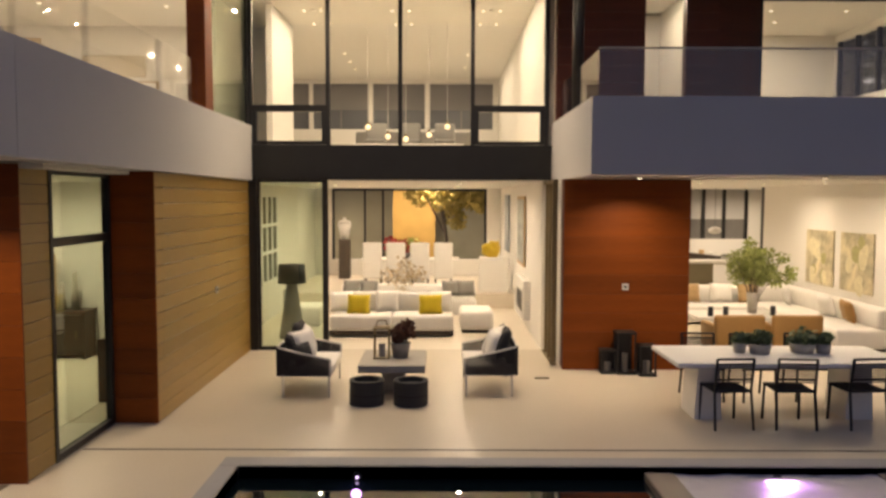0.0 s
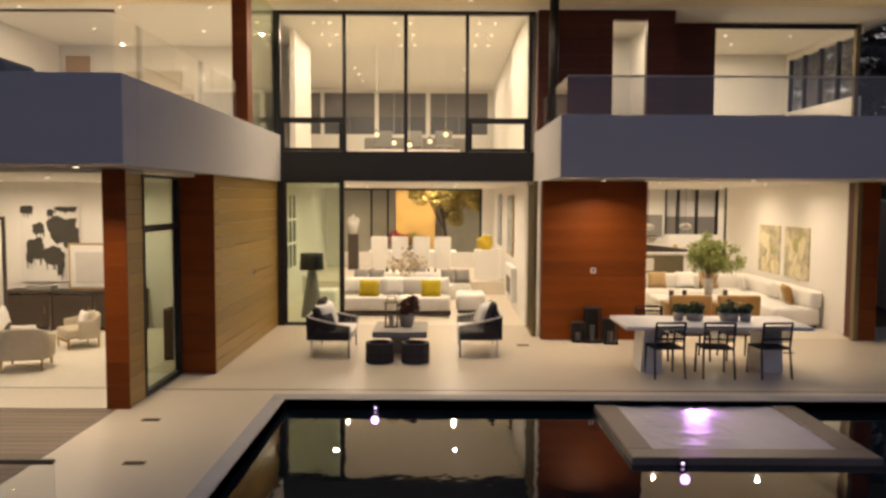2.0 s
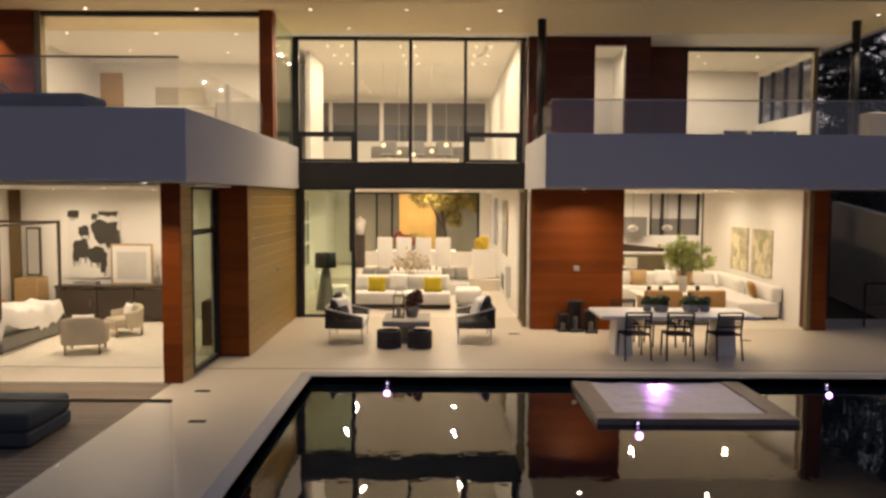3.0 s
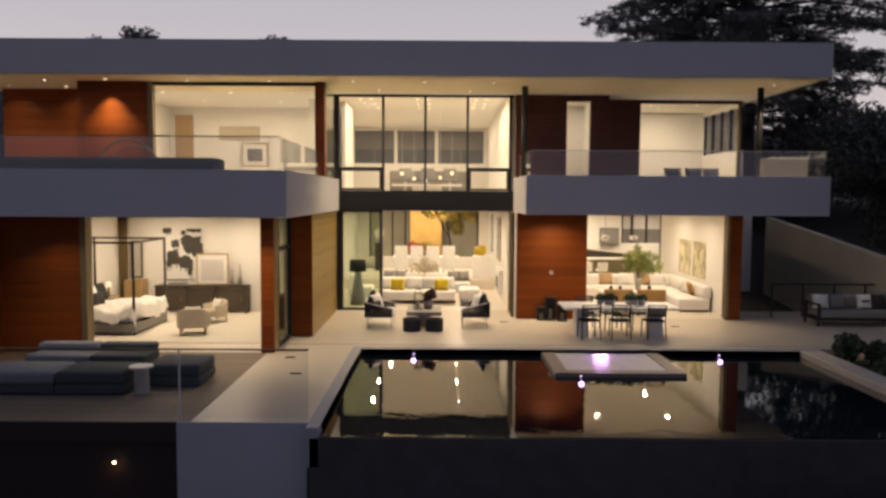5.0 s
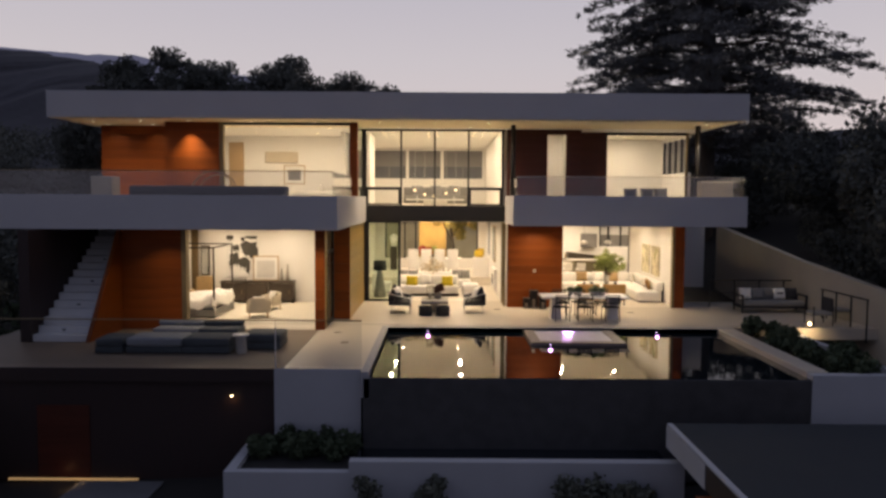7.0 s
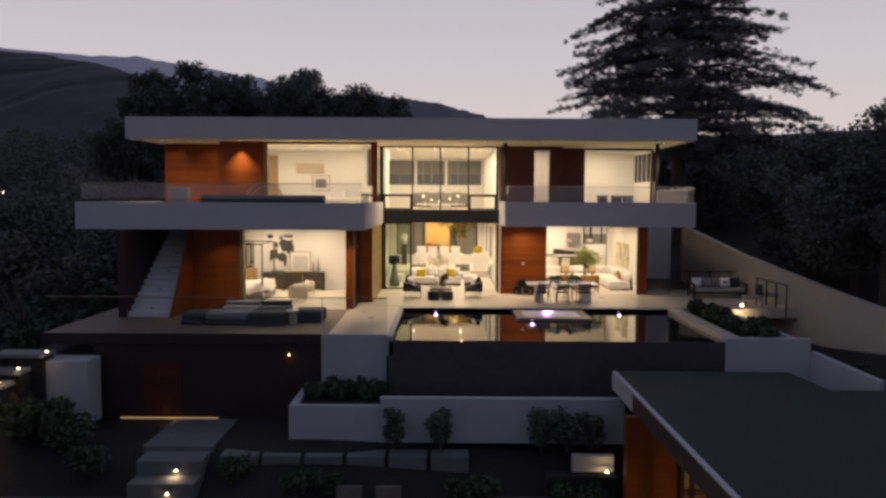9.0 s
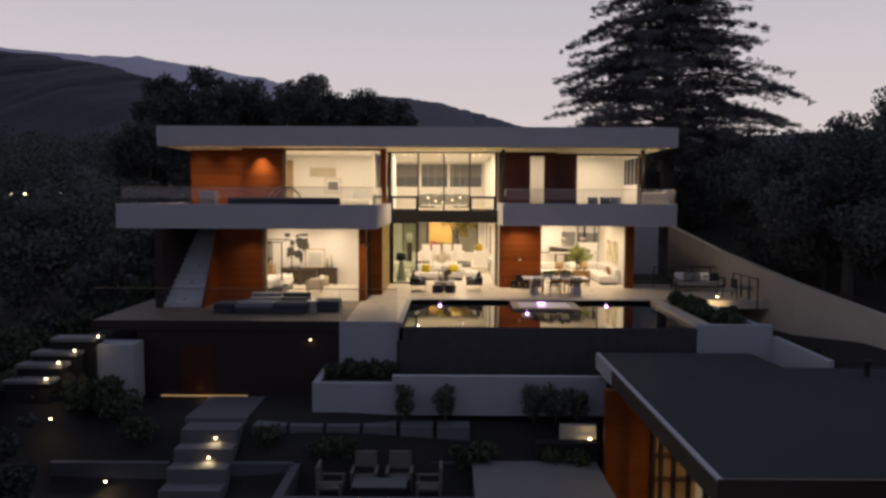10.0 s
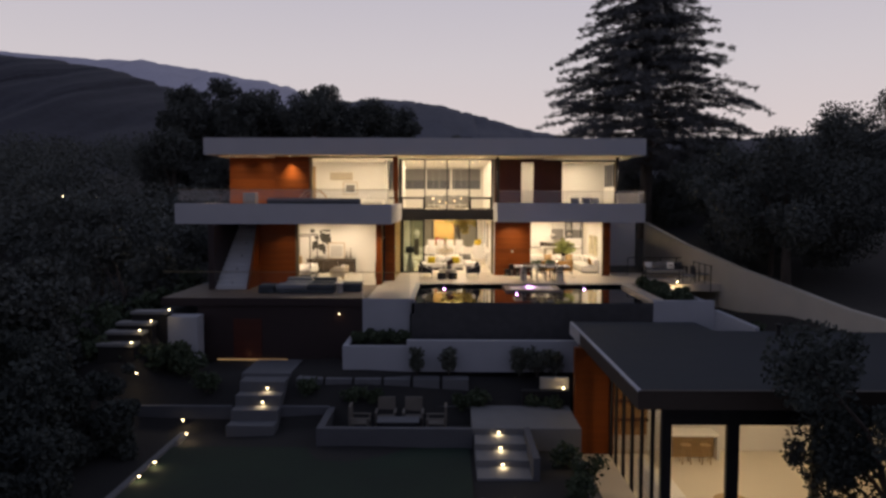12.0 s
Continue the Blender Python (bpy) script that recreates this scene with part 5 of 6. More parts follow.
for x in (-0.7, 0.1, 0.9):
    t = thing("hall_chair", (x, 6.1, 3.6), "grey shell chair in the upper hall", "chair", "hall chairs")
    part("shell", box(-0.24, 0.24, -0.06, 0.06, 0.4, 0.85, 0.05, seg=2), GREYCLOTH, t, smooth=True)
    part("seat", box(-0.24, 0.24, -0.4, 0.0, 0.38, 0.46, 0.03), GREYCLOTH, t)
    part("stem", tube((0, -0.2, 0), (0, -0.2, 0.4), 0.03), WHITEMETAL, t)
# opaque grey panels paint the room's reflection in the hall glass; no blinds
for i, (a, b) in enumerate(HALLWIN):
    w = thing("window_13", ((a + b) / 2, HY + 0.08, 4.91), "dark hall window with a slim frame and painted grey reflection", "window", "hall windows", "structure")
    w_ = (b - a) / 2
    part("window_frame", box(-0.02, 0.02, 0.0, 0.06, 0.0, 1.45), FLATGREY, w)
    part("cloth", box(-w_, w_, 0.02, 0.03, 0.62, 1.45), FLATGREY, w, "grey panel in place of the glass reflection")
    part("top_roll", tube((-w_, 0.0, 1.41), (w_, 0.0, 1.41), 0.03), FLATGREY, w)
    part("lower_panel", box(-w_, w_, 0.045, 0.055, 0.0, 0.64), DUSKPANE, w, "dark lower pane")
t = thing("hall_sofa", (0.1, 8.4, 3.6), "low grey sofa at the back of the upper hall", "sofa")
part("seat", box(-1.5, 1.5, -0.42, 0.42, 0.05, 0.42, 0.06, seg=3), GREYCLOTH, t, smooth=True)
part("backrest", box(-1.5, 1.5, -0.42, -0.2, 0.4, 0.82, 0.06, seg=3), GREYCLOTH, t, smooth=True)
solid("wall_sconce", tube((7.0, 5.94, 4.2), (7.0, 5.94, 5.3), 0.045, seg=12), OAK, "slim timber sculpture on the upper room wall", "wall sculpture")

# ---- deck lounge ----
def module(x0, x1, y0, y1, h, mm, label, back=None):
    t = thing("outdoor_sofa_module", ((x0 + x1) / 2, (y0 + y1) / 2, 0), label, "outdoor sofa", "deck lounge modules")
    a, b = (x1 - x0) / 2, (y1 - y0) / 2
    part("base", box(-a, a, -b, b, 0.02, h * 0.45, 0.02), TEALCLOTH, t)
    part("cushion", box(-a, a, -b, b, h * 0.45, h, 0.06, seg=3), mm, t, smooth=True)
    if back:
        part("backrest", box(-a, a, b - 0.32, b, h, back, 0.07, seg=3), mm, t, smooth=True)


module(-7.42, -6.05, -8.6, -7.65, 0.40, PALECLOTH, "low pale grey outdoor sofa seat on the deck")
module(-6.03, -4.85, -8.6, -7.65, 0.40, TEALCLOTH, "low slate outdoor sofa seat on the deck")
module(-7.3, -6.1, -7.2, -6.4, 0.40, PALECLOTH, "pale grey outdoor sofa seat with a low back", 0.54)
module(-6.08, -5.0, -7.2, -6.4, 0.40, TEALCLOTH, "slate outdoor sofa seat with a low back", 0.54)
module(-4.70, -3.72, -8.0, -7.0, 0.40, TEALCLOTH, "slate outdoor ottoman on the deck")
module(-8.2, -7.5, -8.6, -7.7, 0.38, TEALCLOTH, "slate outdoor ottoman beside the sofa")
t = thing("side_table", (-4.62, -8.35, 0), "small round side table with a white top on the deck", "side table")
part("tabletop", tube((0, 0, 0.44), (0, 0, 0.47), 0.2, seg=24), WHITESTONE, t)
part("drum", tube((0, 0, 0), (0, 0, 0.44), 0.14, 0.12, seg=18), GREYSTONE, t)



# ---- pool and spa ----
WZ = -0.13
pool = thing("pool", (0, 0, 0), "long dark-tiled infinity pool with a raised spa", "pool", kind="structure")
bm = box(PX0 - 0.2, PX1 + 0.5, PY1, PY1 + 0.26, -0.34, 0.006, 0.01)
part("coping", bm, COPING, pool)
part("coping", box(PX0 - 0.2, PX0, PY0, PY1, -0.6, 0.006, 0.01), COPING, pool)
part("coping", box(PX1, PX1 + 0.5, PY0 + 0.26, PY1, -0.6, 0.006, 0.01), STONE, pool)
part("pool_wall", box(PX0 - 0.15, PX1, PY0, PY0 + 0.14, -2.5, WZ - 0.012, 0.01), TILE, pool, "dark tiled overflow wall")
part("pool_floor", box(PX0, PX1, PY0 + 0.14, PY1, -1.6, -1.5), TILE, pool)
struct("water_pool", box(PX0, PX1, PY0 + 0.02, PY1, WZ - 0.06, WZ), POOLWATER, "still dark pool water mirroring the house")
spa = thing("spa", (0, 0, 0), "square tiled spa with foaming lilac-lit water, set in the pool", "spa", kind="structure")
for b in (box(2.88, 5.53, -6.51, -6.21, -1.5, -0.05, 0.01), box(2.88, 3.18, -6.21, -4.43, -1.5, -0.05, 0.01), box(5.23, 5.53, -6.21, -4.43, -1.5, -0.05, 0.01)):
    part("spa_rim", b, mat("spa_rim_stone", (0.20, 0.16, 0.13), 0.4, var=0.2, scale=3), spa)
me = bmesh.new()
bmesh.ops.create_grid(me, x_segments=70, y_segments=60, size=0.5)
for v in me.verts:
    p = Vector((v.co.x * 2.05, v.co.y * 1.78, 0))
    v.co = Vector((4.205 + p.x, -5.32 + p.y, -0.075 + 0.012 * noise.noise(p * 3.5) + 0.008 * noise.noise(p * 9)))
part("spa_water", me, SPAWATER, spa, "foaming pale lilac water", True)
MAGENTA = glow("spa_lamp_lens", (0.9, 0.32, 1.0), 7)
for x, y, w in ((0.0, -4.46, 5), (4.2, -4.50, 26), (6.9, -4.46, 5), (3.4, -6.55, 5)):
    t = thing("pool_lamp", (x, y, -0.10), "small lilac underwater lamp at the pool edge, switched on", "pool lamp", "pool lamps")
    part("lens", ball((0, 0, 0), 0.017, 6 if w > 9 else 1, 1, 1, sub=2), MAGENTA if w > 9 else LILAC, t)
    part("housing", tube((0, 0.0, 0), (0, 0.03, 0), 0.05, seg=12), BLACK, t)
    lamp(x, y - 0.08, -0.02, w * 0.3 if w > 9 else 0.5, 0.3 if w > 9 else 0.1, (0.74, 0.32, 1.0), 170, (0, -1, -0.1))

# ---- retaining walls and garden terraces ----
struct("wall_deck", box(-10.4, -3.4, -10.0, -9.7, -2.7, -0.35), CLADDING, "dark timber clad wall under the deck")
struct("trim_deck", box(-11.92, -3.4, -10.14, -10.10, -0.30, 0.0), CLADDING, "dark timber deck edge beam")
# door's dimness is put into the darker panel colour
w = struct("door_2", box(-8.9, -7.7, -10.03, -10.0, -2.6, -0.9), DARKRED, "mahogany garden door in the dark clad wall")
# bare lamp added below for the door's faint red glow, no fixture
lamp(-8.3, -10.35, -2.5, 0.09, 0.08, (1.0, 0.5, 0.2), 170, (0, 0.7, 1))
t = thing("wall_sconce", (-4.4, -10.0, -0.66), "small warm wall lamp on the dark clad wall", "wall lamp")
part("lens", ball((0, -0.05, 0), 0.02), STEPGLOW, t)
part("bracket", box(-0.03, 0.03, -0.03, 0.0, -0.05, 0.05), BLACK, t)
lamp(-4.4, -10.12, -0.66, 0.2, 0.05, (1.0, 0.5, 0.2), 170, (0, 0.3, -1))
struct("wall_block", box(-3.4, -1.42, -10.1, -9.6, -2.6, -0.35), WHITEWALL, "white rendered block under the walkway")
struct("wall_block", box(-3.4, -1.42, -10.14, -10.1, -2.6, 0.0), WHITEWALL, "white rendered face of the walkway end")
bm = box(-3.95, -1.42, -12.35, -12.15, -2.6, -1.6)
bm = box(-3.95, -3.75, -12.15, -10.1, -2.6, -1.6, bm=bm)
struct("wall_planter", bm, WHITEWALL, "white planter wall below the walkway")
struct("wall_basin", box(-1.42, 5.3, -12.4, -12.15, -2.6, -1.36), WHITEWALL, "white overflow basin wall")
struct("water_basin", box(-1.4, 5.3, -12.15, -10.4, -2.2, -1.75), POOLWATER, "dark water in the overflow basin")


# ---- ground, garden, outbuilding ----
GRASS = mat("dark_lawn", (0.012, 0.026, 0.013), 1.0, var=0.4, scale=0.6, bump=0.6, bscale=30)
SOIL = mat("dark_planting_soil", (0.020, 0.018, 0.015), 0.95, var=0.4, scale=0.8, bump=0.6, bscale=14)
STAIRSTONE = mat("grey_stair_stone", (0.62, 0.62, 0.61), 0.75, var=0.12, scale=2, bump=0.15)
SLATE = mat("pale_stepping_stone", (0.145, 0.145, 0.145), 0.8, var=0.15, scale=2, bump=0.2)
STEPSTONE = mat("pale_step_slab", (0.20, 0.195, 0.185), 0.8, var=0.12, scale=2, bump=0.2)
PINE = mat("cedar_needles", (0.12, 0.12, 0.115), 0.85, var=0.4, scale=0.8)
OLIVE = mat("grey_green_leaves", (0.085, 0.09, 0.065), 0.8, var=0.4, scale=0.8)
OAKLEAF = mat("dark_oak_leaves", (0.115, 0.12, 0.105), 0.9, var=0.25, scale=0.5, spec=0.15)
BANKLEAF = mat("dark_bank_leaves", (0.065, 0.072, 0.062), 0.9, var=0.25, scale=0.7, spec=0.15)
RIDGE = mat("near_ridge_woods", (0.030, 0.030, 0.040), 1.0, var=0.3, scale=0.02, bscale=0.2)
# far ridge: scatter of the hazy air is put into this pale colour
HAZETINT = mat("haze_tinted_far_ridge", (0.50, 0.48, 0.54), 1.0, var=0.12, scale=0.01, bscale=0.1)


def land(x, y):
    """Height of the ground: lawn below, garden beds under the terraces, hillside behind."""
    z = -4.2 - 1.2 * ease(-22, -34, y)
    z += ease(-14.9, -14.3, y) * 0.65 + ease(-14.2, -12.6, y) * 0.85
    if y > -10.6:
        z = min(z, -2.7) + ease(4.0, 26.0, y) * 2.4
    side = ease(11.0, 15.5, x) * (2.0 * ease(-24, -8, y) + 1.7 * ease(-8, 6, y))
    z += side
    z += 1.0 * ease(-12, -26, x) * ease(-20, 0, y) + 0.25 * noise.noise(Vector((x * 0.15, y * 0.15, 0)))
    if x > 2.9 and y < -12.4:
        z += (-5.75 - z) * ease(4.55, 4.95, x) * ease(-12.4, -13.0, y) * ease(18.5, 17.0, x) * ease(-33, -28, y)
    z += 1.9 * ease(-10.9, -11.6, x) * ease(-15.5, -12.8, x) * ease(-14.0, -11.0, y)
    z += 9.0 * ease(30, 130, y) * ease(60, -40, x)
    return z


def ground_grid():
    a = [-4000, -1600, -700, -300, -160, -100, -70, -52]
    xs = a + [-44 + i * 1.0 for i in range(89)] + [-v for v in reversed(a)]
    ys = [-4000, -1600, -600, -250, -120, -80, -60] + [-52 + i * 0.6 for i in range(84)] + [0 + i * 2.0 for i in range(20)] + [44, 52, 62, 75, 90, 110, 135, 170, 230, 320, 480, 800, 1600, 4000]
    bm = bmesh.new()
    vs = [[bm.verts.new((x, y, land(x, y))) for x in xs] for y in ys]
    for r0, r1 in zip(vs, vs[1:]):
        for i in range(len(xs) - 1):
            bm.faces.new((r0[i], r0[i + 1], r1[i + 1], r1[i]))
    return bm


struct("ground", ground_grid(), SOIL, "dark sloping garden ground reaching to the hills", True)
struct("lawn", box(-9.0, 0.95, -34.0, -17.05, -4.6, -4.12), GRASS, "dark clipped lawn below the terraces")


def ridge(name, material, label, dist, rows, depth, seed):
    """A far hill: crest through given bearings (x over distance, height over distance), falling towards the viewer."""
    bm = bmesh.new()
    prev = None
    n = 160
    for i in range(n + 1):
        s = i / n * (len(rows) - 1)
        k = min(int(s), len(rows) - 2)
        f = s - k
        f = f * f * (3 - 2 * f)
        bx = rows[k][0] * (1 - f) + rows[k + 1][0] * f
        bz = rows[k][1] * (1 - f) + rows[k + 1][1] * f + 0.003 * noise.noise(Vector((i * 0.2, seed, 0))) + 0.0022 * noise.noise(Vector((i * 0.75, seed, 4)))
        col = []
        for j in range(19):
            d = dist - depth * j / 18
            h = (bz * dist + 4) * (1 - (j / 18) ** 1.4) - 8 * (j / 18) + (5.0 * noise.noise(Vector((i * 0.09, j * 0.21, seed))) + 1.6 * noise.noise(Vector((i * 0.31, j * 0.63, seed)))) * dist / 600 * min(1, j / 4, (18 - j) / 4)
            col.append(bm.verts.new((bx * dist + 6 * noise.noise(Vector((i, j, seed))), d - 42, h)))
        back = bm.verts.new((bx * dist, dist + depth * 0.6 - 42, -8))
        col.insert(0, back)
        if prev:
            for a, b, c, d in zip(prev, prev[1:], col[1:], col):
                bm.faces.new((a, b, c, d))
        prev = col
    return tagged(obj(name, bm, material, True), label, "hill", "", "structure")


ridge("backdrop", HAZETINT, "far hazy mountain ridge", 2200, [(-0.75, 0.195), (-0.57, 0.189), (-0.47, 0.180), (-0.39, 0.177), (-0.30, 0.163), (-0.21, 0.145), (-0.12, 0.11), (0.0, 0.07), (0.2, 0.04)], 900, 1)
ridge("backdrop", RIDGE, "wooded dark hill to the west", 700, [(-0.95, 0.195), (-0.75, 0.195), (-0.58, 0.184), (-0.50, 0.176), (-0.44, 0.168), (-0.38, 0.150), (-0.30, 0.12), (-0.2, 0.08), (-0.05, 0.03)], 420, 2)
# low hill: its grey has the air haze painted in
ridge("backdrop", mat("haze_greyed_wooded_hill", (0.10, 0.10, 0.115), 1.0, var=0.2, scale=0.01, bscale=0.1), "low hazy hill behind the house", 1500, [(-0.25, 0.10), (-0.15, 0.125), (-0.10, 0.129), (-0.04, 0.126), (0.03, 0.110), (0.09, 0.092), (0.15, 0.080), (0.25, 0.07), (0.40, 0.072), (0.7, 0.08)], 600, 3)
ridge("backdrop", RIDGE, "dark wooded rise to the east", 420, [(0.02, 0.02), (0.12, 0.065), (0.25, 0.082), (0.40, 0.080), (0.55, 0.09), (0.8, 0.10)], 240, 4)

# stairs up to the balcony
st = thing("stairs_west", (0, 0, 0), "pale stone outdoor stair rising to the balcony", "stairs", kind="structure")
N = 17
for i in range(N):
    y = -7.05 + i * 0.29
    z = (i + 1) * 0.19
    part("step", box(-10.55, -9.12, y, y + 0.31, z - 0.19 + (0.0 if i else 0.002), z, 0.008), STAIRSTONE, st)
    if i % 3 == 1:
        part("step_light", box(-9.9, -9.8, y - 0.006, y, z - 0.12, z - 0.08), BLACK, st)
bm = bmesh.new()
v = [bm.verts.new(p) for p in ((-9.10, -7.15, 0.0), (-9.10, -4.65, 0.0), (-9.10, -4.65, 3.0), (-9.10, -5.0, 3.0))]
v2 = [bm.verts.new((-8.99, p.co.y, p.co.z)) for p in v]
bm.faces.new(v)
bm.faces.new(v2[::-1])
for i in range(4):
    bm.faces.new((v[i], v[(i + 1) % 4], v2[(i + 1) % 4], v2[i]))
struct("wall_stair_fin", bm, REDWOOD, "mahogany fin wall beside the outdoor stair")
struct("wall_stair", box(-10.85, -10.57, -7.1, -1.5, -0.3, 3.0), CLADDING, "dark wall beside the outdoor stair")
# balcony's shade is put into this wall by the near-black cladding colour
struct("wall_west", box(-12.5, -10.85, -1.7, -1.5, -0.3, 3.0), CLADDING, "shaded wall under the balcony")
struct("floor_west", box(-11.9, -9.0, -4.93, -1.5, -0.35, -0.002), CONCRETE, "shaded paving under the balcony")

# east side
# side wall's shade comes from the darker copy of the mahogany colour
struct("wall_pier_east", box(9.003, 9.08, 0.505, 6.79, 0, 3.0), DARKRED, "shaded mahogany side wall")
bm = bmesh.new()
P = [(12.7, 7.0, 2.75, 0.9), (13.2, 0.0, 1.75, -0.1), (14.0, -6.0, 0.95, -1.0), (15.9, -12.0, -0.1, -2.0), (18.4, -18.0, -0.9, -3.0), (21.5, -26.0, -2.0, -4.6)]
prev = None
for x, y, z1, z0 in P:
    c = [bm.verts.new((x, y, z0 - 1.0)), bm.verts.new((x, y, z1)), bm.verts.new((x + 0.25, y, z1)), bm.verts.new((x + 0.25, y, z0 - 1.0))]
    if prev:
        for i in range(3):
            bm.faces.new((prev[i], prev[i + 1], c[i + 1], c[i]))
    else:
        bm.faces.new(c)
    prev = c
bm.faces.new(prev[::-1])
struct("wall_drive", bm, mat("cream_garden_wall", (0.50, 0.45, 0.36), 0.85, var=0.12, scale=0.8, bump=0.15), "long cream garden wall descending the slope")
# sitting place beside the pool
t = thing("outdoor_sofa", (11.9, -0.7, 0), "dark-framed outdoor sofa with grey cushions and patterned pillows", "outdoor sofa")
part("frame", box(-1.15, 1.15, -0.42, 0.42, 0.16, 0.24, 0.01), BLACK, t)
for x in (-1.1, 1.1):
    for y in (-0.38, 0.38):
        part("leg", box(x - 0.03, x + 0.03, y - 0.03, y + 0.03, 0, 0.58), BLACK, t)
    part("arm", box(x - 0.04, x + 0.04, -0.42, 0.42, 0.56, 0.62, 0.01), BLACK, t)
part("seat_cushion", box(-1.05, 1.05, -0.42, 0.36, 0.24, 0.42, 0.05, seg=3), GREYCLOTH, t, smooth=True)
part("back_cushion", box(-1.05, 1.05, 0.2, 0.40, 0.42, 0.80, 0.06, seg=3), GREYCLOTH, t, smooth=True)
for x, mm in ((-0.85, WHITECLOTH), (-0.4, GREYCLOTH), (0.35, WHITECLOTH), (0.75, DARKCLOTH)):
    part("pillow", cushion(x, 0.06, 0.63, 0.44, 0.40, 0.15, 8 * x, -15), mm, t, smooth=True)
bm = cushion(0.35, 0.05, 0.63, 0.30, 0.08, 0.17, 3, -15)
part("pillow_stripe", bm, DARKCLOTH, t, "dark zigzag band")
t = thing("garden_railing", (0, 0, 0), "black metal railing behind the outdoor seating", "railing")
for i in range(6):
    part("post", box(10.2 + i * 0.9 - 0.02, 10.2 + i * 0.9 + 0.02, 0.48, 0.52, -0.3, 0.95), BLACK, t)
part("top_rail", box(10.2, 14.7, 0.47, 0.53, 0.95, 0.99), BLACK, t)
part("mid_rail", box(10.2, 14.7, 0.485, 0.515, 0.5, 0.52), BLACK, t)
for x, y in ((13.4, -2.6), (12.3, -3.4)):
    t = thing("outdoor_chair", (x, y, 0), "dark metal outdoor chair with a grey cushion", "outdoor chair", "outdoor chairs")
    for sx in (-0.3, 0.3):
        for sy in (-0.3, 0.3):
            part("leg", tube((sx, sy, 0), (sx, sy, 0.6), 0.02), BLACK, t)
    part("seat", box(-0.3, 0.3, -0.3, 0.3, 0.3, 0.42, 0.04), GREYCLOTH, t)
    part("backrest", box(0.24, 0.32, -0.3, 0.3, 0.42, 0.85, 0.03), DARKCLOTH, t)
t = thing("side_railing", (0, 0, 0), "black stair railing beside the planting", "railing")
for i in range(4):
    part("post", box(13.0 - 0.02, 13.0 + 0.02, -4.9 + i * 0.9, -4.86 + i * 0.9, -0.3, 0.95), BLACK, t)
part("top_rail", box(12.97, 13.03, -4.9, -2.1, 0.95, 0.99), BLACK, t)
# planter east of the pool
bm = box(PX1 + 0.01, 11.3, -10.42, -10.15, -2.6, -0.02)
bm = box(11.1, 11.3, -10.15, -4.4, -2.6, -0.15, bm=bm)
struct("wall_planter_east", bm, WHITEWALL, "white planter wall beside the pool")
bm = bmesh.new()
lo = [bm.verts.new(p) for p in ((11.3, -10.4, -2.8), (12.1, -12.7, -2.9), (12.3, -12.6, -2.9), (11.5, -10.3, -2.8))]
hi = [bm.verts.new(p) for p in ((11.3, -10.4, -0.40), (12.1, -12.7, -0.75), (12.3, -12.6, -0.75), (11.5, -10.3, -0.40))]
bm.faces.new(lo[::-1])
bm.faces.new(hi)
for i in range(4):
    j = (i + 1) % 4
    bm.faces.new((lo[i], lo[j], hi[j], hi[i]))
struct("wall_stair_east", bm, WHITEWALL, "white flank wall falling beside the planter")
struct("planter_soil", box(9.25, 11.1, -10.15, -4.17, -2.0, -0.25), SOIL, "planting soil beside the pool")
rng = random.Random(12)


def shrub(x, y, z, r, h, material, seed, label, count=420, size=0.09):
    t = thing("shrub", (x, y, z), label, "shrub", "garden shrubs")
    rr = random.Random(seed)
    spots = []
    for i in range(6):
        a, k = rr.uniform(0, 6.28), rr.uniform(0.15, 0.75)
        tip = (math.cos(a) * r * k, math.sin(a) * r * k, h * rr.uniform(0.45, 0.85))
        part("stem", rod([(0, 0, 0), (tip[0] * 0.5, tip[1] * 0.5, h * 0.4), tip], 0.012, 5), BARK, t)
        spots.append((*tip, r * rr.uniform(0.4, 0.6)))
    spots.append((0, 0, h * 0.4, r * 0.7))
    leaves("foliage", material, t, count, spots, size, seed)


for i in range(16):
    shrub(rng.uniform(9.75, 10.8), -9.8 + i * 0.36, -0.25, rng.uniform(0.3, 0.5), rng.uniform(0.3, 0.55), LEAFDARK, 100 + i, "dark green shrub in the planter beside the pool")
# planter and bed shrubs in front
struct("planter_soil", box(-3.75, -1.42, -12.15, -10.15, -2.5, -1.72), SOIL, "planting soil in the white planter")
for i in range(8):
    shrub(-3.5 + i * 0.27, -11.2 + 0.3 * (i % 3), -1.72, 0.32, 0.42, LEAFDARK, 130 + i, "low dark shrub in the white planter")
for i, (x, w) in enumerate(((-1.0, 0.42), (0.25, 0.42), (2.95, 0.5), (3.65, 0.5), (4.35, 0.5))):
    shrub(x, -12.85, -2.7, w, 1.15, OLIVE, 150 + i, "upright grey-green shrub against the white basin wall", 1100, 0.07)
for i, (x, y, r) in enumerate(((-3.3, -14.0, 0.5), (-2.6, -14.05, 0.4), (1.3, -14.0, 0.55), (0.7, -14.1, 0.4), (3.4, -13.9, 0.5), (4.2, -14.1, 0.5), (-5.2, -13.6, 0.5), (-9.0, -13.4, 0.6), (-9.9, -12.6, 0.7), (4.0, -18.6, 0.6), (4.4, -20.0, 0.6), (3.9, -21.2, 0.6))):
    shrub(x, y, land(x, y) - 0.05, r, r * 1.2, LEAFDARK, 170 + i, "rounded dark green garden shrub")
# stepping stones, pit wall, steps
slabs = thing("stepping_stones", (0, 0, 0), "row of pale square stepping stones across the garden bed", "paving", kind="structure")
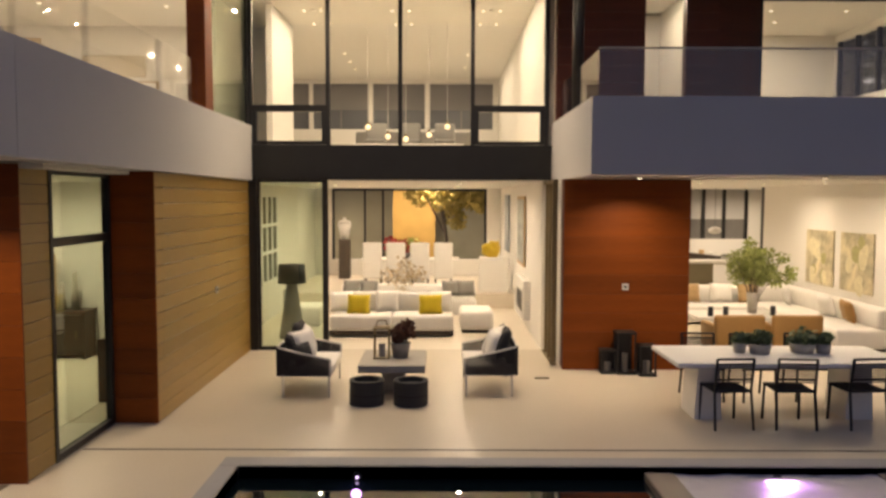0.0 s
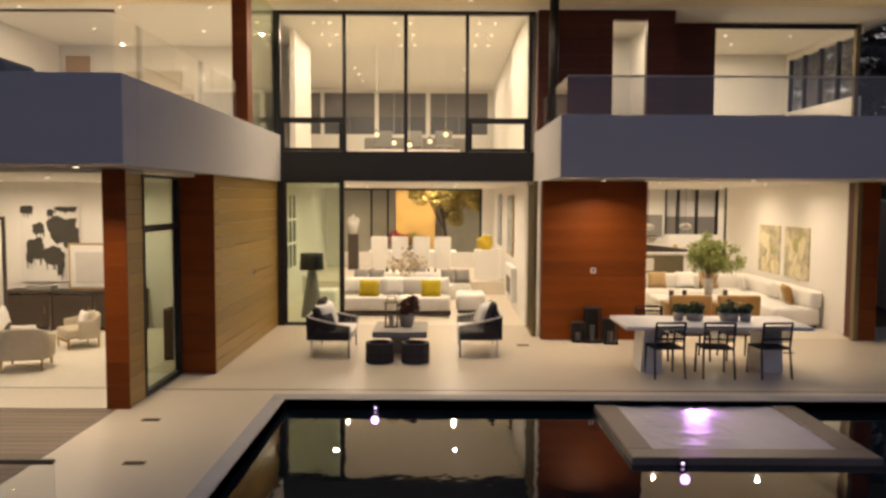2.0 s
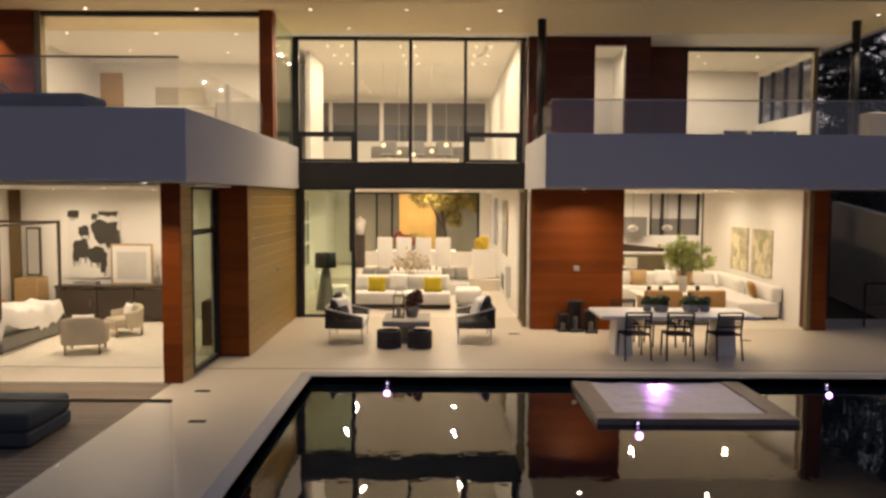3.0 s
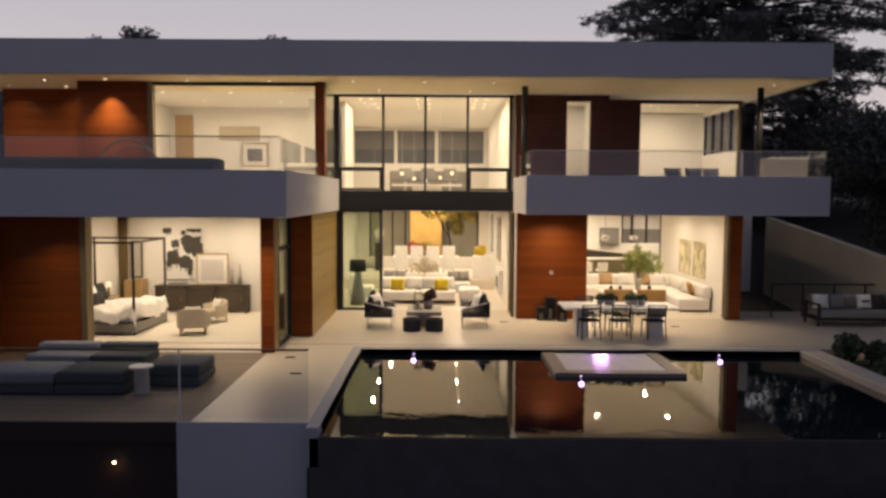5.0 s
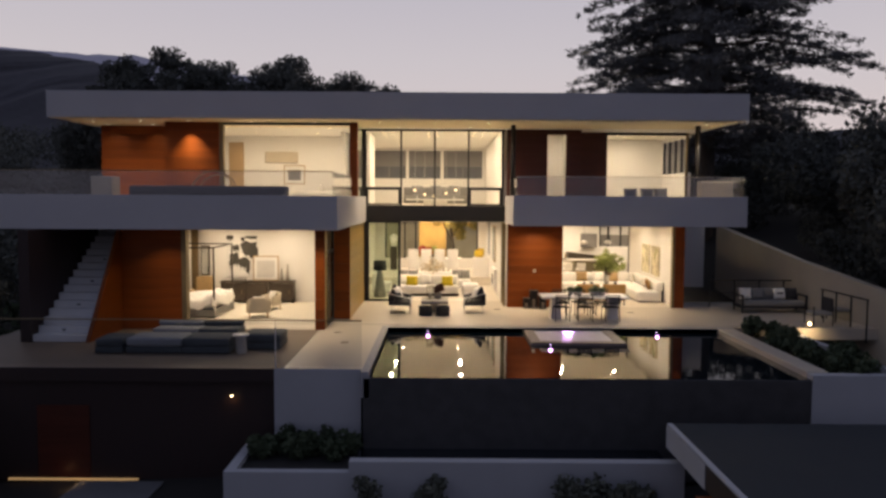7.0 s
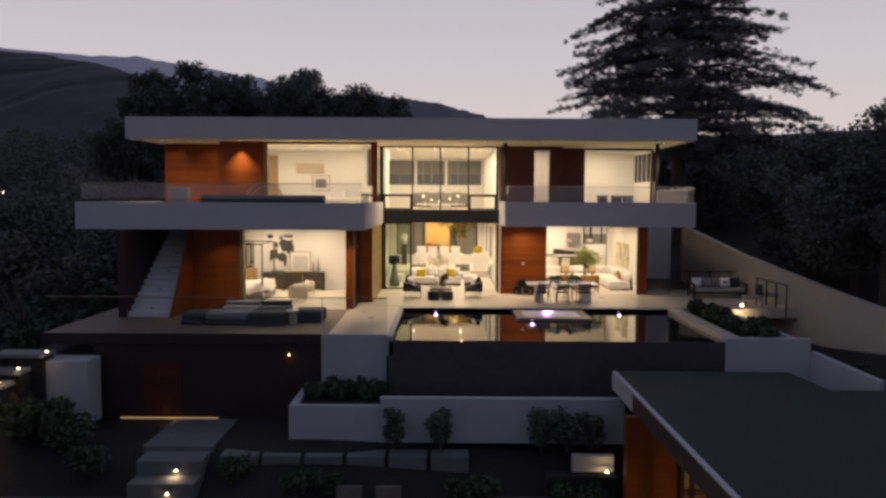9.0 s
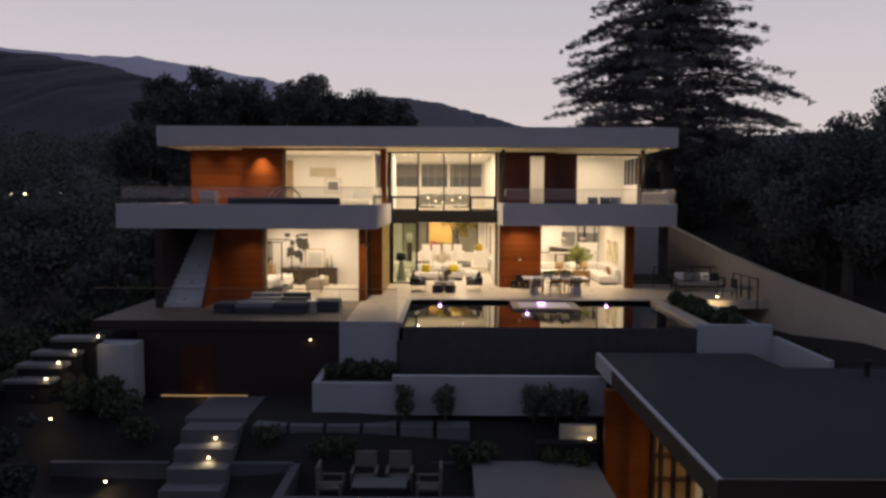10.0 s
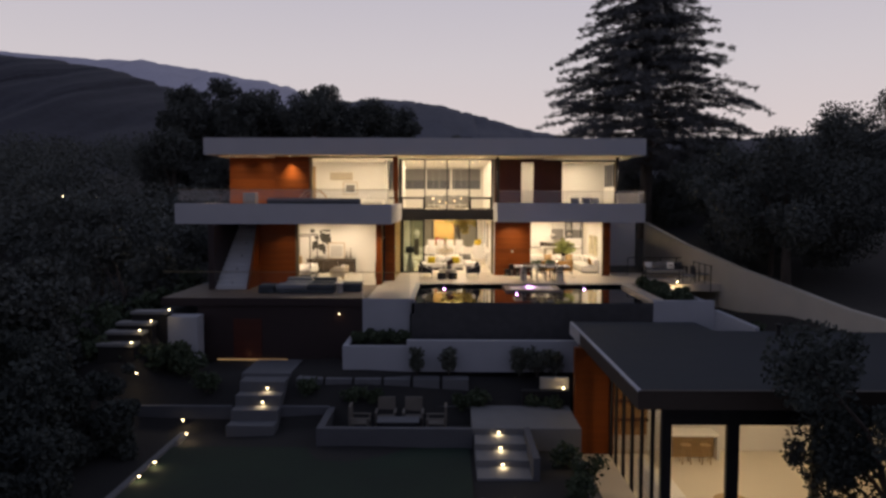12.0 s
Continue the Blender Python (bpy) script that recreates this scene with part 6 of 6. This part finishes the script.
for i in range(6):
    part("slab", box(-5.6 + i * 1.12, -4.6 + i * 1.12, -13.3, -12.7, -3.4, -2.69, 0.01), SLATE, slabs)
struct("path", box(-7.8, -5.9, -12.9, -10.3, -3.0, -2.58), SLATE, "pale paved path from the house to the garden steps")
struct("path_light_strip", box(-9.6, -6.6, -10.06, -10.0, -2.66, -2.62), glow("dim_strip_lens", (1.0, 0.6, 0.25), 0.25), "warm light strip at the foot of the clad wall")
lamp(-7.9, -10.5, -2.45, 0.5, 0.1, (1.0, 0.6, 0.25), 170, (0, 0.15, -1))
st = thing("garden_steps", (0, 0, 0), "pale garden steps with small lamps going down to the lawn", "steps", kind="structure")
for i in range(4):
    part("step", box(-7.65, -5.95, -13.72 - i * 0.62, -13.10 - i * 0.62 if i else -12.6, -4.6, -2.70 - i * 0.38, 0.012), SLATE, st)
struct("wall_lawn", box(-11.2, -7.75, -14.5, -14.3, -4.6, -3.45), CONCRETE, "low grey retaining wall above the lawn")
struct("wall_lawn", box(-5.95, -4.15, -14.5, -14.3, -4.6, -3.45), CONCRETE, "low grey retaining wall above the lawn")
bm = box(-4.2, 1.05, -17.0, -16.75, -4.6, -3.5)
struct("wall_pit", bm, CONCRETE, "grey board-marked wall of the sunken seating place")
struct("wall_pit", box(-4.2, -3.95, -16.75, -13.95, -4.6, -3.5), CONCRETE, "grey side wall of the sunken seating place")
struct("wall_pit", box(-3.95, 1.05, -14.15, -13.95, -4.6, -3.5), CONCRETE, "grey back wall of the sunken seating place")
struct("floor_pit", box(-3.95, 1.05, -16.75, -14.15, -4.6, -4.05), SOIL, "dark gravel floor of the sunken seating place")
TEAK = mat("weathered_teak", (0.17, 0.15, 0.12), 0.8, var=0.15, scale=4)
t = thing("fire_table", (-1.55, -15.4, -4.05), "low rectangular pale fire table", "table")
part("tabletop", box(-0.75, 0.75, -0.35, 0.35, 0.36, 0.42, 0.01), SLATE, t)
part("base", box(-0.6, 0.6, -0.28, 0.28, 0, 0.36), DARKCLOTH, t)
for x, y, r in ((-2.05, -14.65, 180), (-1.05, -14.65, 180), (-2.9, -15.4, 270), (-0.2, -15.4, 90)):
    t = thing("adirondack_chair", pose(x, y, -4.05, 0, 0, r), "pale timber garden armchair at the fire table", "chair", "fire table chairs")
    part("seat", box(-0.3, 0.3, -0.32, 0.3, 0.28, 0.34, 0.01), TEAK, t)
    bm = box(-0.32, 0.32, -0.38, -0.30, 0.28, 0.95, 0.01)
    part("backrest", bm, TEAK, t)
    for sx in (-0.34, 0.34):
        part("arm", box(sx - 0.05, sx + 0.05, -0.32, 0.36, 0.5, 0.54, 0.01), TEAK, t)
        part("leg", box(sx - 0.03, sx + 0.03, 0.26, 0.34, 0, 0.5), TEAK, t)
        part("leg", box(sx - 0.03, sx + 0.03, -0.36, -0.28, 0, 0.5), TEAK, t)
struct("path_landing", box(1.05, 4.7, -16.9, -14.0, -6.0, -3.5), STEPSTONE, "pale paved landing above the lower steps")
st = thing("lower_steps", (0, 0, 0), "broad pale steps with small lamps beside the lawn", "steps", kind="structure")
for i in range(3):
    part("step", box(1.1, 2.75, -17.9 - i * 1.0, -16.9 - i * 1.0, -4.9, -3.70 - i * 0.2, 0.012), STEPSTONE, st)
for i in range(8):
    part("slab", box(1.15, 2.75, -20.75 - i * 0.78, -20.15 - i * 0.78, -4.6, -4.22, 0.012), STEPSTONE, st)
struct("wall_steps", box(2.75, 2.95, -20.0, -16.9, -4.8, -3.45), CONCRETE, "low wall beside the lower steps")


def step_lamp(x, y, z, watts=2.5, aim=(0, -1, -0.5)):
    t = thing("step_lamp", (x, y, z), "small warm step lamp in the garden, switched on", "step lamp", "garden step lamps")
    part("lens", ball((0, 0, 0), 0.03, 1.3, 0.6, 0.7), STEPGLOW, t)
    part("hood", box(-0.08, 0.08, -0.01, 0.05, 0.035, 0.055), BLACK, t)
    lamp(x, y - 0.06, z + 0.02, watts, 0.05, (1.0, 0.74, 0.42), 165, aim)


for x, y, z in ((-6.60, -13.75, -2.94), (-6.62, -14.37, -3.32), (1.92, -16.92, -3.62), (1.92, -17.92, -3.82), (1.92, -18.92, -4.02)):
    step_lamp(x, y, z, 2.2, (0, -0.6, -1))
struct("wall_low", box(3.7, 4.77, -13.6, -13.4, -4.2, -2.54), mat("cream_render", (0.50, 0.46, 0.38), 0.85, var=0.12, scale=1.5, bump=0.1), "low cream retaining wall lit by a garden lamp")
struct("planter_soil", box(2.97, 4.77, -13.99, -13.61, -4.2, -2.96), SOIL, "dark planting bed before the low wall")
step_lamp(4.55, -13.78, -2.90, 0.9, (-0.3, 1, 0.6))
for x, y, z in ((-11.15, -11.32, -0.40), (-11.70, -11.82, -0.78), (-11.95, -12.36, -1.06), (-12.05, -12.92, -1.44), (-11.6, -13.6, -2.5)):
    step_lamp(x, y, z + 0.06, 1.2, (0, -0.6, -1))
step_lamp(11.5, -4.5, 0.18, 9, (-0.2, 0.6, -0.6))
t = thing("west_steps", (0, 0, 0), "pale garden steps with lamps descending beside the deck", "steps", kind="structure")
for x, y, z in ((-12.0, -11.0, -0.42), (-12.4, -11.5, -0.80), (-12.6, -12.05, -1.08), (-12.7, -12.6, -1.45)):
    part("step", box(x - 0.75, x + 0.75, y - 0.30, y + 0.40, z - 0.12, z, 0.012), STEPSTONE, t)
    part("step_base", box(x - 0.70, x + 0.70, y - 0.24, y + 0.40, -3.2, z - 0.12), SOIL, t)
bm = box(-11.7, -10.1, -11.1, -10.2, -2.6, -0.66, 0.01)
struct("wall_block_west", bm, WHITEWALL, "white rendered block beside the deck")
t = thing("lawn_edge_kerb", (0, 0, 0), "pale stone kerb with small lamps along the lawn", "kerb", kind="structure")
for i in range(12):
    part("kerb_stone", box(-9.22, -9.0, -16.75 - i * 1.06, -15.72 - i * 1.06, -4.6, -4.04, 0.012), SLATE, t)
for y in (-14.9, -16.1, -19.0, -20.2, -22.6):
    step_lamp(-8.86 if y < -15 else -9.4, y, -3.98 if y < -15 else -3.86, 1.3, (0.5, -0.2, -1))

for i in range(9):
    shrub(-13.2 + i * 0.38, -12.0 - 0.25 * (i % 3), -2.9 + 0.1 * (i % 2), 0.5, 1.3, LEAFDARK, 500 + i, "dark shrub in front of the white block", 500, 0.12)

# outbuilding
OX, OY0, OY1, OZ = 5.05, -23.0, -12.0, -0.65
FZ = -5.2
bm = bmesh.new()
pts = [(OX, OY0), (16.8, OY0), (16.8, -14.2), (10.1, -14.0), (9.95, OY1), (OX, OY1)]
lo, hi = [bm.verts.new((x, y, OZ - 0.5)) for x, y in pts], [bm.verts.new((x, y, OZ - 0.03)) for x, y in pts]
bm.faces.new(lo[::-1])
bm.faces.new(hi)
for i in range(6):
    j = (i + 1) % 6
    bm.faces.new((lo[i], lo[j], hi[j], hi[i]))
guest = thing("guest_house", (0, 0, 0), "low garden house with a flat dark roof and lit glass front", "house")
part("roof", bm, DARKWOOD, guest)
bm = bmesh.new()
top = [bm.verts.new((x + (0.12 if x == OX else 0), y + (0.12 if y == OY0 else 0), OZ - 0.026)) for x, y in pts]
bm.faces.new(top)
bm2 = bmesh.ops.extrude_face_region(bm, geom=bm.faces[:])
for g in bm2["geom"]:
    if isinstance(g, bmesh.types.BMVert):
        g.co.z += 0.02
part("roof_membrane", bm, ROOFTOP, guest, "grey roof membrane")
part("roof_edge", box(OX - 0.01, OX + 0.10, OY0, OY1, OZ - 0.06, OZ, 0.01), WHITEWALL, guest, "pale metal roof edge")
part("roof_edge", box(OX, 16.8, OY0 - 0.01, OY0 + 0.10, OZ - 0.06, OZ - 0.004, 0.01), DARKWOOD, guest)
part("end_fascia", box(OX - 0.02, OX - 0.003, -14.3, OY1, OZ - 0.5, OZ - 0.062), WHITEWALL, guest, "white rendered roof end")
part("roof_gutter", box(OX - 0.005, OX + 0.002, OY0, -14.31, OZ - 0.35, OZ - 0.1), DARKWOOD, guest)
part("wall", box(4.78, 6.2, -14.9, -14.6, FZ, OZ - 0.5), REDWOOD, guest, "mahogany panelled wall")
part("wall", box(6.2, 16.5, -13.9, -13.7, FZ, OZ - 0.5), PLASTER, guest)
part("wall", box(16.4, 16.6, -21.7, -13.7, FZ, OZ - 0.5), PLASTER, guest)
part("wall", box(6.05, 6.2, -14.6, -13.7, FZ, OZ - 0.5), PLASTER, guest)
part("floor", box(6.0, 16.6, -21.8, -13.7, FZ - 0.3, FZ), FLOORIN, guest)
part("ceiling", box(6.0, 16.5, -21.8, -13.8, OZ - 0.62, OZ - 0.51), CEIL, guest)
for i, y in enumerate((-21.5, -20.5, -19.3, -18.1, -16.9, -15.75, -14.95)):
    part("window_frame", box(6.06, 6.16, y - 0.05, y + 0.05, FZ, OZ - 0.6), BLACK, guest)
for x, w in ((6.15, 0.13), (7.95, 0.16), (10.2, 0.10), (12.5, 0.10), (16.3, 0.1)):
    part("window_frame", box(x - w, x + w, -21.78, -21.6, FZ, OZ - 0.5), BLACK, guest)
part("window_head", box(6.06, 16.4, -21.77, -21.62, OZ - 1.25, OZ - 0.5), BLACK, guest)
pane("pane", box(6.10, 6.112, -21.6, -14.95, FZ, OZ - 0.6), GLASS, guest)
struct("wall_sill", box(4.40, 4.77, -25.0, -14.9, -6.2, -4.55), CONCRETE, "low pale kerb wall beside the garden house")
struct("path_side", box(4.77, 6.05, -25.0, -14.9, -6.0, -5.02), STONE, "pale paved strip beside the garden house")
t = thing("kitchen_island", (9.1, -14.6, FZ), "white waterfall kitchen island in the garden house", "kitchen island")
part("countertop", box(-0.9, 0.9, -0.45, 0.45, 0.86, 0.94, 0.01), WHITESTONE, t)
for x in (-0.86, 0.86):
    part("side_panel", box(x - 0.04, x + 0.04, -0.45, 0.45, 0, 0.86), WHITESTONE, t)
part("body", box(-0.8, 0.8, -0.1, 0.4, 0.02, 0.86), OAK, t)
for x in (8.7, 9.4):
    t = thing("bar_stool", (x, -15.3, FZ), "oak bar stool at the garden house island", "stool", "garden house stools")
    part("seat", tube((0, 0, 0.62), (0, 0, 0.67), 0.19, seg=18), OAK, t)
    part("backrest", rod([(-0.19, -0.1, 0.86), (0, -0.2, 0.88), (0.19, -0.1, 0.86)], 0.02), OAK, t)
    for a in range(4):
        an = radians(45 + a * 90)
        part("leg", tube((math.cos(an) * 0.22, math.sin(an) * 0.22, 0), (math.cos(an) * 0.14, math.sin(an) * 0.14, 0.63), 0.018), OAK, t)
t = thing("round_table", (8.6, -20.0, FZ), "round pale table in the garden house", "table")
part("tabletop", tube((0, 0, 0.5), (0, 0, 0.54), 0.5, seg=28), OAK, t)
part("stem", tube((0, 0, 0), (0, 0, 0.5), 0.12, 0.06), OAK, t)
t = thing("sofa", (7.0, -18.3, FZ), "white sofa along the garden house window", "sofa")
part("seat", box(-0.45, 0.45, -1.3, 1.3, 0.05, 0.42, 0.06, seg=3), WHITECLOTH, t, smooth=True)
part("backrest", box(-0.45, -0.2, -1.3, 1.3, 0.4, 0.78, 0.06, seg=3), WHITECLOTH, t, smooth=True)
t = thing("shelf_unit", (6.95, -14.12, FZ), "dark wall shelf in the garden house", "shelf")
for z in (1.2, 1.9, 2.6):
    part("shelf", box(-0.7, 0.7, -0.15, 0.15, z, z + 0.06), DARKWOOD, t)
part("back_panel", box(-0.7, 0.7, 0.15, 0.2, 0.6, 2.8), OAK, t)
for x, y in ((7.3, -20.0), (9.5, -20.0), (7.3, -17.0), (9.6, -16.4), (12.5, -19.5), (12.5, -16.0)):
    downlight(x, y, OZ - 0.62, 20, color=(1.0, 0.74, 0.44))
for x, y in ((12.0, -15.0), (12.8, -15.3)):
    t = thing("roof_vent", (x, y, OZ), "small dark vent on the flat roof", "roof vent", "roof vents")
    part("pipe", tube((0, 0, -0.01), (0, 0, 0.35), 0.08), BLACK, t)
    part("cap", tube((0, 0, 0.35), (0, 0, 0.42), 0.13), BLACK, t)
t = thing("roof_hatch", (0.6, 1.0, 7.37), "low dark roof hatch on the main roof", "roof hatch")
bm = box(-0.9, 0.9, -0.6, 0.6, 0.0, 0.25)
for v in bm.verts:
    if v.co.x < 0 and v.co.z > 0.1:
        v.co.z = 0.06
part("lid", bm, BLACK, t)
t = thing("roof_antenna", (-7.1, 1.0, 7.37), "thin slanting metal antenna on the main roof", "antenna")
part("mast", tube((-0.35, 0, 0.3), (0.35, 0, 0.02), 0.02), WHITEMETAL, t)
part("foot", box(0.28, 0.42, -0.06, 0.06, 0, 0.05), WHITEMETAL, t)
t = thing("roof_pipe", (2.1, 2.0, 7.37), "short metal vent pipe on the main roof", "vent pipe")
part("pipe", tube((0, 0, 0), (0, 0, 0.3), 0.09), BLACK, t)


# ---- trees ----
def branchy(points, r0, r1, bm=None, seg=7):
    n = len(points) - 1
    for i, (a, b) in enumerate(zip(points, points[1:])):
        bm = tube(a, b, r0 + (r1 - r0) * i / n, r0 + (r1 - r0) * (i + 1) / n, seg, bm)
    return bm


def cedar(x, y, z, h, r, seed):
    """A tall cedar: limbs all round one trunk, each a fan of twigs with needle sprays, uneven tips, sky between."""
    t = thing("cedar_tree", (x, y, z), "tall dark cedar with layered drooping branches", "tree")
    rr = random.Random(seed)
    part("trunk", branchy([(0, 0, 0), (0.15, 0, h * 0.35), (0.0, 0.1, h * 0.7), (0, 0, h)], 0.55, 0.05), BARK, t, smooth=True)
    spots = []
    for i in range(400):
        k = 0.25 + 0.74 * (i / 400) ** 0.9
        a = i * 2.39996 + rr.uniform(-0.5, 0.5)
        ln = r * min((1.0 - k) * 1.72, 1.02) * min(1.0, 0.5 + (k - 0.25) * 4) * rr.choice((0.55, 0.75, 0.9, 1.0, 1.12)) * rr.uniform(0.9, 1.08) + 0.25
        zz = k * h
        rise, droop = rr.uniform(0.05, 0.30), rr.uniform(0.16, 0.40)
        if k > 0.8:
            rise += 0.5

        def along(f):
            return Vector((math.cos(a) * ln * f, math.sin(a) * ln * f, zz + ln * (rise * f - droop * f * f)))

        p = [along(f) for f in (0, 0.35, 0.7, 1.0)]
        part("limb", branchy(p, 0.02 + 0.009 * ln, 0.012, None, 5), BARK, t)
        m = max(4, int(ln * 2.6))
        for s in range(m):
            f = 0.25 + 0.78 * (s + rr.random()) / m
            q = along(f)
            tw = ln * 0.30 * (1.08 - f) + 0.22
            for e in (-1, 1):
                w = rr.uniform(0.3, 1.0) * tw * e
                for g in (0.5, 1.0):
                    c = q + Vector((-math.sin(a) * w * g + math.cos(a) * abs(w) * 0.5 * g, math.cos(a) * w * g + math.sin(a) * abs(w) * 0.5 * g, rr.uniform(-0.18, 0.06)))
                    spots.append((c.x, c.y, c.z, rr.uniform(0.10, 0.27)))
    leaves("crown", PINE, t, 200000, spots, 0.040, seed, stretch=7.5, flat=0.3, squash=0.6)
    return t


cedar(14.6, 14.5, 0.2, 25.0, 7.6, 4)


def broadleaf(x, y, z, h, r, seed, material, count, size, label, low=0.34):
    t = thing("broadleaf_tree", (x, y, z), label, "tree", "garden trees")
    rr = random.Random(seed)
    part("trunk", branchy([(0, 0, 0), (rr.uniform(-0.3, 0.3), 0, h * 0.25), (rr.uniform(-0.4, 0.4), 0.2, h * 0.5)], 0.04 * h * 0.6, 0.02 * h * 0.6), BARK, t, smooth=True)
    spots = []
    for i in range(11):
        a, e = i * 2.4 + rr.uniform(-0.3, 0.3), rr.uniform(0.0, 1.0)
        q = (math.cos(a) * r * rr.uniform(0.3, 0.78), math.sin(a) * r * rr.uniform(0.3, 0.78), h * (low + (0.88 - low) * e))
        part("limb", branchy([(0, 0, h * 0.28), (q[0] * 0.4, q[1] * 0.4, h * 0.28 + (q[2] - h * 0.28) * 0.6), q], 0.012 * h, 0.004 * h, seg=5), BARK, t)
        spots.append((*q, r * rr.uniform(0.24, 0.42)))
        for j in range(4):
            spots.append((q[0] + rr.uniform(-1, 1) * r * 0.34, q[1] + rr.uniform(-1, 1) * r * 0.34, q[2] + rr.uniform(-0.8, 1) * r * 0.28, r * rr.uniform(0.10, 0.2)))
    leaves("crown", material, t, count, spots, size, seed)


for x, y in ((-38.0, 31), (-37.0, 31.5), (-34.0, 32)):
    t = thing("hillside_lamp", (x, y, land(x, y)), "tiny far lamp post on the dark hillside, lit", "lamp post", "hillside lamps")
    part("post", tube((0, 0, 0), (0, 0, 3.6), 0.05, 0.04), BLACK, t)
    part("lens", ball((0, 0, 3.65), 0.07), STEPGLOW, t)
rw = random.Random(77)
spots = []
for i in range(300):
    x, y = rw.uniform(-150, -42), rw.uniform(40, 130)
    spots.append((x, y, land(x, y) + rw.uniform(1.5, 6.5), rw.uniform(2.0, 4.0)))
for i in range(120):
    x, y = rw.uniform(-45, -18), rw.uniform(8, 40)
    spots.append((x, y, land(x, y) + rw.uniform(0.5, 3.0), rw.uniform(1.5, 2.8)))
o = leaves("far_woods", OAKLEAF, None, 120000, spots, 0.26, 78, "dark far woods on the hillside west of the house")
tagged(o, "", "woods", "", "stuff")
DARKTREE = "broad dark evergreen tree in the garden at dusk"
for i, (x, y, top, r) in enumerate(((17.5, -1.0, 6.8, 3.4), (20.8, 1.0, 9.4, 4.4), (19.2, 7.0, 6.6, 4.0), (25.5, 8.0, 11.4, 5.5), (16.0, 18.0, 6.2, 4.5), (23.5, 19.0, 9.0, 5.0), (16.6, -5.0, 10.2, 4.3), (22.5, -13.0, 8.0, 4.5))):
    g = land(x, y) - 0.2
    broadleaf(x, y, g, top - g, r, 300 + i, OAKLEAF, 34000, 0.105, DARKTREE, 0.16)
for i, (x, y, top, r) in enumerate(((-30.5, 50, 19.4, 4.6), (-27.5, 48, 18.4, 4.8), (-20.0, 47, 18.6, 5.0), (-25, 50, 19.5, 5.0), (-21.5, 49, 18.2, 5.5), (-18, 51, 19.6, 5.5), (-14.5, 50, 19.8, 5.5), (-11.0, 49, 18.6, 5.5), (-23.4, 46, 17.4, 5.4), (-19.0, 46, 17.8, 5.6), (-15.6, 46, 17.6, 5.4), (-28.6, 46, 17.6, 5.0), (-7.5, 51, 17.0, 5.0), (-4.0, 52, 15.4, 4.8), (-0.5, 53, 14.0, 4.2), (-30, 42, 13.0, 5.5), (-22, 41, 12.5, 5.5), (-13, 42, 13.0, 5.5), (-6, 44, 11.5, 5.0))):
    g = land(x, y) - 0.3
    broadleaf(x, y, g, top - 1.2 - g, r, 330 + i, OAKLEAF, 19000, 0.19, "dark tree in the grove behind the house", 0.12)
for i, (x, y, h, r) in enumerate(((-17, -2, 5.0, 3.0), (-21, 4, 6.5, 3.6), (-27, 12, 7.0, 4.0), (-16.5, -12, 4.5, 2.6), (-20.5, -17, 5.0, 3.2), (-16.0, -19, 4.0, 2.6), (-30, -4, 6, 4), (-16, 12, 5.5, 3.2), (-14.5, -24.5, 4.2, 2.6))):
    broadleaf(x, y, land(x, y) - 0.2, h, r, 360 + i, OAKLEAF, 10000, 0.14, "dark hillside tree west of the house", 0.15)
for i, (x, y, top, r) in enumerate(((-11.9, -17.6, -1.5, 1.9), (-13.2, -20.6, -0.6, 2.4), (-11.4, -22.6, -1.9, 1.7), (-14.6, -16.6, -0.3, 2.4), (-12.4, -25.2, -1.2, 2.1), (-16.8, -19.2, 0.6, 3.0), (-17.6, -13.2, 1.0, 2.8))):
    g = land(x, y) - 0.2
    broadleaf(x, y, g, top - g, r, 440 + i, BANKLEAF, 16000, 0.10, "dark rounded tree on the bank beside the lawn", 0.1)
broadleaf(11.0, -24.4, -5.4, 6.6, 2.9, 401, BANKLEAF, 26000, 0.085, "dark leafy tree in front of the garden house", 0.15)
broadleaf(13.6, -26.0, -5.4, 7.0, 3.4, 402, BANKLEAF, 22000, 0.09, "dark leafy tree in front of the garden house")
for i in range(26):
    a, b = rng.uniform(-18, -12.5), rng.uniform(-20, 2)
    shrub(a, b, land(a, b) - 0.05, rng.uniform(0.5, 0.9), rng.uniform(0.8, 1.5), LEAFDARK, 420 + i, "dark hillside shrub beside the steps", 320, 0.14)
for i in range(14):
    a, b = rng.uniform(12.4, 13.4), -12 + i * 1.2
    if b < -4.6 or b > 1:
        shrub(a, b, land(a, b) - 0.05, rng.uniform(0.4, 0.7), rng.uniform(0.5, 0.9), LEAFDARK, 460 + i, "dark shrub below the garden wall", 320, 0.12)
